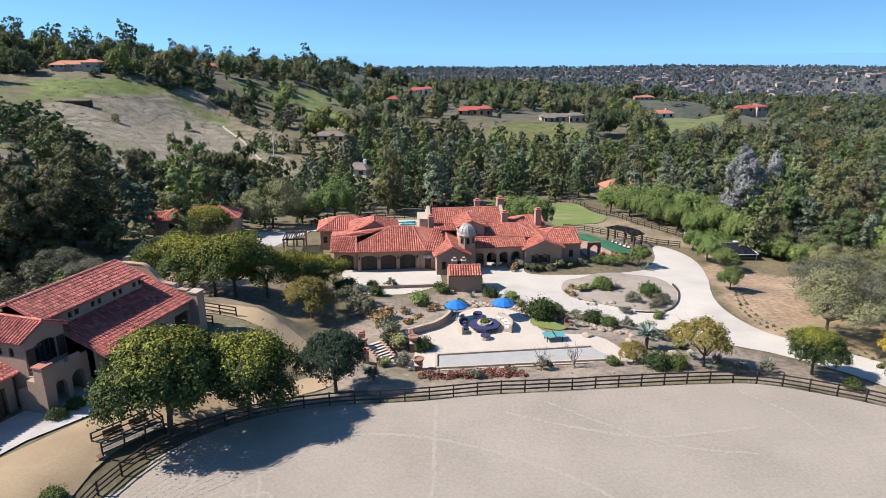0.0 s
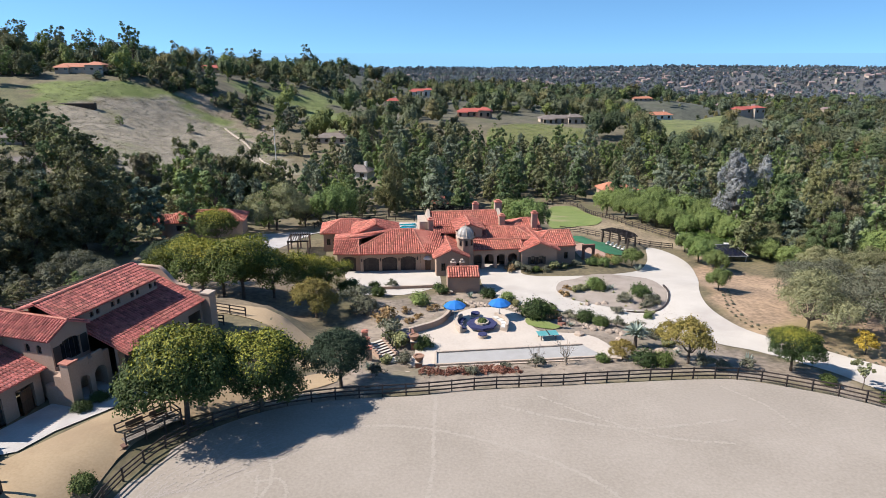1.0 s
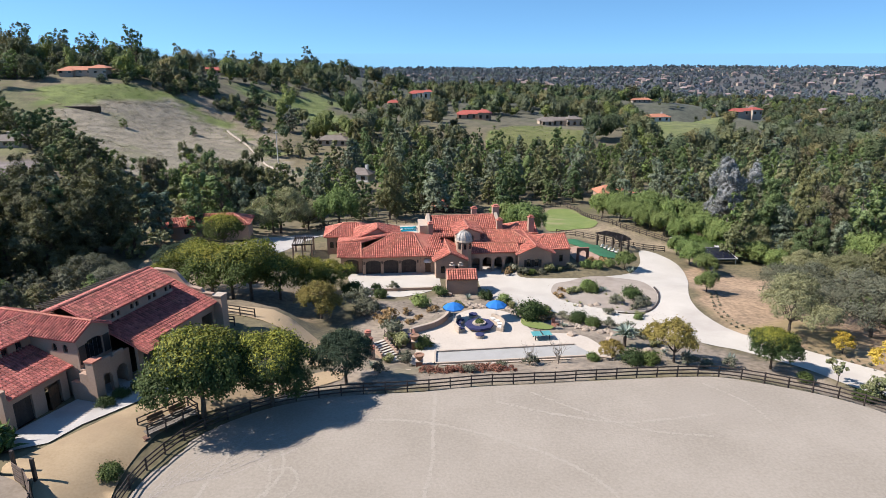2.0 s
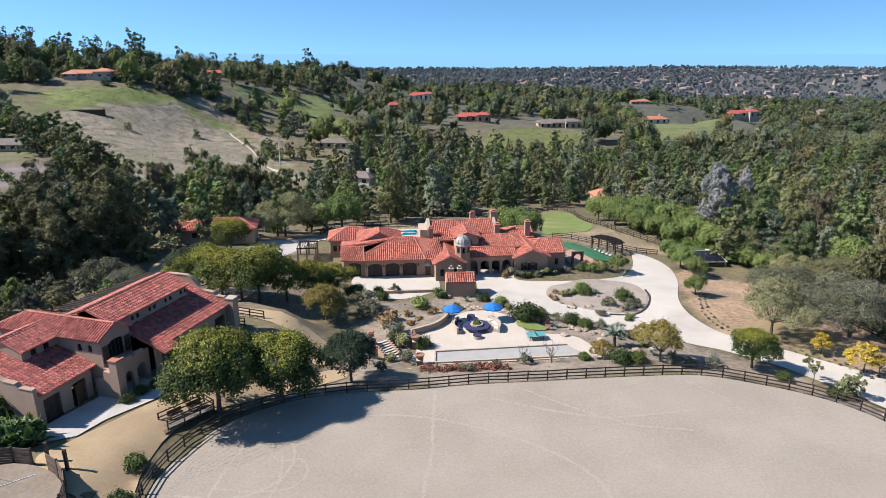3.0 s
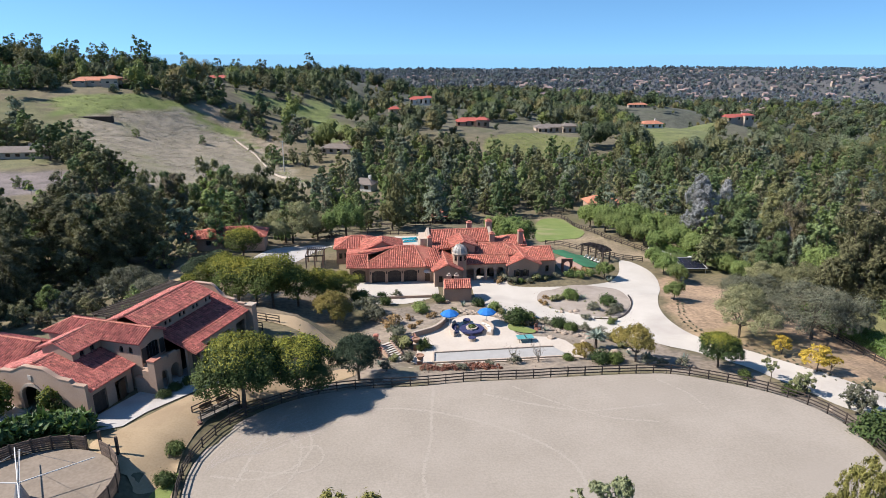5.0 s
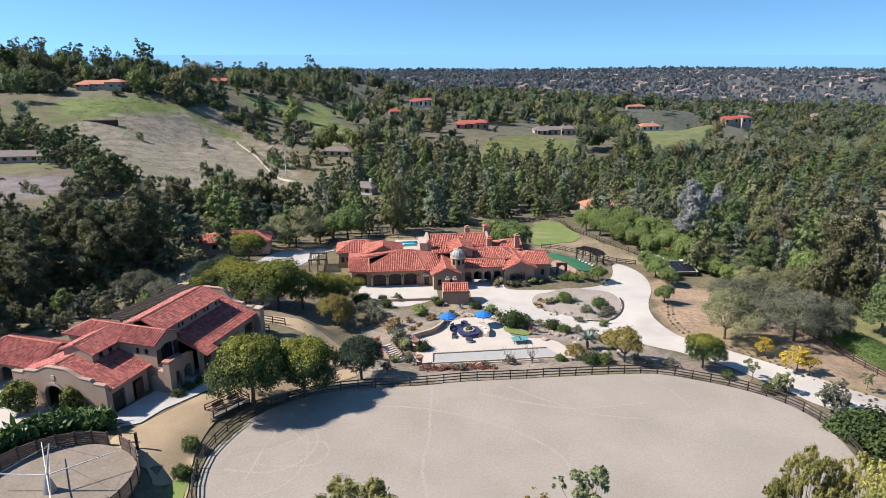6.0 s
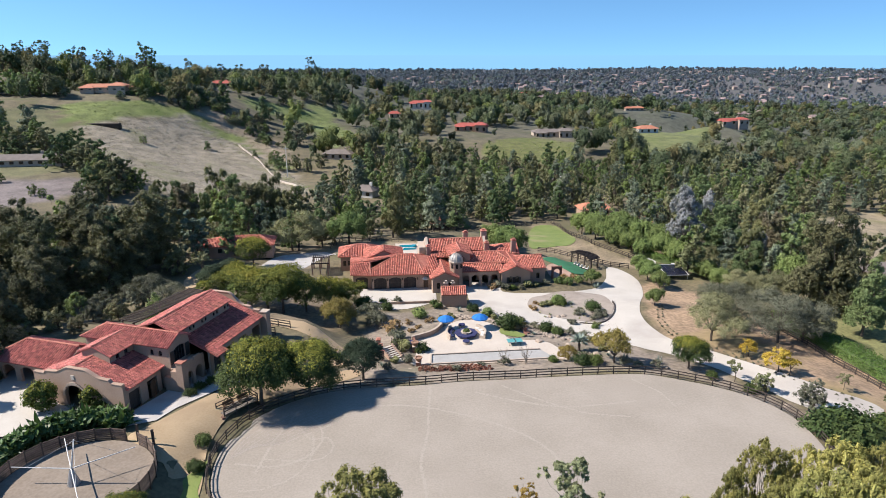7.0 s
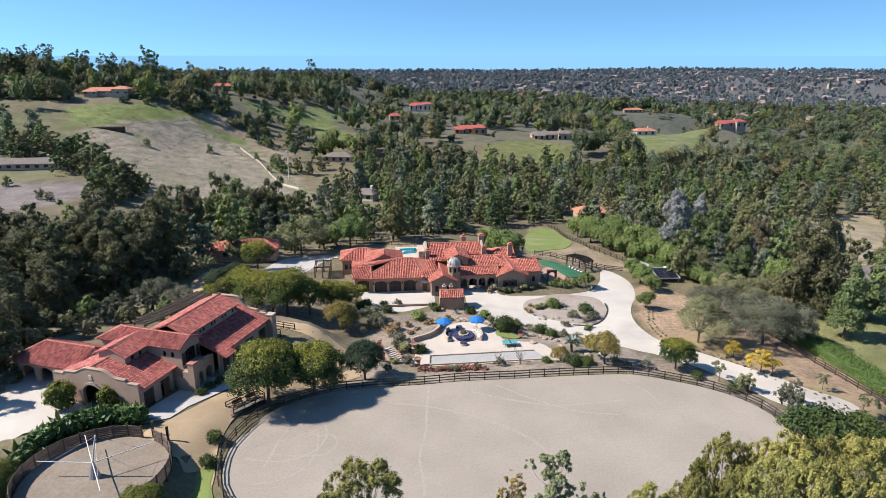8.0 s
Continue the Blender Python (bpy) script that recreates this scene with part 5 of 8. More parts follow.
ESTATE = [
    ("round_tree", -24.2, 49.2, 1.42, 0), ("round_tree", -18.1, 52.2, 1.16, 1),
    ("lime_tree", -41.8, 94.6, 1.39, 0), ("lime_tree", -37.0, 88.1, 1.41, 1), ("lime_tree", -33.5, 87.0, 1.35, 0), ("lime_tree", -30.3, 86.3, 1.58, 1), ("lime_tree", -26.2, 88.3, 1.2, 0), ("lime_tree", -22.4, 93.0, 1.05, 1), ("lime_tree", -19.2, 96.5, 0.95, 0), ("rusty_tree", -18.6, 82.6, 1.28, 0),
    ("pepper_tree", -27.2, 154.5, 1.30, 0), ("oak_tree", -40.5, 146.0, 1.48, 0), ("oak_tree", -35.0, 152.3, 1.06, 1), ("eucalyptus_tree", -14.1, 158.8, 0.96, 0),
    ("grey_oak", -60.5, 94.3, 1.08, 0), ("grey_oak", -53.9, 90.2, 0.86, 1), ("lime_tree", -46.2, 121.0, 1.27, 1), ("sapling", -56.3, 113.9, 1.87, 0), ("dark_round_tree", -47.9, 108.7, 0.86, 0), ("dark_round_tree", -52.0, 106.4, 0.73, 1), ("lime_tree", -51.3, 101.0, 0.55, 0),
    ("oak_tree", 50.1, 75.9, 1.12, 0), ("grey_oak", 63.4, 77.9, 1.40, 1), ("grey_oak", 68.5, 78.6, 1.07, 0), ("grey_oak", 57.3, 87.6, 1.21, 1),
    ("pepper_tree", 52.4, 119.5, 0.68, 0), ("pepper_tree", 53.6, 113.8, 0.56, 2), ("pepper_tree", 46.4, 95.9, 0.50, 1), ("pepper_tree", 52.3, 126.6, 0.57, 1), ("pepper_tree", 19.3, 136.1, 1.00, 2), ("pepper_tree", 16.1, 147.3, 0.95, 0),
    ("yellow_tree", 55.3, 62.2, 1.1, 0), ("yellow_tree", 56.9, 61.6, 0.8, 1), ("yellow_tree", 53.9, 69.3, 0.85, 0), ("sapling", 47.0, 59.2, 1.0, 0), ("grey_brush", 50.3, 56.2, 0.63, 1), ("grey_brush", 54.5, 51.0, 0.85, 0), ("sapling", 62.8, 57.0, 0.81, 1), ("sapling", 65.1, 50.3, 1.06, 0),
    ("rusty_tree", 29.3, 64.3, 1.15, 1), ("round_tree", 41.6, 64.2, 0.81, 0), ("rusty_tree", 22.3, 66.9, 0.58, 0),
    ("conifer_tree", 81.2, 81.0, 1.0, 0), ("oak_tree", 73.4, 99.2, 0.97, 2), ("oak_tree", 68.9, 104.1, 0.93, 1), ("pepper_tree", 66.7, 111.2, 0.74, 1),
    ("forest_pine", 91.7, 89.4, 0.96, 0), ("forest_eucalyptus", 96.1, 105.4, 1.01, 1),
]
for key, x, y, s, w in ESTATE:
    plant(key, x, y, s, (x * 37 + y * 11) % 360, which=w)
plant("dark_round_tree", -11.1, 58.3, 0.99, 90, which=2)
plant("silver_tree", 70.4, 143.0, 1.05)
plant("silver_tree", 80.9, 124.9, 0.65, 120)

# big dark trees behind the stable
rng = np.random.default_rng(21)
for x, y, s in ((-94.8, 93.9, 1.16), (-90.1, 104.5, 1.24), (-83.4, 99.9, 1.02), (-82.0, 113.9, 1.24), (-75.2, 107.0, 0.97), (-73.2, 120.2, 1.19), (-88.8, 123.1, 1.30), (-99.2, 113.7, 1.30), (-103.3, 100.2, 1.16), (-96.7, 140.4, 1.21), (-110.4, 118.1, 1.17), (-101.4, 85.7, 1.04), (-108.4, 96.8, 1.15), (-71.0, 113.6, 0.92), (-79.8, 90.8, 0.85), (-86.1, 85.1, 0.95), (-92.4, 74.6, 0.93), (-85.4, 63.6, 0.76), (-79.9, 70.4, 0.72), (-66.8, 45.5, 0.66), (-67.8, 52.6, 0.73), (-70.4, 60.8, 0.79), (-74.0, 68.4, 0.81), (-72.5, 78.6, 0.73), (-76.5, 50.6, 0.81)):
    plant("grove_tree", x, y, s * (1.0 if rng.random() < 0.6 else 0.9) * 0.92, rng.uniform(0, 360), which=int(rng.integers(3)), wide=1.4)
for x, y, s in ((-76.3, 84.0, 1.06), (-66.8, 73.4, 0.91), (-63.3, 78.3, 0.82), (-70.7, 69.2, 0.81), (-81.8, 80.9, 1.16), (-63.2, 85.6, 0.95), (-81.8, 68.1, 1.02), (-67.3, 89.2, 1.07), (-59.3, 79.6, 0.82), (-70.2, 86.6, 1.17), (-68.4, 64.8, 0.81), (-61.4, 70.9, 0.71), (-60.9, 90.3, 1.18), (-55.5, 85.1, 1.05)):
    plant("grey_brush", x, y, s * 0.9, rng.uniform(0, 360), which=int(rng.integers(2)), label="low grey brushy tree behind the stable")
for x, y, s in ((-73.7, 166.9, 0.91), (-67.2, 171.7, 0.97), (-61.4, 176.7, 1.02), (-55.5, 179.6, 0.93), (-86.8, 164.4, 0.98), (-77.6, 157.5, 0.94), (-49.3, 177.4, 0.89), (-63.5, 162.6, 0.82), (-87.7, 163.7, 0.87)):
    plant("eucalyptus_tree", x, y, s, rng.uniform(0, 360), which=int(rng.integers(3)), wide=1.15)

for key, x, y, sc, w, wide in (("grove_tree", 80.0, 92.6, 1.28, 0, 1.05), ("grove_tree", 83.0, 95.4, 1.2, 1, 1.0), ("pepper_tree", 82.4, 108, 1.1, 0, 1.0), ("eucalyptus_tree", 72, 113, 0.75, 2, 1.3), ("oak_tree", 70, 108, 0.9, 1, 1.0), ("eucalyptus_tree", 76, 121, 0.8, 0, 1.3), ("pepper_tree", 68, 122, 0.65, 2, 1.1), ("eucalyptus_tree", 86, 128, 0.9, 1, 1.2), ("eucalyptus_tree", 78, 136, 0.95, 2, 1.2), ("eucalyptus_tree", 90, 146, 1.0, 0, 1.2), ("oak_tree", 71, 130, 0.8, 0, 1.0), ("eucalyptus_tree", 128, 128, 1.1, 2, 1.3), ("eucalyptus_tree", 120, 118, 0.9, 0, 1.2), ("eucalyptus_tree", 137, 150, 1.2, 1, 1.3), ("pepper_tree", 99, 98, 0.35, 0, 1.3), ("pepper_tree", 104, 96, 0.3, 1, 1.4)):
    plant(key, x, y, sc, (x * 29 + y * 13) % 360, which=w, wide=wide, label="big dense dark green tree with a tall crown" if key == "grove_tree" else "")
for x, y, sc in ((48.7, 178.8, 1.0), (49.2, 161.9, 0.95), (51.3, 154.2, 0.9), (53.4, 149.5, 0.85), (55.2, 143.7, 0.8), (57.3, 139.5, 0.7), (52.4, 127, 0.5), (62.8, 139.5, 0.95), (64.6, 134.6, 0.85), (56.6, 155.9, 1.1), (60.1, 149.3, 1.05), (64.9, 147.6, 1.0), (52, 170, 1.05), (58, 166, 1.1)):
    plant("pepper_tree", x, y, sc, (x * 31 + y * 17) % 360, which=int(x) % 3, wide=0.95)


def in_front(x, y, w, far=95.0):
    """Open slope on the near side of a far house."""
    d = Vector((x, y + 40)).normalized()
    n = Vector((-d.y, d.x))
    c, e = Vector((x, y)) + d * 12, Vector((x, y)) - d * far
    return [tuple(c + n * w * 0.62), tuple(c - n * w * 0.62), tuple(e - n * w * 0.45), tuple(e + n * w * 0.45)]


CLEAR = [in_front(h[0], h[1], h[4]) for h in HOUSES.values()] + [r[0] for r in REGIONS[:11]] + [[(-60, 40), (-62, 125), (-44, 140), (46, 206), (62, 130), (66, 40)], [(-75, 262), (-110, 350), (-96, 356), (-62, 280)], [(60, 210), (74, 220), (74, 180), (62, 170)], [(-44, 225), (-24, 225), (-24, 262), (-44, 262)], [(84, 70), (150, 60), (205, 245), (165, 250), (96, 128), (86, 112)], in_front(238, 497, 44, 70)]
placed = []
rng = np.random.default_rng(6)
tries = 0
while len(placed) < 560 and tries < 60000:
    tries += 1
    y = 110 + 260 * rng.random() ** 0.8
    x = rng.uniform(-0.72 * (y + 45), 0.78 * (y + 45))
    if x < -95 and y > 150 or any(inside(x, y, c) for c in CLEAR) or (x < -46 - 0.12 * (y - 180) and y > 178):
        continue
    if any((x - a) ** 2 + (y - b) ** 2 < (5.0 + y * 0.006) ** 2 for a, b in placed):
        continue
    placed.append((x, y))
    key = ("forest_eucalyptus", "forest_eucalyptus", "forest_oak", "forest_oak", "forest_pine")[int(rng.integers(5))]
    key = "hill_oak" if key == "forest_oak" and y > 230 else key
    plant(key, x, y, rng.uniform(0.65, 1.05), rng.uniform(0, 360), which=int(rng.integers(6)), wide=rng.uniform(0.95, 1.3))


def landv(x, y):
    return sum(share(x + a, y + b) @ LEVEL_AT for a, b in zip(ROUND_X, ROUND_Y)) / len(ROUND_X)


TONES = np.array(((0.62, 0.74, 0.64), (0.80, 0.88, 0.74), (1.0, 1.0, 1.0), (1.12, 1.02, 0.84), (1.15, 1.16, 1.24), (1.30, 1.36, 0.72), (0.72, 0.68, 0.62), (1.42, 1.10, 0.86), (0.9, 1.06, 0.8)))


def woodland(name, seed, n, y0, y1, tall, per, size, mat, label, spread=0.8, mild=0.0):
    """Woods too far off to count: crowns of several heads, every tree with its own green."""
    rng = np.random.default_rng(seed)
    y = np.sqrt(rng.uniform(y0 ** 2, y1 ** 2, n))
    x = rng.uniform(-spread, spread, n) * (y + 45)
    keep = np.ones(n, bool)
    for i in range(n):
        if y[i] < 1060 and any(inside(x[i], y[i], c) for c in CLEAR):
            keep[i] = False
        elif y[i] < 372 and x[i] < -0.30 * y[i] and rng.random() < 0.75:
            keep[i] = False
        elif noise.noise((x[i] * 0.008, y[i] * 0.008, 5)) + 0.4 * noise.noise((x[i] * 0.03, y[i] * 0.03, 9)) > 0.22 and rng.random() < 0.8:
            keep[i] = False
    x, y = x[keep], y[keep]
    n = len(x)
    z = landv(x, y)
    h = tall * (0.4 + 1.15 * rng.random(n) ** 1.8)
    w = h * rng.uniform(0.30, 0.60, n)
    tone = TONES[rng.integers(len(TONES), size=n)] * rng.uniform(0.8, 1.2, (n, 1))
    # mild evens out the tree tones, imitating haze over the far woods
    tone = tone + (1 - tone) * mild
    heads, own = [], []
    for k in range(5):
        a, q = rng.uniform(0, 6.28, n), w * rng.uniform(0.15, 0.75, n)
        up = rng.uniform(0.3, 0.86, n) if k else np.full(n, 0.55)
        r = w * rng.uniform(0.38, 0.62, n) * (1.25 - 0.6 * up)
        heads.append(np.stack([x + (k > 0) * q * np.cos(a), y + (k > 0) * q * np.sin(a), z + h * up, r, r, np.minimum(r * rng.uniform(1.0, 1.7, n), h * (1.02 - up) + 0.3 * r)], 1))
        own.append(np.arange(n))
    heads, own = np.concatenate(heads), np.concatenate(own)
    count = per * n
    wt = heads[:, 3] * heads[:, 5]
    k = rng.choice(len(heads), count, p=wt / wt.sum())
    d = rng.normal(size=(count, 3))
    d /= np.linalg.norm(d, axis=1)[:, None]
    d[:, 2] = np.where(d[:, 2] < -0.5, -d[:, 2], d[:, 2])
    c = heads[k, :3] + d * heads[k, 3:6] * (0.78 + 0.34 * rng.random((count, 1)))
    nrm = d + rng.normal(size=(count, 3)) * 0.32
    nrm[:, 2] += 0.15
    nrm /= np.linalg.norm(nrm, axis=1)[:, None]
    v = np.cross(nrm, rng.normal(size=(count, 3)))
    v /= np.linalg.norm(v, axis=1)[:, None] + 1e-9
    u = np.cross(v, nrm)
    s = (size * rng.uniform(0.6, 1.5, count))[:, None]
    verts = np.stack([c - u * s * 0.9 - v * s * 0.5, c + u * s * 0.9 - v * s * 0.5, c + v * s * 0.9], 1).reshape(-1, 3)
    core = np.stack([heads[:, :3] + heads[:, 3:6] * np.array(q) * 0.72 for q in ((1, 0, 0), (0, 1, 0), (-1, 0, 0), (0, -1, 0), (0, 0, 1), (0, 0, -1))], 1).reshape(-1, 3)
    base = len(verts) + 6 * np.arange(len(heads))[:, None]
    faces = np.concatenate([np.arange(count * 3).reshape(-1, 3)] + [base + np.array(q)[None] for q in ((0, 1, 4), (1, 2, 4), (2, 3, 4), (3, 0, 4), (1, 0, 5), (2, 1, 5), (3, 2, 5), (0, 3, 5))])
    me = mesh_of(name, np.concatenate([verts, core]).tolist(), faces.tolist(), mat)
    col = me.color_attributes.new("tone", "FLOAT_COLOR", "POINT")
    vals = np.ones((len(me.vertices), 4), np.float32)
    vals[:, :3] = np.concatenate([np.repeat(tone[own[k]], 3, 0), np.repeat(tone[own], 6, 0)])
    col.data.foreach_set("color", vals.ravel())
    tagged(new(name, me), label, "woods", kind="stuff")


woodland("woodland", 31, 2500, 330, 640, 12.0, 420, 0.42, G_WOOD, "dense green woods between the houses")
woodland("hill_woodland", 32, 5600, 600, 1200, 12.5, 110, 0.85, G_WOOD, "green woods covering the middle hills")
woodland("far_woodland", 33, 15000, 1100, 2600, 10.5, 32, 1.9, G_FAR_HAZE, "woods on the far hills, haze mixed into their leaf colour", 0.85, 0.35)
woodland("horizon_woodland", 34, 13000, 2400, 4550, 13.0, 18, 3.6, G_FAR_HAZE, "woods along the horizon, haze mixed into their leaf colour", 0.85, 0.6)

# brush and trees along the left ridge
rng = np.random.default_rng(77)
n = 0
while n < 130:
    x, y = rng.uniform(-420, -90), rng.uniform(385, 640)
    edge = -0.62 * (x + 90) + 520 if x > -190 else 372 + 0.25 * (-190 - x)
    if any(inside(x, y, c) for c in CLEAR) or y < 368 + 0.25 * max(0, -190 - x) or (x > -190 and y < 430 and rng.random() < 0.75):
        continue
    plant(("hill_oak", "hill_oak", "forest_eucalyptus", "forest_pine")[int(rng.integers(4))], x, y, rng.uniform(0.55, 1.15), rng.uniform(0, 360), which=int(rng.integers(6)), wide=1.3)
    n += 1
for x, y, s in ((-222, 470, 1.9), (-226, 474, 1.6), (-262, 455, 1.5), (-255, 465, 1.4), (-290, 450, 1.55), (-275, 460, 1.45), (-310, 455, 1.5), (-318, 448, 1.3), (-240, 470, 1.3), (-248, 462, 1.5), (-160, 560, 1.4), (-150, 720, 1.9), (-170, 600, 1.5), (-205, 500, 1.3), (-300, 470, 1.5), (-185, 520, 1.2), (-140, 600, 1.3), (-120, 640, 1.4), (-100, 700, 1.3), (-176, 545, 1.3)):
    plant("skyline_eucalyptus", x, y, s * 1.0, rng.uniform(0, 360), which=int(rng.integers(3)), wide=1.0, label="tall thin eucalyptus on the ridge skyline")
for x, y, s in ((-168, 330, 0.5), (-140, 352, 0.55), (-112, 352, 0.45), (-100, 330, 0.4), (-204, 277, 1.5), (-202, 292, 1.6), (-194, 282, 1.3), (-171, 255, 1.6), (-166, 262, 1.7), (-158, 248, 1.2), (-155, 252, 1.5), (-150, 244, 1.3), (-129, 212, 1.3), (-130, 226, 1.7), (-138, 214, 1.2), (-136, 222, 1.5), (-144, 232, 1.2), (-186, 283, 0.9), (-150, 205, 0.4), (-92, 330, 0.95), (-84, 336, 1.0), (-98, 342, 0.9), (-76, 330, 0.9), (-70, 340, 0.9), (-120, 410, 0.6), (-104, 400, 0.5)):
    plant("forest_oak", x, y, s, rng.uniform(0, 360), which=int(rng.integers(6)), wide=1.1)

for x, y, sc, w in ((-281, 382, 1.1, 0), (-273, 388, 0.9, 1), (-266, 380, 1.2, 2), (-258, 384, 1.0, 3), (-251, 379, 1.15, 5), (-245, 386, 0.9, 0), (-290, 386, 1.2, 1), (-298, 380, 1.0, 2), (-240, 381, 0.8, 3)):
    plant("forest_oak", x, y, sc * 1.45, (x * 11 + y) % 360, which=w, wide=1.15)
for x, y, sc, w in ((-90.8, 185, 1.05, 2), (-76, 187, 1.22, 0), (-67.6, 184, 1.18, 2), (-59, 186, 1.12, 0), (-72, 190, 1.0, 2), (-63, 181, 0.95, 0), (-84, 182, 0.9, 0), (-52, 188, 0.95, 2)):
    plant("eucalyptus_tree", x, y, sc, (x * 11 + y) % 360, which=w, wide=1.05)
g = np.random.default_rng(93)
n = 0
while n < 120:
    x, y = g.uniform(-292, -150), g.uniform(384, 452)
    if any(inside(x, y, c) for c in CLEAR):
        continue
    plant(("ridge_bush", "hill_oak")[int(g.integers(2))], x, y, g.uniform(0.4, 0.85), g.uniform(0, 360), which=int(g.integers(6)), wide=g.uniform(1.1, 1.5), label="dense brush below the ridge houses")
    n += 1
for x, y, sc in ((-221.6, 293.2, 1.2), (-209, 297, 1.3), (-204, 271, 0.9), (-166, 255, 1.1), (-157, 250, 1.3), (-150, 246, 1.2), (-143, 243, 1.1), (-136, 237, 1.2), (-128, 231, 1.1), (-182, 228, 0.5), (-155, 208, 0.45), (-230, 305, 1.2), (-236, 290, 1.1), (-214, 283, 1.2), (-226, 282, 1.2), (-199, 288, 0.9), (-190, 296, 0.8)):
    plant("forest_pine" if sc > 1.15 and x < -200 else "forest_oak", x, y, sc, (x * 7 + y * 3) % 360, which=int(-x) % 6, wide=1.2)

# tufts of dry grass and weeds on the open hillside
rng = np.random.default_rng(91)
STRAW = leafy("straw_grass", (0.22, 0.19, 0.135), (0.40, 0.37, 0.30), 0.4, 0.9, 0.3)
WEED = leafy("green_weeds", (0.11, 0.145, 0.04), (0.20, 0.225, 0.07), 0.4, 0.9, 0.3)
for name, mat, n, share_of, label in (("dry_grass", STRAW, 9000, (0, 4), "tufts of dry straw grass over the hillside field"), ("weeds", WEED, 2600, (1, 2, 5), "patches of green weeds on the slopes")):
    tufts = []
    while len(tufts) < n:
        x, y = rng.uniform(-240, 110), rng.uniform(222, 520)
        if any(inside(x, y, REGIONS[k][0]) for k in share_of):
            r = rng.uniform(0.25, 0.8)
            tufts.append((x, y, 0, r * 2.4, r * 0.9, r * 0.07))
    tufts = np.array(tufts)
    tufts[:, 2] = [levelled(a, b) + 0.06 for a, b in tufts[:, :2]]
    v, f = leaves(rng, tufts, n * 7, 0.24, 2.6, three=True)
    tagged(new(name, mesh_of(name, v.tolist(), f.tolist(), mat)), label, "grass", kind="stuff")
for k in range(110):
    t = rng.random()
    x, y = -205 + 95 * t + rng.normal() * 5, 396 - 8 * t + 26 * math.sin(t * 3.1) + rng.normal() * 7
    if any(inside(x, y, REGIONS[j][0]) for j in (0, 1)):
        continue
    plant("ridge_bush", x, y, rng.uniform(0.22, 0.6), rng.uniform(0, 360), which=int(rng.integers(6)), wide=1.4, label="scrubby bush along the ridge")

# tall trees between the camera's way and the arena
NEAR = [("round_tree", -51.1, 28.0, 0.98), ("round_tree", -31.6, 24.3, 0.80)]
for key, x, y, s in NEAR:
    plant(key, x, y, s, 20)

# ---- fences ----
POST = bmesh.new()
box(POST, -0.07, 0.07, -0.07, 0.07, -0.3, 1.38, bevel=0.012)
POST_MESH = bpy.data.meshes.new("post")
POST.to_mesh(POST_MESH)
POST.free()
POST_MESH.materials.append(DARKWOOD)
RAIL = bmesh.new()
box(RAIL, 0, 1, -0.025, 0.025, -0.075, 0.075)
RAIL_MESH = bpy.data.meshes.new("rail")
RAIL.to_mesh(RAIL_MESH)
RAIL.free()
RAIL_MESH.materials.append(DARKWOOD)


def along(pts, step, closed=False):
    """Points at even steps along a line."""
    pts = [Vector(p[:2]) for p in pts] + ([Vector(pts[0][:2])] if closed else [])
    out, left = [pts[0]], step
    for a, b in zip(pts, pts[1:]):
        d = (b - a).length
        pos = 0.0
        while d - pos >= left:
            pos += left
            out.append(a.lerp(b, pos / d))
            left = step
        left -= d - pos
    return out


def fence(name, pts, label, spacing=2.44, rails=(0.35, 0.8, 1.25), closed=False, tall=1.0, z=None):
    f = empty(name, Matrix(), label, "fence")
    ps = along(pts, spacing, closed)
    zs = [(levelled(p.x, p.y) if z is None else z) for p in ps]
    for p, h in zip(ps, zs):
        o = part("post", POST_MESH, None, f)
        o.matrix_basis = Matrix.Translation((p.x, p.y, h)) @ Matrix.Diagonal((1, 1, tall, 1))
    pairs = list(zip(ps, zs))
    if closed:
        pairs.append(pairs[0])
    for (a, za), (b, zb) in zip(pairs, pairs[1:]):
        for r in rails:
            p, q = Vector((a.x, a.y, za + r * tall)), Vector((b.x, b.y, zb + r * tall))
            o = part("rail", RAIL_MESH, None, f)
            d = q - p
            o.matrix_basis = Matrix.Translation(p) @ d.to_track_quat("X", "Z").to_matrix().to_4x4() @ Matrix.Diagonal((d.length, 1, 1, 1))
    return f


cxa, cya = 10, 38
RAILING = [(x + (x - cxa) / math.hypot(x - cxa, y - cya) * 0.5, y + (y - cya) / math.hypot(x - cxa, y - cya) * 0.5) for x, y in ARENA]
fence("arena_fence", RAILING, "dark brown three-rail timber fence round the arena", closed=True)
fence("paddock_fence", [(41.0, 200.3), (44.0, 189.9), (44.3, 166.0), (46.7, 152.0), (50.1, 144.4), (54.0, 137.5), (52.6, 130.4)], "dark timber fence along the paddock")
fence("paddock_fence", [(28.8, 145.9), (33.4, 144.1), (36.9, 139.3), (41.2, 133.1), (45.9, 128.4), (51.9, 128.1)], "dark timber fence across the paddock's near end")
fence("yard_fence", [(-32.1, 149.4), (-29.8, 159.5), (-21.2, 156.2), (-12.8, 153.1), (-4.9, 153.2)], "dark timber fence behind the villa")
fence("yard_fence", [(-27.1, 175.7), (-13.6, 163.1), (-3.5, 163.9), (14.9, 185.5), (30.9, 192.9), (41.0, 200.3)], "dark timber fence at the back pasture")
fence("lane_fence", [(66.1, 86.4), (68.4, 78.1), (69.0, 69.2), (70.7, 59.8), (74.6, 48.5)], "brown timber fence beside the clipped hedge", rails=(0.35, 0.8, 1.2))
fence("stall_fence", [(-29.9, 73.4), (-23.7, 71.1)], "dark timber rails by the stable's end", rails=(0.4, 0.85, 1.3))
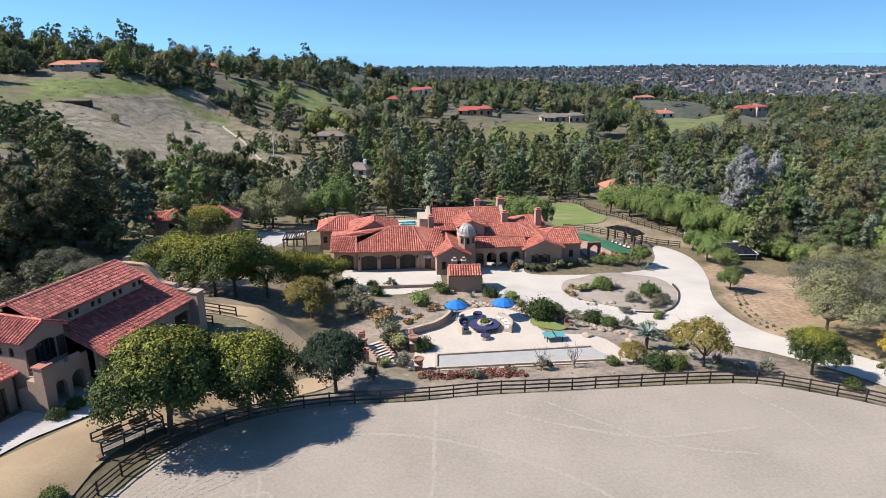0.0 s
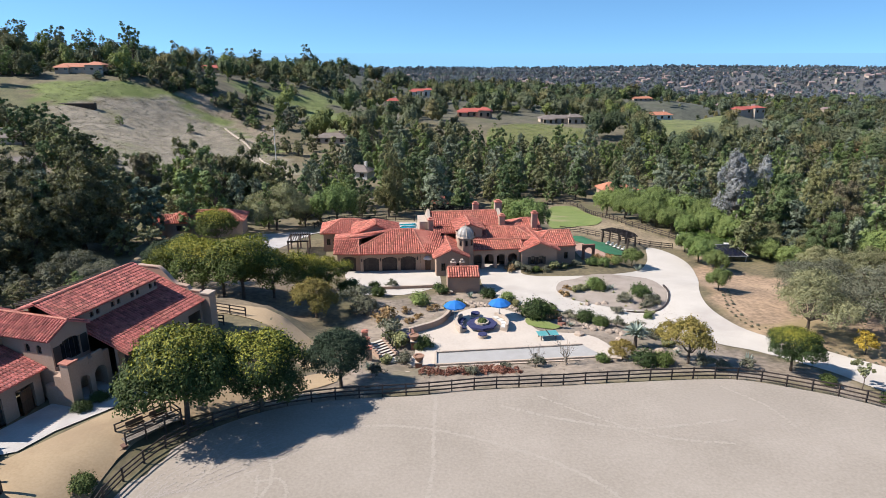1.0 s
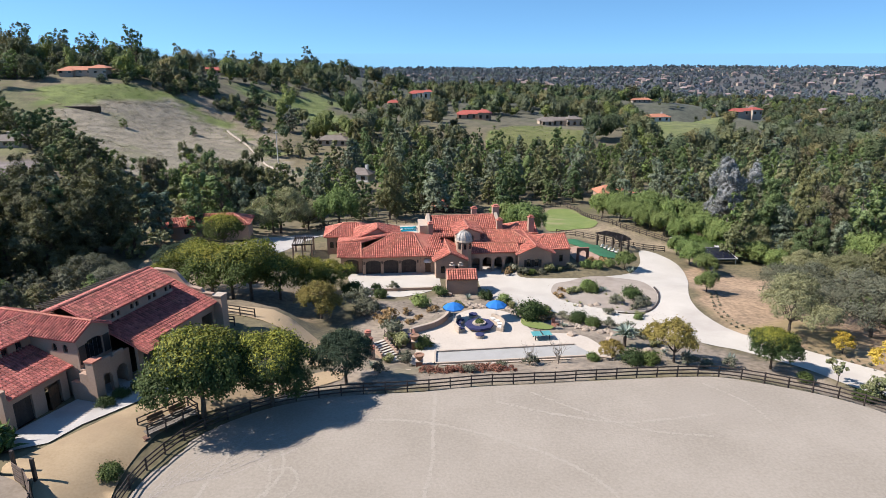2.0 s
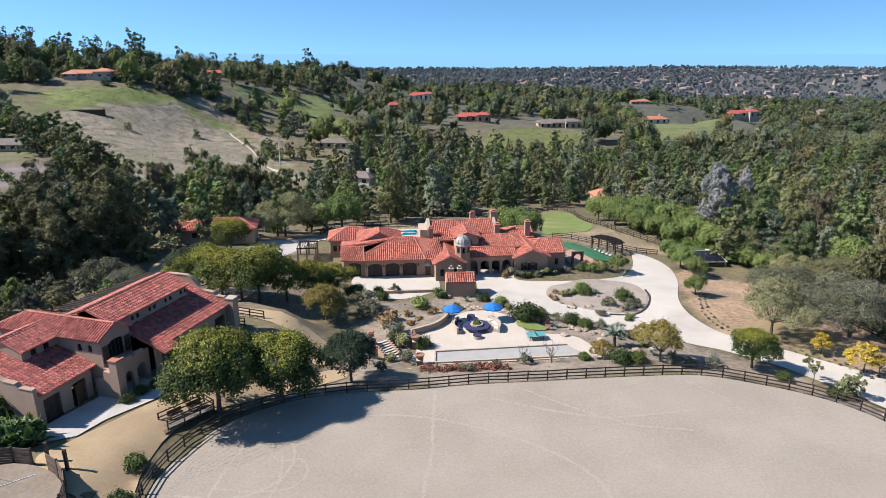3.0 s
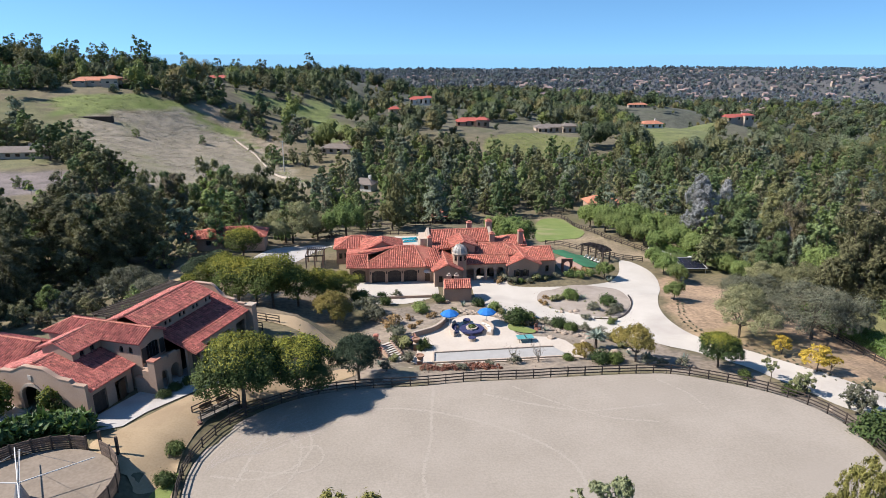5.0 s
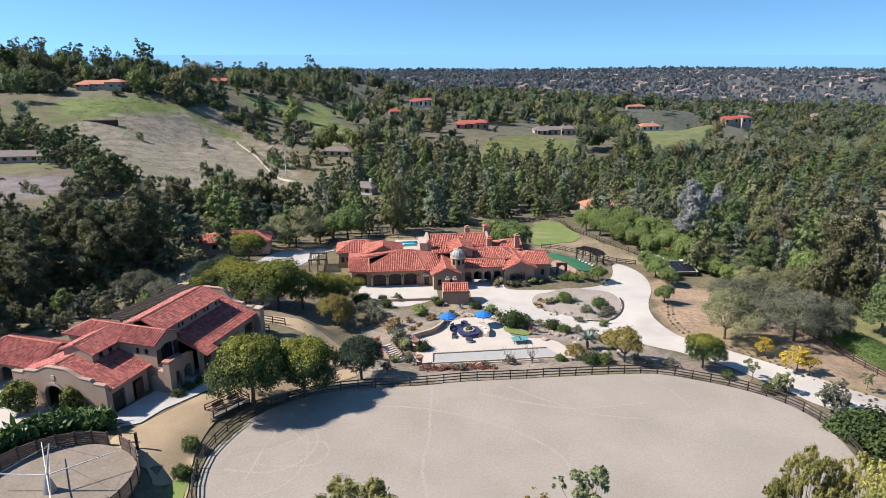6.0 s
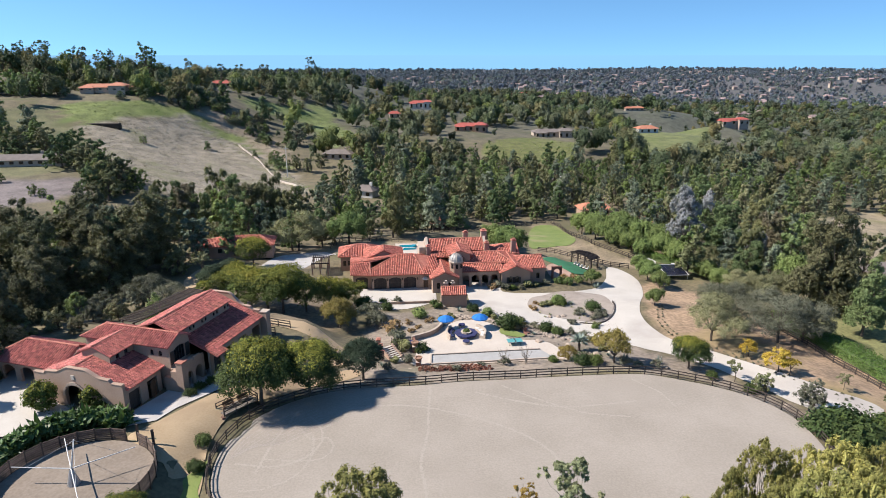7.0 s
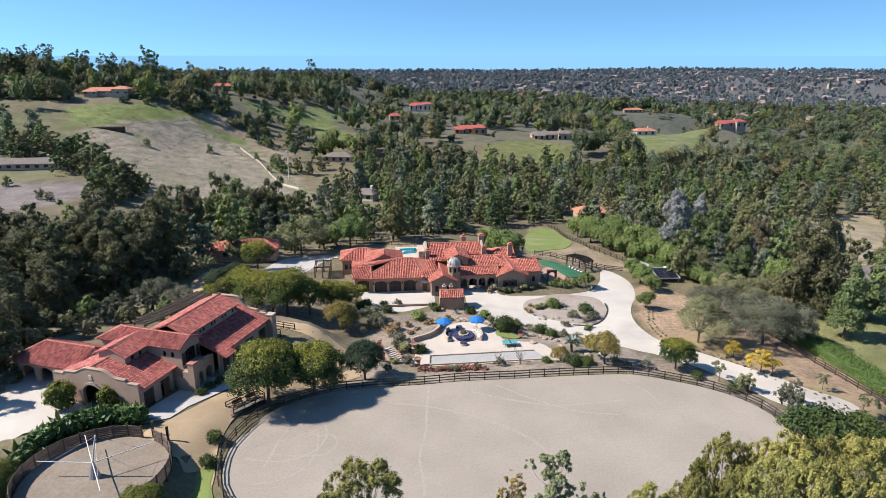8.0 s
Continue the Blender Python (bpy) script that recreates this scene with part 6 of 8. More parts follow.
fence("stall_fence", [(-29.7, 69.6), (-26.4, 69.0)], "dark timber rails by the stable's end", rails=(0.4, 0.85, 1.3))
fence("back_fence", [(-51.1, 64.5), (-47.1, 74.6), (-44.3, 90.0), (-41.5, 102.7)], "dark timber fence behind the stable", rails=(0.4, 0.85, 1.3))

# ---- viewing stand at the rail ----
ang = 50
GREYBOARD = surf("weathered_boards", (0.10, 0.085, 0.072), (0.17, 0.15, 0.13), 1.4, 0.85, 0.004, 9, spread=0.3)
REDWOOD = surf("reddish_boards", (0.105, 0.052, 0.036), (0.16, 0.085, 0.06), 1.4, 0.8, 0.004, 9, spread=0.25)
stand = empty("viewing_stand", pose(-28.77, 43.86, 0.72, 0, 0, ang), "dark timber viewing stand with steps at the arena rail", "platform")
for i in range(8):
    part("board", boxes((1.2, 6.4, 0.02 + i * 0.24, 0.235 + i * 0.24, 0.55, 0.61)), GREYBOARD, stand, "weathered grey deck board")
for i in range(4):
    part("step", boxes((1.2 - 0.42 * (i + 1), 1.18 - 0.42 * i, -0.3, 2.1, -0.6, 0.42 - 0.15 * i)), REDWOOD, stand, "broad reddish worn step")
for x in (1.2, 3.0, 4.8, 6.4):
    for y in (0.0, 1.95):
        part("post", boxes((x - 0.06, x + 0.06, y - 0.06, y + 0.06, -0.9, 1.65)), DARKWOOD, stand)
for y in (0.0, 1.95):
    for z in (1.1, 1.6):
        part("rail", boxes((1.2, 6.4, y - 0.03, y + 0.03, z - 0.06, z + 0.06)), DARKWOOD, stand)
part("rail", boxes((6.37, 6.43, 0, 1.95, 1.04, 1.16), (6.37, 6.43, 0, 1.95, 1.54, 1.66)), DARKWOOD, stand)
for k, x in enumerate((2.0, 4.2)):
    b = empty("bench", pose(-28.77, 43.86, 1.33, 0, 0, ang) @ pose(x, 1.2, 0, 0, 0, 0), "dark timber bench on the viewing stand", "bench", "benches on the stand")
    part("seat", boxes((0, 1.6, 0, 0.42, 0.42, 0.48)), DOORWOOD, b)
    part("backrest", boxes((0, 1.6, 0.42, 0.47, 0.5, 0.95)), DOORWOOD, b)
    for lx in (0.1, 1.4):
        part("leg", boxes((lx, lx + 0.1, 0.02, 0.4, 0, 0.42)), DOORWOOD, b)

# ---- terrace ----
def low_wall(name, pts, h, thick, mat, label, below=0.8, cap=None):
    bm, cp = bmesh.new(), bmesh.new()
    for a, b in zip(pts, pts[1:]):
        m = side_m(a, b, 0, 0)
        ln = math.hypot(b[0] - a[0], b[1] - a[1])
        z = levelled((a[0] + b[0]) / 2, (a[1] + b[1]) / 2) if h[1] is None else h[1]
        box(bm, 0, ln, 0, thick, z - below, z + h[0], m)
        box(cp, -0.03, ln + 0.03, -0.05, thick + 0.05, z + h[0], z + h[0] + 0.07, m)
    e = empty(name, Matrix(), label, "wall")
    part("wall_body", bm, mat, e)
    part("coping", cp, cap or STUCCO_PALE, e)
    return e


low_wall("retaining_wall", [(-5.7, 63.9), (-2.3, 63.4), (8.6, 66.0), (21.8, 67.5), (26.6, 64.3)], (0.0, -1.95), 0.3, STUCCO, "low tan retaining wall along the terrace's edge", 1.2)
low_wall("curved_wall", smooth_loop([(1.1, 82.9), (0.5, 79.7), (-1.1, 77.1), (-3.0, 75.7), (-4.5, 74.6)], False, 4), (0.85, -1.9), 0.35, STUCCO, "curved stucco seat wall round the terrace")
low_wall("garden_wall", [(-15.4, 97.5), (-7.3, 98.3), (-0.5, 98.9), (1.5, 95.5)], (0.35, -4.3), 0.35, STUCCO, "low stucco wall edging the forecourt", 0.9)
patch("bocce_court", [(-0.8, 65.6), (20.4, 67.8), (18.2, 71.1), (-0.8, 68.8)], 0.14, COURT, "pale grey gravel bocce court", "court", 1.5)
kerb = empty("court_kerb", Matrix(), "low pale stone edging round the bocce court", "kerb")
for a, b in (((-0.8, 68.8), (18.2, 71.1)), ((-0.8, 65.5), (-0.8, 68.8)), ((-0.8, 65.4), (20.4, 67.7))):
    ln = math.hypot(b[0] - a[0], b[1] - a[1])
    part("kerb_stone", boxes((0, ln, -0.14, 0.14, -1.95, -1.66), m=side_m(a, b, 0, 0)), STUCCO_PALE, kerb)

CUSHION = surf("blue_cushion", (0.0139, 0.0174, 0.0627), (0.0279, 0.0314, 0.0979), 2.0, 0.9, 0.004, 8)
CANVAS = surf("blue_canvas", (0.00349, 0.111, 0.383), (0.00697, 0.146, 0.453), 1.0, 0.8, 0.002, 10)
TEAL = surf("teal_paint", (0.0697, 0.251, 0.251), (0.0979, 0.293, 0.293), 1.0, 0.5)
BRICK = surf("red_brick", (0.181, 0.0767, 0.0523), (0.251, 0.119, 0.0838), 3.0, 0.9, 0.01, 5)


def ring_mesh(bm, r0, r1, a0, a1, z0, z1, n=12):
    rows = []
    for i in range(n + 1):
        a = radians(a0 + (a1 - a0) * i / n)
        rows.append([bm.verts.new((r * math.cos(a), r * math.sin(a), z)) for r, z in ((r0, z0), (r1, z0), (r1, z1), (r0, z1))])
    for p, q in zip(rows, rows[1:]):
        for k in range(4):
            bm.faces.new((p[k], p[(k + 1) % 4], q[(k + 1) % 4], q[k]))
    if abs(a1 - a0) < 359:
        bm.faces.new(rows[0][::-1])
        bm.faces.new(rows[-1])
    bmesh.ops.recalc_face_normals(bm, faces=bm.faces)
    return bm


TZ = -1.9
pit = empty("fire_pit_table", pose(5.5, 76.8, TZ) @ Matrix.Scale(1.06, 4), "round blue tiled fire pit table planted with greenery", "table")
part("table_ring", ring_mesh(bmesh.new(), 0.9, 2.0, 0, 360, 0.35, 0.62, 8), CUSHION, pit, "deep blue glazed tile top")
part("planter", ring_mesh(bmesh.new(), 0.6, 0.95, 0, 360, 0.0, 0.85, 8), STUCCO_PALE, pit)
part("base", ring_mesh(bmesh.new(), 1.0, 1.5, 0, 360, 0.0, 0.35, 8), STUCCO, pit)
v, f = leaves(np.random.default_rng(3), [(0, 0, 0.85, 0.6, 0.6, 0.35)], 260, 0.12)
part("plant", mesh_of("plant", v.tolist(), f.tolist(), G_LIGHT), None, pit)
for a0, a1, nm in ((140, 215, "a"), (-25, 55, "b")):
    bnch = empty("curved_bench", pose(5.5, 76.8, TZ) @ Matrix.Scale(1.06, 4), "curved pale stucco bench with cushions by the fire pit", "bench", "benches round the fire pit")
    part("seat", ring_mesh(bmesh.new(), 2.5, 3.2, a0, a1, 0, 0.42), STUCCO_PALE, bnch)
    part("backrest", ring_mesh(bmesh.new(), 3.2, 3.5, a0, a1, 0, 0.95), STUCCO_PALE, bnch)
    for k in range(4):
        s = a0 + (a1 - a0) * (k + 0.1) / 4
        part("cushion", ring_mesh(bmesh.new(), 2.55, 3.15, s, s + (a1 - a0) * 0.2, 0.43, 0.56, 4), (CUSHION if nm == "a" else WHITE), bnch)
for x, y in ((5.4, 73.5), (4.8, 80.7)):
    st = empty("stool", pose(x, y, TZ) @ Matrix.Scale(1.06, 4), "low round stool covered in blue tile", "stool", "stools round the fire pit")
    part("drum", ring_mesh(bmesh.new(), 0.05, 0.62, 0, 360, 0, 0.38), STUCCO_PALE, st)
    part("cushion", ring_mesh(bmesh.new(), 0.03, 0.6, 0, 360, 0.39, 0.5), CUSHION, st)
for x, y in ((1.8, 79.4), (8.2, 80.2)):
    u = empty("umbrella", pose(x, y, TZ) @ Matrix.Scale(1.06, 4), "open bright blue canvas garden umbrella on a pole", "umbrella", "umbrellas")
    part("pole", tube(bmesh.new(), (0, 0, 0), (0, 0, 2.75), 0.03, 0.03, 8), WHITE, u)
    bm = bmesh.new()
    top = bm.verts.new((0, 0, 2.75))
    rim = [bm.verts.new((1.5 * math.cos(radians(45 * k)), 1.5 * math.sin(radians(45 * k)), 2.05)) for k in range(8)]
    mid = [bm.verts.new((0.8 * math.cos(radians(45 * k)), 0.8 * math.sin(radians(45 * k)), 2.46)) for k in range(8)]
    skirt = [bm.verts.new((1.5 * math.cos(radians(45 * k)), 1.5 * math.sin(radians(45 * k)), 1.9)) for k in range(8)]
    for k in range(8):
        bm.faces.new((top, mid[k], mid[(k + 1) % 8]))
        bm.faces.new((mid[k], rim[k], rim[(k + 1) % 8], mid[(k + 1) % 8]))
        bm.faces.new((rim[k], skirt[k], skirt[(k + 1) % 8], rim[(k + 1) % 8]))
    can = part("canopy", bm, CANVAS, u)
    part("base", tube(bmesh.new(), (0, 0, 0), (0, 0, 0.1), 0.3, 0.28, 12), METAL, u)
    for k in range(8):
        part("rib", tube(bmesh.new(), (0, 0, 2.72), (1.48 * math.cos(radians(45 * k)), 1.48 * math.sin(radians(45 * k)), 2.02), 0.012, 0.012, 4), WHITE, can)
pong = empty("table_tennis_table", pose(14.0, 73.2, TZ, 0, 0, 8), "pale teal table tennis table with a net", "table")
part("tabletop", boxes((-1.37, 1.37, -0.76, 0.76, 0.72, 0.76), bevel=0.008), TEAL, pong)
part("net", boxes((-0.02, 0.02, -0.85, 0.85, 0.77, 0.92)), DARKWOOD, pong)
for x in (-1.0, 1.0):
    for y in (-0.55, 0.55):
        part("leg", boxes((x - 0.05, x + 0.05, y - 0.05, y + 0.05, 0, 0.72)), DARKWOOD, pong)
lng = empty("lounge_chair", pose(16.6, 77.6, TZ, 0, 0, 35), "slatted reddish wooden reclining chair by the terrace", "chair")
for i in range(6):
    part("slat", boxes((-0.35, 0.35, -0.6 + i * 0.14, -0.49 + i * 0.14, 0.36, 0.4)), BRICK, lng)
part("backrest", boxes((-0.35, 0.35, 0.24, 0.3, 0.36, 1.05)), BRICK, lng)
for x in (-0.33, 0.33):
    part("leg", boxes((x - 0.04, x + 0.04, -0.6, 0.3, 0, 0.36)), BRICK, lng)
# outdoor seat, columns, urns and steps at the terrace's left end
sofa = empty("outdoor_seat", pose(-4.3, 73.0, TZ, 0, 0, -78), "brick and tile seat with a dark blue cushion", "bench")
part("base", boxes((-1.0, 1.0, -0.4, 0.4, 0, 0.42)), BRICK, sofa)
part("cushion", boxes((-0.85, 0.85, -0.36, 0.3, 0.42, 0.55), bevel=0.03), CUSHION, sofa)
part("backrest", boxes((-1.0, 1.0, 0.4, 0.6, 0, 1.0)), BRICK, sofa)
for x, y, h in ((-10.0, 71.2, 1.60), (-9.5, 69.1, 1.60), (-9.0, 66.8, 1.60)):
    c = empty("gate_pillar", pose(x, y, levelled(x, y)), "stucco pillar with a red clay cap beside the steps", "pillar", "pillars by the steps")
    part("shaft", boxes((-0.35, 0.35, -0.35, 0.35, -0.3, h)), STUCCO, c)
    part("cap", boxes((-0.43, 0.43, -0.43, 0.43, h, h + 0.14), (-0.25, 0.25, -0.25, 0.25, h + 0.14, h + 0.3)), CAP, c)
TERRACOTTA = surf("terracotta", (0.209, 0.111, 0.0697), (0.279, 0.16, 0.105), 2.0, 0.85, 0.004, 8)
for x, y, h in ((-3.6, 70.2, 1.10), (-2.8, 65.2, 0.70)):
    c = empty("plinth", pose(x, y, levelled(x, y)), "brick plinth at the terrace corner", "pillar", "plinths")
    part("shaft", boxes((-0.4, 0.4, -0.4, 0.4, -0.5, h)), BRICK, c)
    part("cap", boxes((-0.48, 0.48, -0.48, 0.48, h, h + 0.1)), STUCCO_PALE, c)
    urn = empty("urn", pose(x, y, levelled(x, y) + h + 0.1), "wide weathered terracotta urn on a brick plinth", "pot", "urns")
    bm = bmesh.new()
    for (r0, z0), (r1, z1) in zip(((0.2, 0), (0.5, 0.35), (0.6, 0.6)), ((0.5, 0.35), (0.6, 0.6), (0.66, 0.68))):
        tube(bm, (0, 0, z0), (0, 0, z1), r0, r1, 14)
    part("bowl", bm, TERRACOTTA, urn)
    part("rim", ring_mesh(bmesh.new(), 0.45, 0.68, 0, 360, 0.68, 0.78), TERRACOTTA, urn)
stair = empty("garden_steps", pose(-6.6, 67.7, -1.95, 0, 0, 40), "pale stone garden steps with tan side walls and a handrail", "steps")
for i in range(7):
    part("step", boxes((-0.95, 0.95, 0.44 * i, 0.44 * (i + 1), -0.7, 0.16 * i + 0.11)), BRICK, stair, "brick riser")
    part("tread", boxes((-0.95, 0.95, 0.44 * i - 0.04, 0.44 * i + 0.42, 0.16 * i + 0.11, 0.16 * i + 0.16), bevel=0.015), PAVING, stair, "pale stone tread")
part("landing", boxes((-1.0, 3.3, -1.5, -0.05, -0.7, 0.075), m=pose(0, 0, 0, 0, 0, -34)), PAVING, stair)
for x in (-1.25, 0.97):
    bm = bmesh.new()
    for i in range(7):
        box(bm, x, x + 0.28, 0.44 * i - 0.1, 0.44 * (i + 1) - 0.1, -0.7, 0.16 * i + 0.42, Matrix())
    part("side_wall", bm, STUCCO, stair)
for i in range(5):
    y = 0.1 + 0.72 * i
    part("baluster", boxes((1.08, 1.13, y, y + 0.05, 0.2 + 0.36 * y, 1.3 + 0.36 * y)), DARKWOOD, stair)
bm = bmesh.new()
tube(bm, (1.105, 0.0, 1.3), (1.105, 3.1, 2.42), 0.035, 0.035, 6)
part("handrail", bm, DARKWOOD, stair)

# ---- garden house by the forecourt ----
kio = empty("garden_house", pose(0.9, 96.6, -4.4, 0, 0, 3) @ Matrix.Scale(1.16, 4), "small tan stucco garden house with a red tile roof", "garden house")
volume(kio, 0, 4.7, 0, 2.8, -0.3, 2.55)
hip_roof(kio, 0, 4.7, 0, 2.8, 2.5, 3.45, 0.45, "x", (0, 0))
gable(kio, (0, 2.8), (0, 0), 2.55, 3.35)
gable(kio, (4.7, 0), (4.7, 2.8), 2.55, 3.35)
for x in (0.9, 2.2):
    ch = part("chimney", boxes((x - 0.3, x + 0.3, 1.5, 2.1, 2.6, 4.0)), STUCCO, kio)
    part("cap", boxes((x - 0.38, x + 0.38, 1.42, 2.18, 4.0, 4.12), (x - 0.2, x + 0.2, 1.6, 2.0, 4.12, 4.5)), STUCCO_PALE, ch)
gate = empty("brick_arch", pose(28.8, 115.0, -4.5, 0, 0, 7) @ Matrix.Scale(1.12, 4), "free-standing red brick garden arch", "arch")
part("arch_wall", wall_run((-1.1, 0), (1.1, 0), 0, 2.7, 0.5, [(0.4, 1.8, 0, 2.2, True)]), BRICK, gate)

# ---- pergolas ----
def pergola(m, w, d, h, slats, curve=0.0, label=""):
    p = empty("pergola", m, label, "pergola")
    for x in (0.2, w / 2, w - 0.2):
        for y in (0.2, d - 0.2):
            part("post", boxes((x - 0.15, x + 0.15, y - 0.15 + curve * math.sin(math.pi * x / w), y + 0.15 + curve * math.sin(math.pi * x / w), -0.4, h)), STUCCO if curve == 0 else DARKWOOD, p)
    for y in (0.1, d - 0.3):
        bm = bmesh.new()
        rows = []
        for i in range(9):
            x0 = w * i / 8
            c = curve * math.sin(math.pi * x0 / w)
            rows.append([bm.verts.new(q) for q in ((x0, y + c, h), (x0, y + 0.2 + c, h), (x0, y + 0.2 + c, h + 0.25), (x0, y + c, h + 0.25))])
        for q, r in zip(rows, rows[1:]):
            for k in range(4):
                bm.faces.new((q[k], q[(k + 1) % 4], r[(k + 1) % 4], r[k]))
        bm.faces.new(rows[0])
        bm.faces.new(rows[-1][::-1])
        bmesh.ops.recalc_face_normals(bm, faces=bm.faces)
        part("beam", bm, DARKWOOD, p)
    for i in range(slats):
        x = w * (i + 0.5) / slats
        c = curve * math.sin(math.pi * x / w)
        part("slat", boxes((x - 0.06, x + 0.06, -0.5 + c, d + 0.5 + c, h + 0.25, h + 0.45)), DARKWOOD, p)
    return p


pergola(pose(35.6, 133.0, -6.4, 0, 0, -62) @ Matrix.Scale(1.06, 4), 7.8, 2.4, 2.6, 14, 1.2, "dark timber curved pergola by the putting green")
pergola(pose(-31.0, 117.0, -4.5, 0, 0, 7) @ Matrix.Scale(1.12, 4), 3.8, 5.0, 2.5, 9, 0.0, "dark slatted pergola on stucco posts beside the villa")
pergola(pose(-51.40, 69.56, 1.50, 0, 0, 68), 16.8, 3.0, 2.0, 30, 0.0, "long dark slatted pergola behind the stable")
for i in range(5):
    c = empty("patio_chair", pose(36.2 + i * 0.55, 129.2 - i * 1.0, levelled(36.2 + i * 0.55, 129.2 - i * 1.0) + 0.14, 0, 0, 200 + 9 * i), "pale cushioned chair under the curved pergola", "chair", "chairs under the pergola")
    part("seat", boxes((-0.35, 0.35, -0.35, 0.35, 0.3, 0.42)), WHITE, c)
    part("backrest", boxes((-0.35, 0.35, 0.28, 0.38, 0.42, 0.95)), WHITE, c)
    for x in (-0.3, 0.3):
        part("leg", boxes((x - 0.03, x + 0.03, -0.33, 0.33, 0, 0.3)), DARKWOOD, c)

# ---- pool behind the villa ----
WATER = surf("pool_water", (0.00697, 0.154, 0.209), (0.0105, 0.195, 0.251), 0.8, 0.05, 0.01, 6)
patch("pool", [(-10.2, 137.3), (-6.2, 138.3), (-6.8, 149.7), (-11.6, 148.8)], 0.25, WATER, "turquoise swimming pool behind the villa", "pool", 1.5)
patch("pool_deck", [(-11.4, 133.3), (-5.4, 133.3), (-6.0, 150.8), (-13.0, 151.2)], 0.14, PAVING, "pale paving round the pool", "pavement", 2.0)

# ---- solar panels ----
PANEL = surf("solar_glass", (0.008, 0.010, 0.022), (0.014, 0.016, 0.032), 0.6, 0.12)
sol = empty("solar_array", pose(57.6, 120.6, -6.6, 0, 0, 2) @ Matrix.Scale(1.15, 4), "dark ground-mounted solar panels in white frames", "solar panels")
tilt = pose(0, 0, 0.8, 5, 0, 0)
for i in range(4):
    for j in range(3):
        part("panel", boxes((i * 1.2, i * 1.2 + 1.14, j * 1.9, j * 1.9 + 1.82, 0, 0.04), m=tilt), PANEL, sol)
for y in (-0.12, 5.7):
    part("frame_rail", boxes((-0.1, 4.9, y, y + 0.1, -0.06, 0.06), m=tilt), WHITE, sol)
for x in (-0.12, 4.82):
    part("frame_rail", boxes((x, x + 0.1, -0.018, 5.698, -0.06, 0.06), m=tilt), WHITE, sol)
for x in (0.1, 4.6):
    for y, h in ((0.1, 0.7), (5.5, 1.2)):
        part("post", boxes((x, x + 0.1, y, y + 0.1, -0.9, h)), WHITE, sol)
for x, y in ((61.6, 127.6), (66.7, 127.7)):
    c = empty("gate_pillar", pose(x, y, levelled(x, y)), "square white gate pillar by the hedge", "pillar", "white pillars")
    part("shaft", boxes((-0.4, 0.4, -0.4, 0.4, -0.3, 1.9)), WHITE, c)
    part("cap", boxes((-0.5, 0.5, -0.5, 0.5, 1.9, 2.05)), WHITE, c)

wf = empty("white_fence", Matrix(), "white picket fence panels in front of the hedge", "fence")
for a, b in (((54.3, 137.1), (55.7, 136.0)), ((57.0, 134.4), (58.4, 131.6)), ((59.2, 128.9), (60.1, 125.3))):
    ln = math.hypot(b[0] - a[0], b[1] - a[1])
    m = Matrix.Translation((0, 0, levelled(*a))) @ side_m(a, b, 0, 0)
    for k in range(int(ln / 0.32) + 1):
        part("picket", boxes((k * 0.32, k * 0.32 + 0.14, -0.03, 0.03, -0.3, 1.5), m=m), WHITE, wf)
    part("rail", boxes((0, ln, 0.032, 0.08, 1.1, 1.22), m=m), WHITE, wf)

# ---- clipped hedge along the lane ----
def hedge(name, pts, w, h, mat, label, seed, dens=90, size=0.16):
    rng = np.random.default_rng(seed)
    blobs = [(p.x, p.y, levelled(p.x, p.y) + h * 0.5, w * 0.55, w * 0.55, h * 0.52) for p in along(pts, w * 0.4)]
    e = empty(name, Matrix(), label, "hedge")
    v, f = leaves(rng, blobs, dens * len(blobs), size, 0.5)
    part("foliage", mesh_of("foliage", v.tolist(), f.tolist(), mat), None, e)
    bm = bmesh.new()
    for a, b in zip(pts, pts[1:]):
        ln = math.hypot(b[0] - a[0], b[1] - a[1])
        z = levelled((a[0] + b[0]) / 2, (a[1] + b[1]) / 2)
        box(bm, 0, ln, -w * 0.33, w * 0.33, z - 0.4, z + h * 0.75, side_m(a, b, 0, 0))
    part("inner_growth", bm, G_DARK, e)


HEDGE = leafy("hedge_leaves", (0.060, 0.105, 0.022), (0.095, 0.145, 0.030))
hedge("hedge", [(69.4, 88.0), (72.3, 77.7), (74.1, 68.7), (75.3, 58.3), (78.5, 46.4)], 5.6, 2.4, HEDGE, "long clipped bright green hedge along the lane", 8, 1100, 0.14)
hedge("hedge", [(57.4, 143.0), (60.0, 136.5), (65.0, 131.0), (70.0, 121.0)], 2.2, 2.2, HEDGE, "clipped green hedge behind the paddock fence", 9, 220, 0.17)

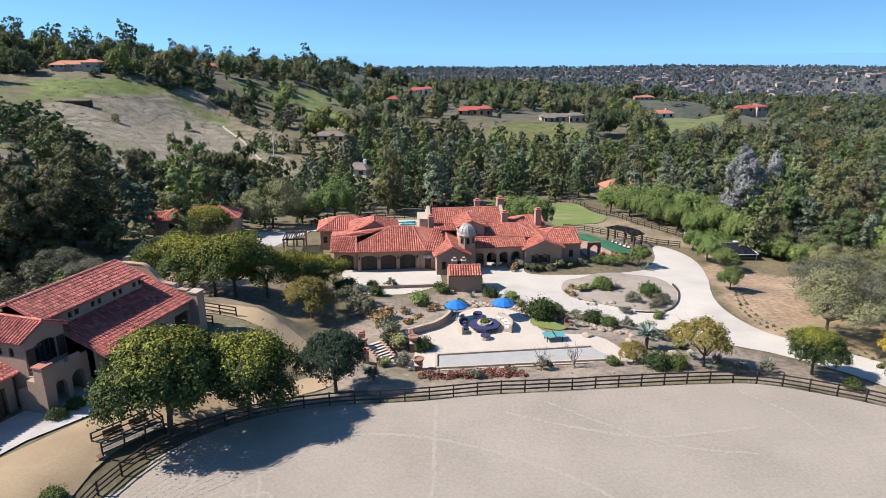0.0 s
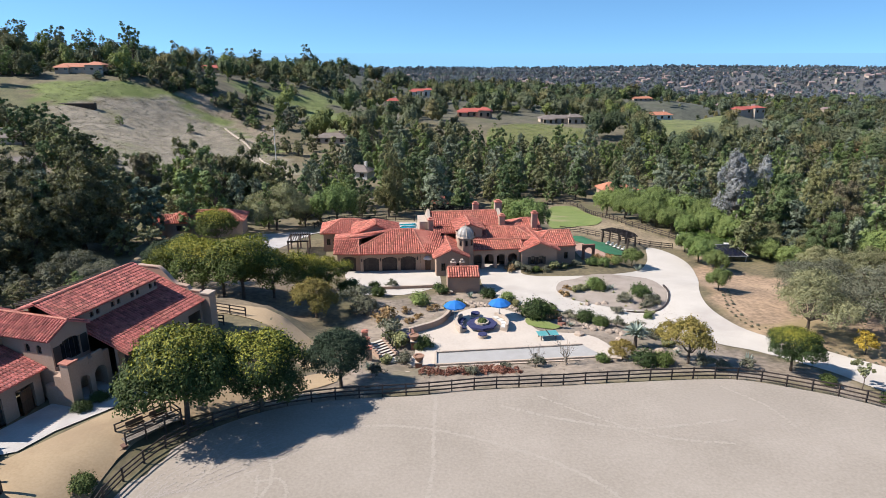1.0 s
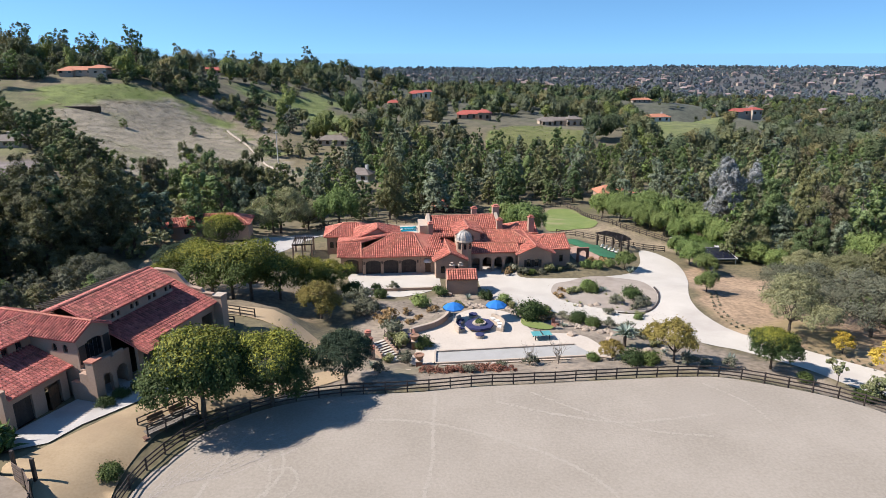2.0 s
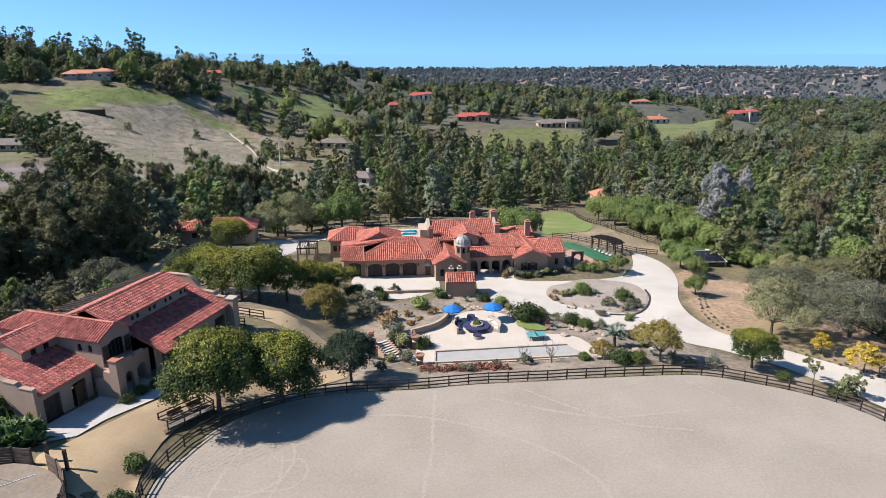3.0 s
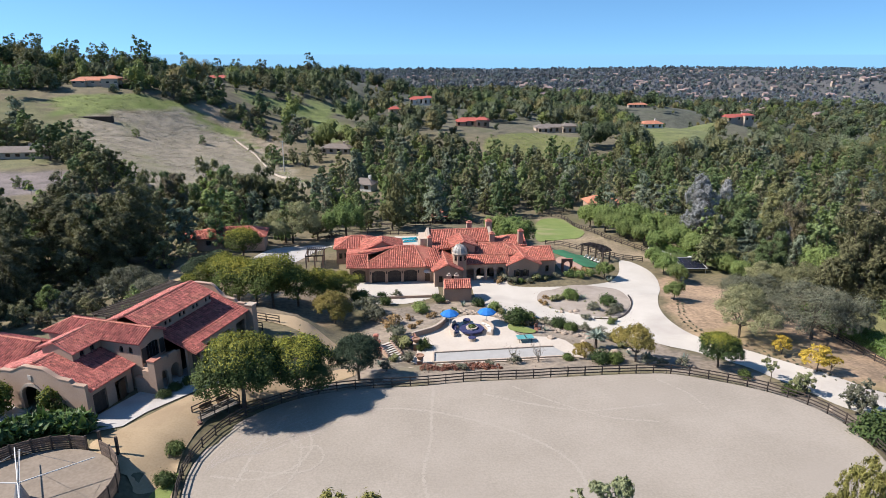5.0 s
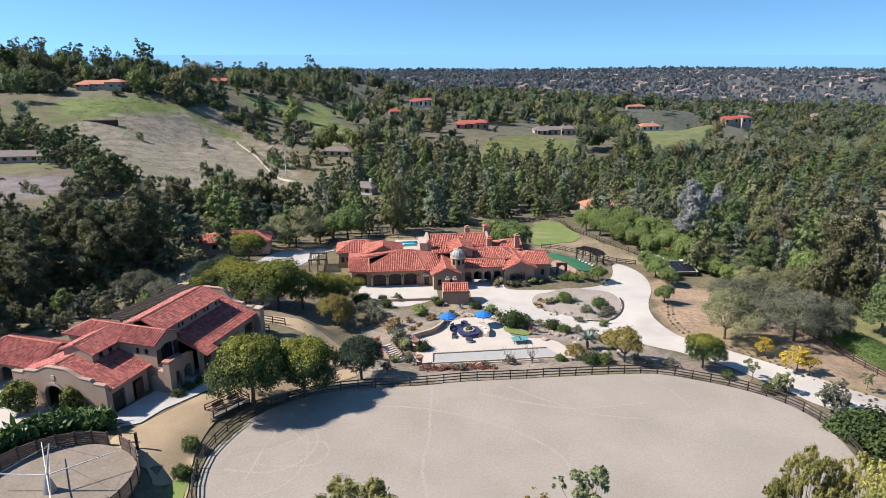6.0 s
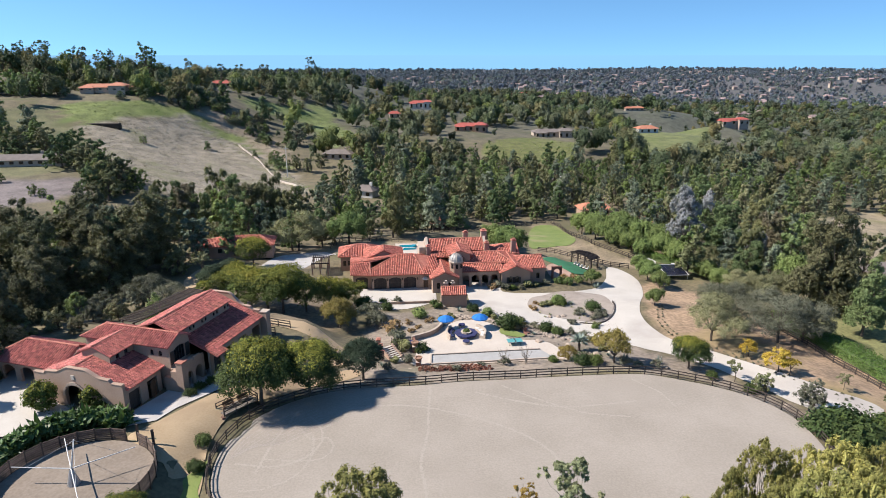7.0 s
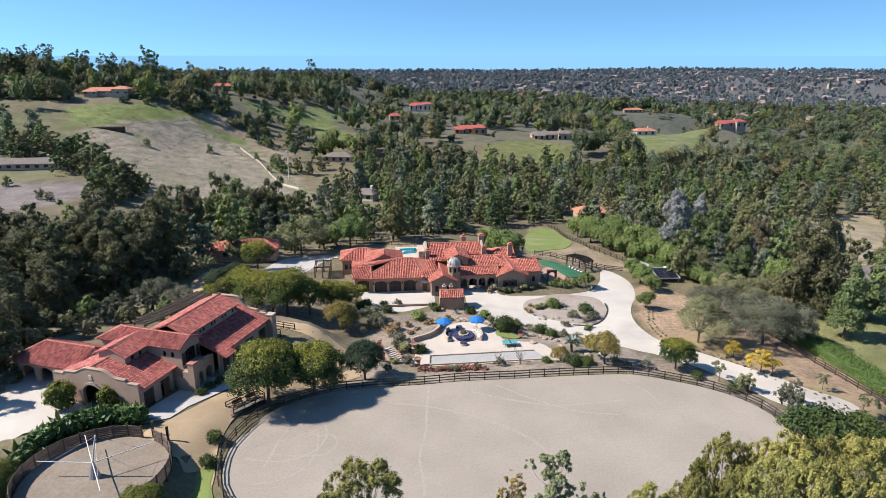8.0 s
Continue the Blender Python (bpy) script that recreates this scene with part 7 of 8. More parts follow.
# ---- planting kinds ----
def blades(rng, n, length, width, rise, mat, name, curl=0.35, spread=1.0):
    """A rosette of stiff tapering leaves."""
    verts, faces = [], []
    for i in range(n):
        a = 2 * math.pi * i / n + rng.normal() * 0.25
        up = rise * (0.35 + 0.9 * rng.random())
        ln = length * (0.75 + 0.4 * rng.random())
        d = Vector((math.cos(a) * spread, math.sin(a) * spread, 0))
        side = Vector((-math.sin(a), math.cos(a), 0)) * width
        k = len(verts)
        for t, w in ((0.0, 0.7), (0.35, 1.0), (0.7, 0.75), (1.0, 0.04)):
            c = d * (ln * t * math.cos(up)) + Vector((0, 0, ln * (t * math.sin(up) - curl * t * t * math.cos(up)) + 0.05))
            verts += [c - side * w, c + Vector((0, 0, -width * 0.5 * w)), c + side * w]
        for r in range(3):
            for s in range(2):
                faces.append((k + r * 3 + s, k + r * 3 + s + 1, k + r * 3 + s + 4, k + r * 3 + s + 3))
    return mesh_of(name, verts, faces, mat)


G_AGAVE = leafy("agave_leaves", (0.13, 0.16, 0.14), (0.19, 0.22, 0.19), 0.2)
G_BANANA = leafy("broad_leaves", (0.035, 0.065, 0.02), (0.065, 0.10, 0.03), 0.4, 0.45)
G_ALOE = leafy("aloe_leaves", (0.14, 0.15, 0.07), (0.20, 0.19, 0.08), 0.25)
rng = np.random.default_rng(61)
AGAVE = [blades(rng, 26, 1.0, 0.07, 1.0, G_AGAVE, "rosette", 0.15) for _ in range(2)]
ALOE = [blades(rng, 18, 0.6, 0.05, 0.9, G_ALOE, "rosette", 0.1) for _ in range(2)]
BANANA = [blades(rng, 16, 2.0, 0.2, 1.25, G_BANANA, "leaf_fan", 0.4, 0.8) for _ in range(3)]
FROND = [blades(rng, 30, 1.5, 0.13, 0.9, G_AGAVE, "fronds", 0.45) for _ in range(1)]


def leaf_set(mesh):
    """The same rosette as single leaves."""
    per, out = 12, []
    co = [tuple(v.co) for v in mesh.vertices]
    for k in range(len(co) // per):
        out.append(mesh_of("leaf", co[k * per:(k + 1) * per], [(r * 3 + q, r * 3 + q + 1, r * 3 + q + 4, r * 3 + q + 3) for r in range(3) for q in range(2)], mesh.materials[0]))
    return out


def rosette(mesh, name, label, category, x, y, s, turn, group=""):
    e = empty(name, pose(x, y, levelled(x, y) + 0.05, 0, 0, turn) @ Matrix.Scale(s, 4), label, category, group)
    for me in LEAVES.get(mesh.name, [mesh]):
        part(me.name.split(".")[0], me, None, e)
    return e


LEAVES = {me.name: leaf_set(me) for me in AGAVE + ALOE}

for i in range(3):
    g = np.random.default_rng(240 + i)
    bl = [(0, 0, 0.7, 0.85, 0.85, 0.65)] + blob_ring(g, 4, 0.55, 0.6, 0.5)
    tree_kind("green_shrub", 250 + i, 1.4, bl, 2200, 0.095, G_LIGHT, BARK, 0.05, 0.05, "rounded bright green garden shrub", "shrub")
    tree_kind("grey_shrub", 260 + i, 1.4, blob_ring(g, 6, 0.6, 0.7, 0.45, 0.4), 1500, 0.09, G_GREY, BARK, 0.04, 0.05, "open grey-green garden shrub", "shrub")
    tree_kind("dark_shrub", 270 + i, 1.4, bl, 2200, 0.095, G_ROUND, BARK, 0.05, 0.05, "dense dark green garden shrub", "shrub")
    tree_kind("gold_shrub", 280 + i, 1.2, blob_ring(g, 5, 0.45, 0.55, 0.4, 0.4), 700, 0.12, G_ALOE, BARK, 0.04, 0.05, "yellowish spiky garden shrub", "shrub")
    tree_kind("red_shrub", 290 + i, 1.2, blob_ring(g, 5, 0.5, 0.4, 0.4, 0.4), 700, 0.12, G_BROWN, BARK, 0.04, 0.05, "reddish brown low garden shrub", "shrub")
    tree_kind("groundcover", 295 + i, 0.5, blob_ring(g, 7, 0.55, 0.18, 0.3, 0.3, 0.5), 900, 0.07, G_RED, BARK, 0.03, 0.05, "low mat of dusky red succulent groundcover", "shrub")

BEDS = [  # kind, x, y, size
    [("dark_shrub", -11.8, 98.8, 1.01), ("grey_shrub", -8.7, 99.0, 1.13), ("dark_shrub", -10.5, 93.6, 1.44), ("green_shrub", -3.6, 90.1, 1.64), ("dark_shrub", -0.4, 96.5, 1.34), ("grey_shrub", -11.3, 83.3, 2.22), ("red_shrub", -8.3, 81.7, 2.12), ("grey_shrub", -13.3, 87.1, 2.35), ("dark_shrub", -16.1, 96.8, 1.91), ("grey_shrub", -7.1, 74.8, 2.01), ("gold_shrub", -6.6, 72.0, 2.12), ("gold_shrub", -5.3, 71.4, 1.80), ("dark_shrub", -2.6, 70.8, 1.38), ("gold_shrub", -6.8, 66.4, 1.27), ("grey_shrub", -4.7, 65.9, 1.16), ("red_shrub", -1.4, 87.4, 1.09), ("red_shrub", -3.5, 82.9, 0.97), ("red_shrub", -4.7, 79.0, 1.06), ("red_shrub", -5.6, 85.1, 0.96)],
    [("dark_shrub", 7.5, 93.5, 1.32), ("green_shrub", 10.4, 89.5, 1.40), ("gold_shrub", 11.3, 88.1, 1.08), ("round_shrub", 13.3, 81.0, 2.11), ("dark_shrub", 14.7, 84.0, 2.06), ("grey_shrub", 16.9, 86.3, 0.85), ("dark_shrub", 21.3, 82.4, 1.48), ("grey_shrub", 18.9, 83.9, 0.85), ("grey_shrub", 19.7, 82.9, 0.74), ("dark_shrub", 22.8, 80.3, 1.26), ("grey_shrub", 25.2, 79.9, 1.16), ("grey_shrub", 27.5, 77.2, 1.46), ("grey_shrub", 28.5, 75.1, 1.24), ("gold_shrub", 0.8, 88.7, 1.21), ("gold_shrub", 3.0, 89.8, 1.10), ("red_shrub", 15.9, 82.3, 1.73), ("gold_shrub", 29.2, 71.0, 1.43)],
    [("dark_shrub", 26.2, 97.0, 1.63), ("green_shrub", 26.2, 98.2, 1.53), ("dark_shrub", 32.7, 93.6, 1.81), ("gold_shrub", 22.6, 96.2, 1.31), ("gold_shrub", 24.0, 97.1, 1.42), ("grey_shrub", 29.4, 90.8, 1.28), ("grey_shrub", 32.4, 88.7, 1.28), ("gold_shrub", 31.6, 85.4, 1.17), ("grey_shrub", 26.7, 86.6, 0.96), ("red_shrub", 20.3, 94.3, 1.09), ("red_shrub", 21.6, 97.6, 1.00), ("green_shrub", 30.9, 84.2, 0.74), ("grey_shrub", 33.8, 90.5, 1.39)],
    [("grey_shrub", 15.5, 107.5, 1.35), ("dark_shrub", 17.4, 107.4, 0.90), ("grey_shrub", 19.5, 107.9, 0.90), ("gold_shrub", 21.0, 109.0, 1.68), ("gold_shrub", 23.2, 109.6, 1.35), ("grey_shrub", 13.6, 108.6, 1.46), ("red_shrub", 12.9, 107.9, 1.46), ("green_shrub", 28.8, 111.8, 1.23), ("green_shrub", 30.8, 110.9, 1.34), ("green_shrub", 33.7, 112.6, 1.23), ("red_shrub", 30.8, 114.0, 1.46), ("red_shrub", 33.1, 115.1, 1.46), ("pepper_tree", 37.1, 113.8, 0.47), ("grey_shrub", 25.5, 110.3, 1.01)],
    [("grey_shrub", 7.5, 64.1, 0.84), ("grey_shrub", 11.5, 65.1, 1.05), ("dark_shrub", 19.8, 66.6, 0.95), ("dark_shrub", 24.0, 64.0, 1.53), ("grey_shrub", 30.9, 63.4, 1.10), ("grey_shrub", 32.9, 62.6, 0.90), ("dark_shrub", 26.3, 63.8, 1.31), ("grey_shrub", 35.9, 63.3, 1.01), ("grey_shrub", 3.3, 62.0, 0.82), ("groundcover", -1.8, 61.7, 1.15), ("groundcover", -1.0, 62.2, 1.39), ("groundcover", -0.1, 61.9, 1.27), ("groundcover", 0.7, 62.4, 1.15), ("groundcover", 1.6, 62.1, 1.39), ("groundcover", 2.5, 62.6, 1.27), ("groundcover", 3.3, 62.3, 1.15), ("groundcover", 4.2, 62.8, 1.39), ("groundcover", 5.0, 62.5, 1.27), ("groundcover", 5.8, 63.0, 1.15), ("groundcover", 6.7, 62.7, 1.39), ("groundcover", 7.5, 63.2, 1.27), ("groundcover", 8.4, 62.9, 1.15), ("grey_shrub", -7.5, 61.1, 1.03), ("dark_shrub", 43.8, 60.2, 1.01), ("dark_shrub", 48.0, 55.8, 1.12), ("dark_shrub", -28.7, 39.2, 1.20), ("dark_shrub", -28.2, 34.8, 1.20), ("dark_shrub", -26.9, 55.9, 0.90)],
]
for bed in BEDS:
    for i, (key, x, y, s) in enumerate(bed):
        plant("dark_shrub" if key == "round_shrub" else key, x, y, s * (1.0 if key == "pepper_tree" else 0.8), (i * 77) % 360, which=i, group="" if key == "pepper_tree" else "garden shrubs")
for i, (x, y, s) in enumerate(((37.1, 65.5, 1.32), (26.6, 74.2, 0.93), (23.1, 80.8, 0.84), (29.3, 67.8, 0.81), (31.9, 66.6, 1.11), (28.6, 97.0, 1.30), (37.5, 111.3, 1.45), (27.1, 98.8, 0.88), (4.6, 93.8, 1.11), (18.2, 79.4, 0.95), (-8.8, 63.9, 0.83), (12.0, 81.7, 1.06), (-46.8, 43.9, 1.21), (-48.6, 45.2, 1.11))):
    rosette(AGAVE[i % 2], "agave", "blue-grey agave with stiff pointed leaves", "agave", x, y, s, i * 50, "agaves")
for i in range(34):
    x = 16.0 + i * 0.46 if i < 20 else 20 + (i * 7.3) % 15
    y = 106.6 + 0.2 * i + (i * 0.37 % 0.8) if i < 20 else 86 + (i * 3.1) % 10
    if i < 20 or inside(x, y, [(20.6, 91.9), (23.6, 86.4), (28.8, 83.9), (32.1, 86.3), (34.3, 92.0), (28.3, 96.8)]):
        rosette(ALOE[i % 2], "aloe", "small yellow-green aloe in the gravel bed", "aloe", x, y, 0.8 + 0.05 * (i % 6), i * 40, "aloes")
palm = empty("fan_palm", pose(24.95, 70.75, levelled(24.95, 70.75)), "blue-grey fan palm with a short trunk", "palm")
part("trunk", tube(bmesh.new(), (0, 0, -0.3), (0, 0, 1.9), 0.28, 0.2, 9), BARK, palm)
for k in range(2):
    o = part("fronds", FROND[0], None, palm)
    o.matrix_basis = pose(0, 0, 1.6 + 0.35 * k, 0, 0, 33 * k) @ Matrix.Scale(1.5 - 0.3 * k, 4)
for x, y, s in ((15.1, 65.8, 1.05), (11.3, 65.3, 0.84)):
    g = np.random.default_rng(int(x))
    bm = bmesh.new()
    for k in range(14):
        a, r = g.uniform(0, 6.28), g.uniform(0.3, 1.5)
        p = Vector((0.25 * r * math.cos(a), 0.25 * r * math.sin(a), 0.8))
        stem(g, bm, (0, 0, -0.1), p, 0.06, 0.04, 0.05, 2)
        q = Vector((r * math.cos(a), r * math.sin(a), g.uniform(1.8, 3.0)))
        stem(g, bm, p, q, 0.035, 0.012, 0.08, 4)
        for w in range(3):
            stem(g, bm, p.lerp(q, 0.6 + 0.12 * w), q + Vector(g.normal(size=3) * 0.45), 0.014, 0.005, 0.1, 3)
    e = empty("bare_tree", pose(x, y, levelled(x, y)) @ Matrix.Scale(s, 4), "leafless small tree with thin grey branches", "tree")
    part("stem_work", bm, PALEBARK, e)

# boulders and cobbles of the bank below the drive
ROCK = surf("boulder", (0.23, 0.181, 0.139), (0.307, 0.251, 0.203), 1.0, 0.95, 0.03, 6, spread=0.25)
ROCKS = []
for i in range(4):
    g = np.random.default_rng(300 + i)
    bm = bmesh.new()
    bmesh.ops.create_icosphere(bm, subdivisions=1, radius=0.5)
    for vv in bm.verts:
        vv.co *= 0.75 + 0.4 * g.random()
        vv.co.z *= 0.65
    me = bpy.data.meshes.new("boulder")
    bm.to_mesh(me)
    bm.free()
    me.materials.append(ROCK)
    ROCKS.append(me)
g = np.random.default_rng(310)
bank = along([(2.9, 90.5), (10.0, 87.8), (16.2, 83.2), (21.2, 79.1), (25.2, 76.9)], 0.42)
for i, p in enumerate(bank):
    for k in range(2):
        x, y = p.x + g.normal() * 0.5, p.y + g.normal() * 0.5
        o = new("boulder", ROCKS[int(g.integers(4))])
        o.matrix_basis = pose(x, y, levelled(x, y) + 0.08, 0, 0, g.uniform(0, 360)) @ Matrix.Scale(g.uniform(0.5, 1.3), 4)
        tagged(o, "tan boulder on the bank below the drive", "boulder", "boulders")
for x, y, s in ((25.9, 90.4, 1.60), (24.9, 90.1, 1.28), (23.2, 90.0, 1.07), (18.5, 74.4, 1.69), (23.6, 73.0, 1.44), (27.6, 68.3, 1.82), (29.9, 69.4, 1.22), (-7.2, 57.0, 1.00), (-8.1, 58.0, 0.81), (37.6, 63.4, 1.21), (51.3, 51.7, 1.32)):
    o = new("boulder", ROCKS[int(g.integers(4))])
    o.matrix_basis = pose(x, y, levelled(x, y) + 0.1, 0, 0, g.uniform(0, 360)) @ Matrix.Scale(s, 4)
    tagged(o, "large tan boulder in the planting", "boulder", "boulders")
cob_v, cob_f = [], []
for i in range(900):
    x, y = (g.uniform(19, 36), g.uniform(84, 102)) if i % 2 else (g.uniform(-12, 34), g.uniform(59, 92))
    if inside(x, y, PATIO) or inside(x, y, ARENA):
        continue
    k, s, z = len(cob_v), g.uniform(0.05, 0.16), levelled(x, y) + 0.1
    cob_v += [(x - s, y, z - s), (x, y - s * 0.8, z - s), (x + s, y, z - s), (x, y + s * 0.8, z - s), (x + s * 0.2, y, z + s * 0.6)]
    cob_f += [(k, k + 1, k + 4), (k + 1, k + 2, k + 4), (k + 2, k + 3, k + 4), (k + 3, k, k + 4)]
tagged(new("cobbles", mesh_of("cobbles", cob_v, cob_f, ROCK)), "scattered small stones in the beds", "stones", kind="stuff")
edge = empty("island_kerb", Matrix(), "dark stone kerb round the island bed", "kerb")
for a, b in zip(*(lambda q: (q, q[1:]))(smooth_loop([(28.5, 86.9), (31.3, 86.5), (33.8, 87.3), (36.1, 90.5), (37.6, 94.7), (38.0, 98.3)], False, 3))):
    ln = math.hypot(b[0] - a[0], b[1] - a[1])
    part("kerb_stone", boxes((0, ln, -0.12, 0.12, -0.2, 0.16), m=Matrix.Translation((0, 0, levelled(*a) + 0.1)) @ side_m(a, b, 0, 0)), DARKWOOD, edge)
for i, p in enumerate(along([(46.4, 95.7), (43.5, 86.9), (43.7, 79.2), (48.2, 71.0), (52.1, 67.5), (54.5, 61.1), (60.2, 54.9), (63.9, 47.3)], 1.5)):
    for off in (0.0, 1.1):
        plant("grey_shrub", p.x + off + 0.6, p.y + off * 0.4, 0.13 + 0.05 * (i % 3), i * 60, which=i, group="verge shrubs", label="tiny grey-green shrub planted along the drive")

g = np.random.default_rng(640)
tree_kind("wall_shrub", 641, 2.4, tall_cloud(g, 14, 0.8, 0.5, 2.2, 0.42, 0.0, 0.2), 5200, 0.085, G_LIME, BARK, 0.08, 0.1, "shrub trained against the stable wall", "shrub", young=0.7)

# ---- round pen with the horse walker ----
PX, PY, PZ, PR = -39.9, 30.2, 1.35, 8.5
tagged(new("pen_floor", mesh_of("pen_floor", [(PX + (PR - 0.2) * math.cos(2 * math.pi * k / 40), PY + (PR - 0.2) * math.sin(2 * math.pi * k / 40), PZ + 0.35) for k in range(40)], [tuple(range(40))], surf("pen_sand", (0.165, 0.132, 0.100), (0.225, 0.184, 0.144), 0.35, 0.95, 0.03, 8))), "tan sand floor of the round pen", "pen floor", kind="structure")
pen = empty("round_pen", Matrix(), "round pen of horizontal brown timber boards", "fence")
PENBOARD = surf("weathered_board", (0.0697, 0.0488, 0.0383), (0.133, 0.0938, 0.0732), 1.5, 0.85, 0.004, 9, spread=0.3)
for k in range(28):
    a0, a1 = 2 * math.pi * k / 28, 2 * math.pi * (k + 1) / 28
    if 60 < math.degrees(a0) < 74:
        continue
    p0, p1 = (PX + PR * math.cos(a0), PY + PR * math.sin(a0)), (PX + PR * math.cos(a1), PY + PR * math.sin(a1))
    ln = math.hypot(p1[0] - p0[0], p1[1] - p0[1])
    m = Matrix.Translation((0, 0, PZ)) @ side_m(p0, p1, 0, 0)
    part("post", boxes((-0.08, 0.08, -0.08, 0.08, -0.4, 2.0), m=m), DARKWOOD, pen)
    for r in range(7):
        part("board", boxes((0.05, ln - 0.03, -0.03, 0.03, 0.15 + 0.26 * r, 0.35 + 0.26 * r), m=m), PENBOARD, pen)
part("gate_post", boxes((PX + 3.2, PX + 3.45, PY + 8.3, PY + 8.55, PZ - 0.3, PZ + 2.5)), DARKWOOD, pen)
part("gate_post", boxes((PX + 5.6, PX + 5.85, PY + 7.2, PY + 7.45, PZ - 0.3, PZ + 2.5)), DARKWOOD, pen)
wk = empty("horse_walker", pose(PX, PY, PZ), "grey metal horse walker with a mast and long arms", "horse walker")
part("motor_cone", tube(bmesh.new(), (0, 0, 0), (0, 0, 2.2), 0.8, 0.2, 14), METAL, wk)
part("mast", tube(bmesh.new(), (0, 0, 2.2), (0.9, 0, 6.0), 0.11, 0.07, 10), WHITE, wk)
for a in (35, 125, 180, 305):
    q = (6.6 * math.cos(radians(a)), 6.6 * math.sin(radians(a)), 2.5)
    arm = part("arm", tube(bmesh.new(), (0, 0, 2.3), q, 0.07, 0.05, 8), WHITE, wk)
    part("cable", tube(bmesh.new(), (0.88, 0, 5.9), (q[0] * 0.75, q[1] * 0.75, 2.45), 0.018, 0.018, 5), METAL, arm)
for i, p in enumerate(along(smooth_loop([(-54.1, 26.3), (-52.6, 31.3), (-50.6, 35.8), (-47.5, 39.6), (-43.5, 41.7), (-39.5, 41.5)], False, 4), 0.36)):
    rosette(BANANA[i % 3], "broad_leaf_plant", "tall glossy broad-leaved plant along the round pen", "plant", p.x + 0.8 * math.sin(i * 2.1), p.y + 0.8 * math.cos(i * 3.3), 1.35 + 0.3 * math.sin(i * 1.7), i * 71, "broad-leaved plants")
v, f = leaves(np.random.default_rng(611), [(p.x, p.y, levelled(p.x, p.y) + 1.0, 1.3, 1.3, 1.25) for p in along(smooth_loop([(-54.1, 25.3), (-52.6, 31.3), (-50.6, 35.8), (-47.5, 39.6), (-43.5, 41.7), (-39.5, 41.5)], False, 4), 0.9)], 5200, 0.36, 0.6, 1.4)
under = empty("leafy_bank", Matrix(), "dense bank of dark broad leaves along the pen", "hedge")
part("foliage", mesh_of("foliage", v.tolist(), f.tolist(), G_BANANA), None, under)
for x, y, s in ((-52.2, 44.7, 1.76), (-45.1, 45.3, 1.61)):
    plant("wall_shrub", x, y, s, 20, label="shrub trained against the stable wall")
for x, y in ((-33.4, 50.9), (-32.3, 52.7), (-34.1, 49.1), (-30.9, 53.9)):
    plant("dark_shrub", x, y, 0.7, x * 30, label="potted shrub on the stable apron")

# ---- tall trees on the near side of the arena ----
G_GUM = leafy("gum_leaves", (0.125, 0.130, 0.040), (0.225, 0.205, 0.058))
G_AIRY = leafy("pale_gum_leaves", (0.165, 0.185, 0.095), (0.240, 0.245, 0.135))


def dome(rng, n, r, z0, z1, size):
    """Tufts over a broad rounded crown."""
    out = []
    for i in range(n):
        a, q = i * 2.4 + rng.random(), math.sqrt((i + 0.5) / n)
        s = size * rng.uniform(0.65, 1.3)
        out.append((r * q * math.cos(a), r * q * math.sin(a), z0 + (z1 - z0) * (math.sqrt(max(0, 1 - q * q)) * 0.85 + 0.25 * rng.random() - 0.1), s, s, s * 0.85))
    return out


for i in range(2):
    g = np.random.default_rng(400 + i)
    tree_kind("gum_tree", 410 + i, 10.0, dome(g, 34, 2.7, 5.2, 9.4, 0.55) + dome(g, 12, 1.9, 3.4, 5.6, 0.5), 15000, 0.07, G_GUM, PALEBARK, 0.2, 0.25, "tall gum tree with pale limbs and olive leaves", long=1.4, droop=0.5)
    tree_kind("airy_tree", 420 + i, 10.0, tall_cloud(g, 30, 2.6, 2.0, 9.3, 0.62, 0.0, 0.25), 15000, 0.085, G_AIRY, PALEBARK, 0.12, 0.4, "slender tree with thin light green foliage", long=1.5)
g = np.random.default_rng(431)
tree_kind("gold_tree", 430, 10.0, tall_cloud(g, 14, 2.3, 3.0, 9.3, 0.6, 0.0, 0.5), 5000, 0.10, G_RUST, PALEBARK, 0.1, 0.4, "thin tree with sparse golden brown leaves", long=1.3)
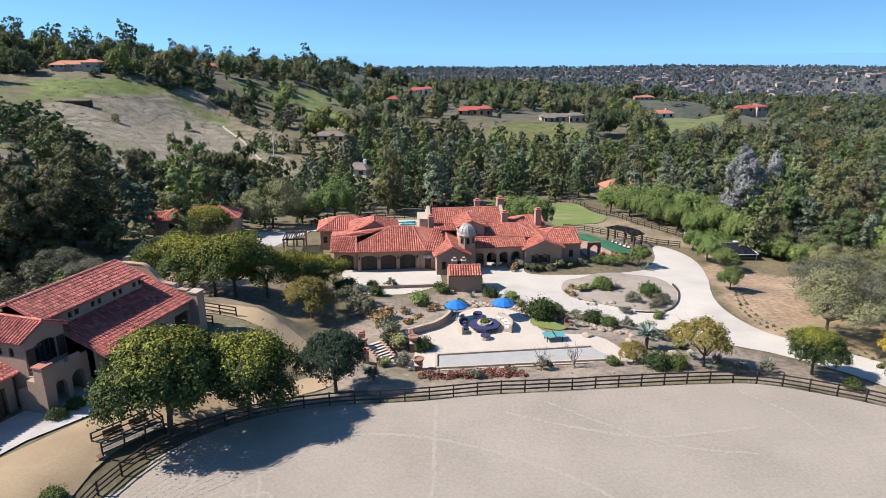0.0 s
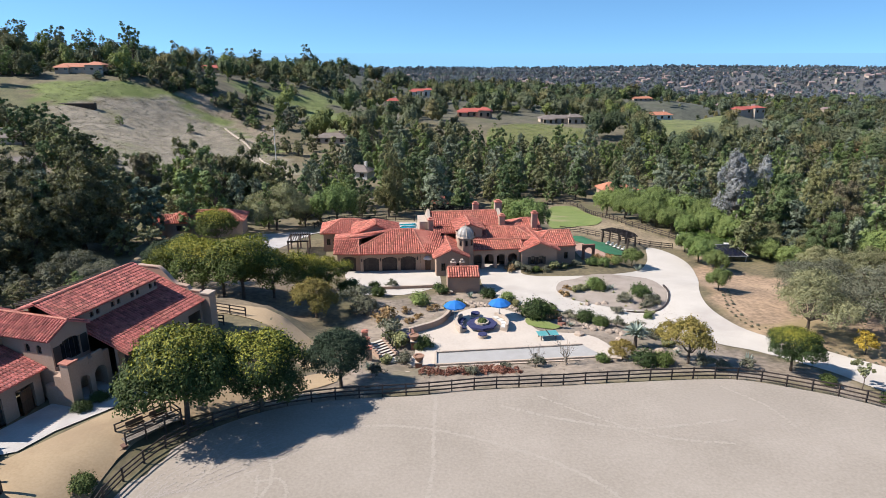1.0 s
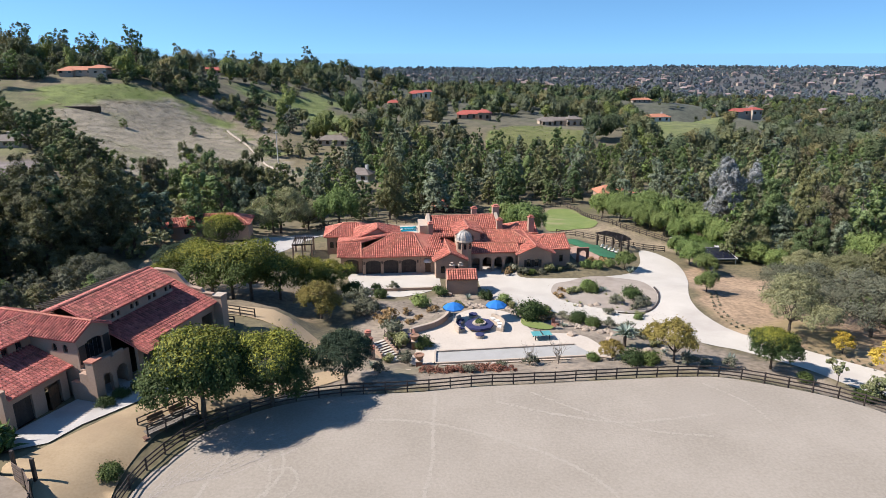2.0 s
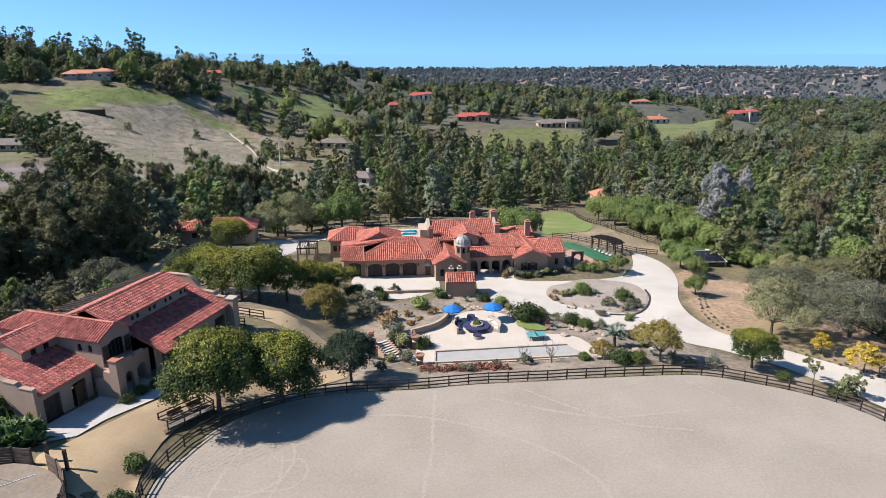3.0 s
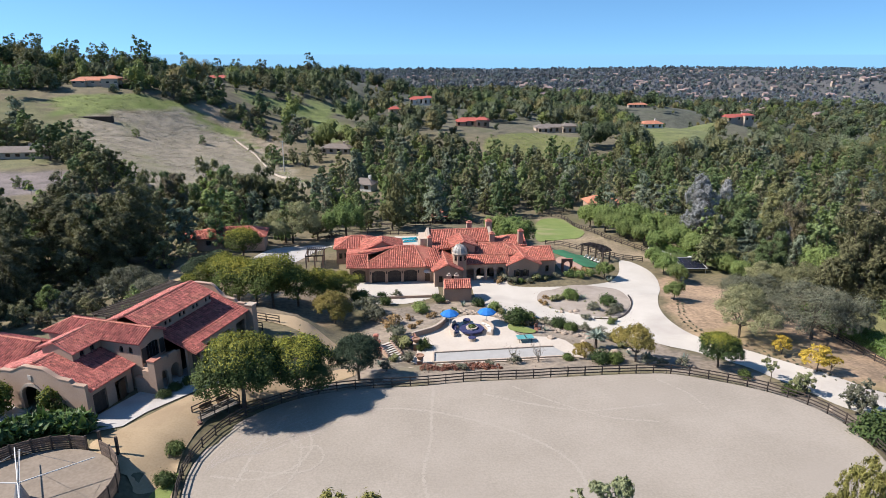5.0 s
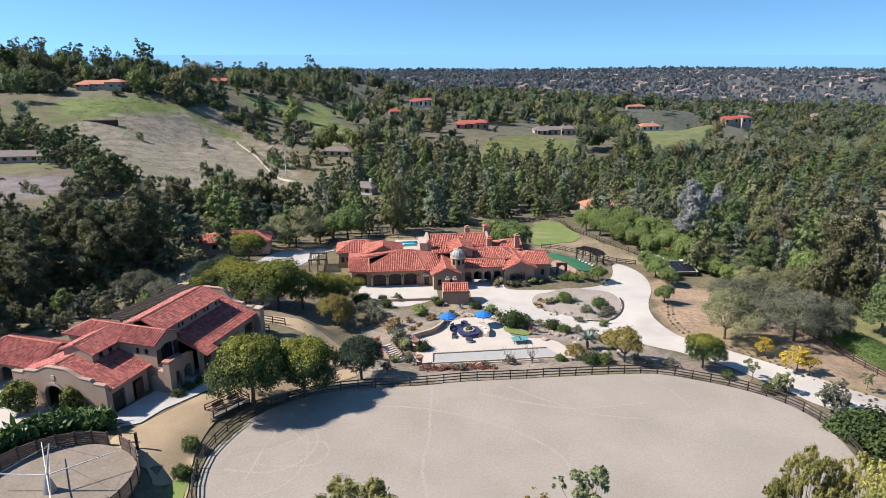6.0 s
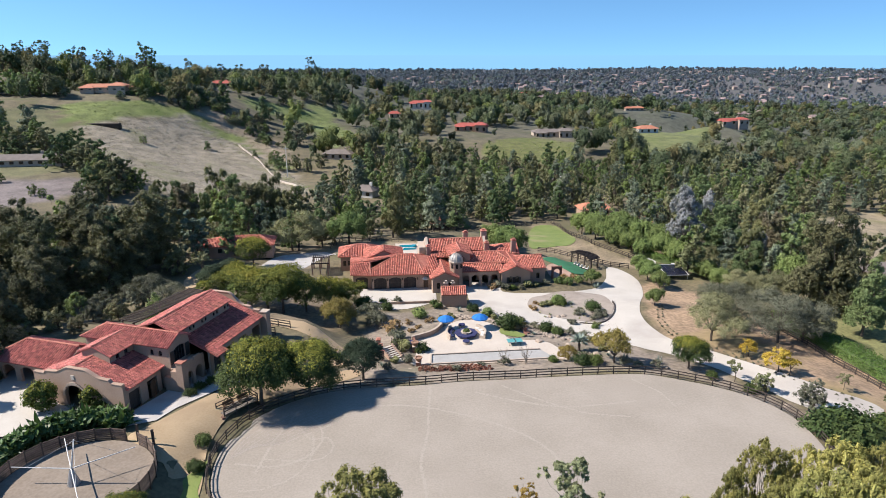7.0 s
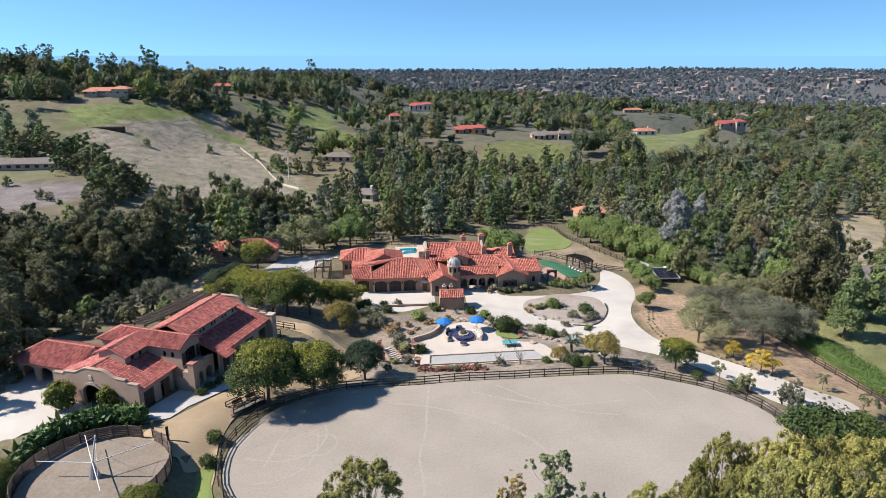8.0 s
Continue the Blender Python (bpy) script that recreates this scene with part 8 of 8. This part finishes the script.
for key, x, y, top, r, which in (("gum_tree", -4.5, 5.9, 21.6, 3.9, 0), ("airy_tree", 11.5, 12.2, 18.5, 2.4, 0), ("airy_tree", 13.8, 12.2, 15.8, 1.7, 1), ("gold_tree", 8.3, 15.0, 14.5, 1.6, 0), ("gum_tree", 22.4, 5.9, 23.6, 2.3, 1), ("gum_tree", 25.0, 5.9, 23.3, 2.0, 0), ("gum_tree", 20.8, 5.9, 22.0, 1.6, 1), ("gum_tree", 14.5, -1.0, 24.9, 2.1, 0), ("gum_tree", 24.8, 2.0, 26.3, 2.6, 1), ("gum_tree", 27.0, 2.0, 26.0, 2.4, 0), ("gum_tree", 30.0, 3.0, 25.7, 2.8, 1), ("gum_tree", 22.2, -1.0, 26.5, 2.6, 0), ("gum_tree", 23.9, -2.0, 27.1, 2.6, 1), ("gum_tree", 26.4, -2.0, 27.1, 2.8, 0), ("gum_tree", 21.0, 1.0, 24.2, 2.2, 1), ("gum_tree", 17.8, 1.0, 23.8, 1.9, 0)):
    z = levelled(x, y)
    tall = min(top - z, 11.0 if key == "gold_tree" else 17.0)
    s = r / (3.3 if key == "gum_tree" else 2.5)
    zs = max(s, 0.62 * tall / 10.0)
    e = empty(key, pose(x, y, top - 10.0 * zs, 0, 0, x * 17) @ Matrix.Diagonal((s, s, zs, 1)), KINDS[key][which % len(KINDS[key])][2], "tree")
    part("crown", KINDS[key][which % len(KINDS[key])][1], None, e)
    bm = bmesh.new()
    bm.from_mesh(KINDS[key][which % len(KINDS[key])][0])
    tube(bm, (0, 0, (z - 0.4 - top) / zs + 10.0), (0, 0, 0.2), 0.3 / s, 0.22 / s, 8)
    part("trunk", bm, PALEBARK, e)
for i, (x, y) in enumerate([(50.6, 42.4), (52.3, 43.7), (55.4, 44.2), (56.7, 43.1), (59.9, 43.8), (53.5, 40.6), (61.6, 42.7)]):
    plant("dark_shrub", x + 0.8, y + 0.6, 2.1 + 0.3 * (i % 3), i * 50, which=i, label="dense dark green shrub outside the arena rail")

# ---- guest house, shed, far houses ----
ROOF_GREY = surf("grey_shingle", (0.119, 0.101, 0.0871), (0.174, 0.146, 0.129), 0.5, 0.9, 0.02, 10)
ROOF_RED = surf("far_red_tile", (0.27, 0.052, 0.040), (0.345, 0.092, 0.068), 0.5, 0.9, 0.03, 8)
ROOF_ORANGE = surf("far_orange_tile", (0.349, 0.133, 0.0767), (0.418, 0.181, 0.111), 0.5, 0.9, 0.03, 8)
guest = empty("guest_house", pose(-60.0, 129.0, -3.6, 0, 0, 9), "low guest house with weathered red tile roofs", "house")
volume(guest, 0, 16, 0, 7, -1.0, 2.8, {"s": [(2, 3.2, 0.9, 2.1, False), (6, 7.2, 0, 2.1, False), (10, 11.2, 0.9, 2.1, False)]})
for s, z in ((2.6, 0.9), (10.6, 0.9)):
    window(guest, side_m((0, 0), (16, 0), s, z), 1.15, 1.15, 1)
plank_door(guest, side_m((0, 0), (16, 0), 6.6, 0), 1.15, 2.05, 5)
hip_roof(guest, 0, 16, 0, 7, 2.8, 4.6, 0.6, "x", (1, 1))
volume(guest, -4, 0, 1.0, 5.5, -1.0, 2.6, skip="e")
hip_roof(guest, -4, 1.5, 1.0, 5.5, 2.6, 3.9, 0.5, "x", (1, 0))


def far_house(x, y, z, deg, w, d, h, roofmat, wallmat, label, wings=0, windows=5):
    z = land(x, y) + 0.3 if z is None else z
    e = empty("house", pose(x, y, z, 0, 0, deg), label, "house")
    def bit(x0, x1, y0, y1, hh, r):
        part("wall", boxes((x0, x1, y0, y1, -5, hh)), wallmat, e)
        bm = bmesh.new()
        o = 0.8
        i = min((x1 - x0) / 2 - 0.5, (y1 - y0) / 2 + o)
        a = [bm.verts.new(p) for p in ((x0 - o, y0 - o, hh), (x1 + o, y0 - o, hh), (x1 + o, y1 + o, hh), (x0 - o, y1 + o, hh), (x0 + i * 0.7, (y0 + y1) / 2, hh + r), (x1 - i * 0.7, (y0 + y1) / 2, hh + r))]
        for f in ((0, 1, 5, 4), (2, 3, 4, 5), (0, 4, 3), (1, 2, 5), (3, 2, 1, 0)):
            bm.faces.new([a[k] for k in f])
        part("roof", bm, roofmat, e)
    bit(-w / 2, w / 2, 0, d, h, 2.2)
    if wings:
        bit(w * 0.12, w * 0.45, -d * 0.35, d * 0.8, h + 1.2, 1.8)
        bit(-w * 0.45, -w * 0.2, -d * 0.3, d * 0.7, h * 0.9, 1.6)
    for k in range(windows):
        s = -w / 2 + w * (k + 0.5) / windows
        y0 = -0.05 if not (wings and (w * 0.12 < s < w * 0.45)) else -d * 0.35 - 0.05
        if wings and -w * 0.45 < s < -w * 0.2:
            y0 = -d * 0.3 - 0.05
        part("window", boxes((s - 0.9, s + 0.9, y0 - 0.03, y0 + 0.02, 0.7, h - 0.6)), GLASS, e)
    part("chimney", boxes((w * 0.2, w * 0.2 + 1.1, d * 0.5, d * 0.5 + 1.1, h, h + 3.4)), wallmat, e)


for key, roofm, wallm, label, wings, panes in (
        ("ridge", ROOF_ORANGE, STUCCO_PALE, "low house with an orange tile roof on the ridge", 1, 6), ("ridge_red", ROOF_RED, STUCCO_PALE, "red-roofed house among ridge trees", 0, 4), ("white", ROOF_RED, WHITE, "white two-storey house with a red roof and chimneys", 1, 5),
        ("grey", ROOF_GREY, STUCCO_PALE, "grey-roofed house below the hillside", 0, 4), ("pink", ROOF_RED, STUCCO_PALE, "small pink-roofed house in the trees", 0, 2), ("long", ROOF_GREY, STUCCO_PALE, "long low pale house with a brown roof and blue shutters", 0, 9),
        ("deep_red", ROOF_RED, STUCCO, "large house with deep red tile roofs", 1, 5), ("brown", ROOF_GREY, STUCCO_PALE, "long low house with a brown shingle roof above a lawn", 1, 7), ("white_east", ROOF_ORANGE, WHITE, "white house with a pale orange roof", 0, 3),
        ("red_east", ROOF_RED, STUCCO_PALE, "house with bright red roofs among the trees", 1, 5), ("red_far", ROOF_RED, STUCCO_PALE, "large red-roofed house on the far slope", 1, 5), ("tan", ROOF_ORANGE, STUCCO_PALE, "low tan house on the slope", 0, 4)):
    far_house(*HOUSES[key], roofm, wallm, label, wings, panes)
far_house(-34, 244, None, -20, 9, 6, 2.8, ROOF_GREY, WHITE, "small white outbuilding in the valley trees", 0, 2)
far_house(109, 110, None, -8, 20, 9, 3.0, ROOF_GREY, STUCCO_PALE, "low house with a grey roof beyond the hedge", 0, 4)
far_house(74, 186, None, 10, 15, 8, 3.2, ROOF_ORANGE, STUCCO, "house with a weathered orange roof in the woods", 0, 3)
far_house(62, 214, None, 5, 12, 7, 3.0, ROOF_ORANGE, STUCCO, "terracotta-roofed house hidden by trees", 0, 3)
far_house(60, 300, None, -10, 14, 8, 3.0, ROOF_GREY, WHITE, "pale house half hidden in the valley trees", 0, 3)
far_house(330, 480, None, -10, 20, 9, 3.2, ROOF_ORANGE, STUCCO_PALE, "low house with a tiled roof in the valley", 0, 4)
shed = empty("pavilion", pose(0.2, 184, levelled(0.2, 184)), "small dark pavilion with a red tile roof", "pavilion")
for x in (-3, 3):
    for y in (0, 4):
        part("post", boxes((x - 0.2, x + 0.2, y - 0.2, y + 0.2, -2, 2.6)), DARKWOOD, shed)
part("wall", boxes((-3, 3, 3.8, 4.2, -2, 2.6)), DARKWOOD, shed)
hip_roof(shed, -3, 3, 0, 4, 2.6, 4.2, 0.8, "x", (1, 1))
patch("hill_lane", smooth_loop([(214, 520), (232, 499), (248, 486), (262, 480), (263, 484), (250, 491), (235, 504), (218, 524)], True, 3), 0.6, PAVING, "pale lane winding over the far slope", "road", 6.0)
ww = empty("white_wall", Matrix(), "long white boundary wall down the hillside", "wall")
wp = along([(-128, 372), (-108, 345), (-90, 312), (-70, 276)], 4)
for a, b in zip(wp, wp[1:]):
    za, zb = levelled(a.x, a.y), levelled(b.x, b.y)
    ln = (b - a).length
    part("wall_panel", boxes((0, ln, -0.2, 0.2, min(za, zb) - 1, max(za, zb) + 0.7), m=side_m(a, b, 0, 0)), PAVING, ww)
pl = empty("utility_pole", pose(-85, 318, levelled(-85, 318)), "tall pale utility pole", "pole")
part("shaft", tube(bmesh.new(), (0, 0, -1), (0, 0, 17), 0.28, 0.18, 8), WHITE, pl)
part("crossarm", boxes((-1.2, 1.2, -0.1, 0.1, 15.8, 16.05)), WHITE, pl)
g = np.random.default_rng(500)
tv, tf, rv, rf = [], [], [], []
for i in range(420):
    y = g.uniform(900, 3600)
    x = (-0.15 + 0.9 * g.random() ** 0.75) * (y + 45)
    if noise.noise((x * 0.004, y * 0.004, 2.0)) < -0.22:
        continue
    w, d, h = g.uniform(9, 19), g.uniform(8, 13), g.uniform(3, 5)
    z = land(x, y) + 4.5
    k = len(tv)
    tv += [(x - w / 2, y - d / 2, z - 9), (x + w / 2, y - d / 2, z - 9), (x + w / 2, y + d / 2, z - 9), (x - w / 2, y + d / 2, z - 9), (x - w / 2, y - d / 2, z + h), (x + w / 2, y - d / 2, z + h), (x + w / 2, y + d / 2, z + h), (x - w / 2, y + d / 2, z + h)]
    tf += [(k, k + 1, k + 5, k + 4), (k + 1, k + 2, k + 6, k + 5), (k + 2, k + 3, k + 7, k + 6), (k + 3, k, k + 4, k + 7)]
    k = len(rv)
    rv += [(x - w / 2 - 1, y - d / 2 - 1, z + h), (x + w / 2 + 1, y - d / 2 - 1, z + h), (x + w / 2 + 1, y + d / 2 + 1, z + h), (x - w / 2 - 1, y + d / 2 + 1, z + h), (x - w * 0.3, y, z + h + 3), (x + w * 0.3, y, z + h + 3)]
    rf += [(k, k + 1, k + 5, k + 4), (k + 2, k + 3, k + 4, k + 5), (k, k + 4, k + 3), (k + 1, k + 2, k + 5)]
tagged(new("far_houses", mesh_of("far_houses", tv, tf, STUCCO_PALE)), "pale walls of a far town on the hills", "houses", kind="stuff")
tagged(new("far_roofs", mesh_of("far_roofs", rv, rf, surf("far_roofs", (0.20, 0.135, 0.125), (0.28, 0.215, 0.20), 0.01, 0.9, 0, 12, spread=0.4))), "mixed roofs of a far town on the hills", "roofs", kind="stuff")
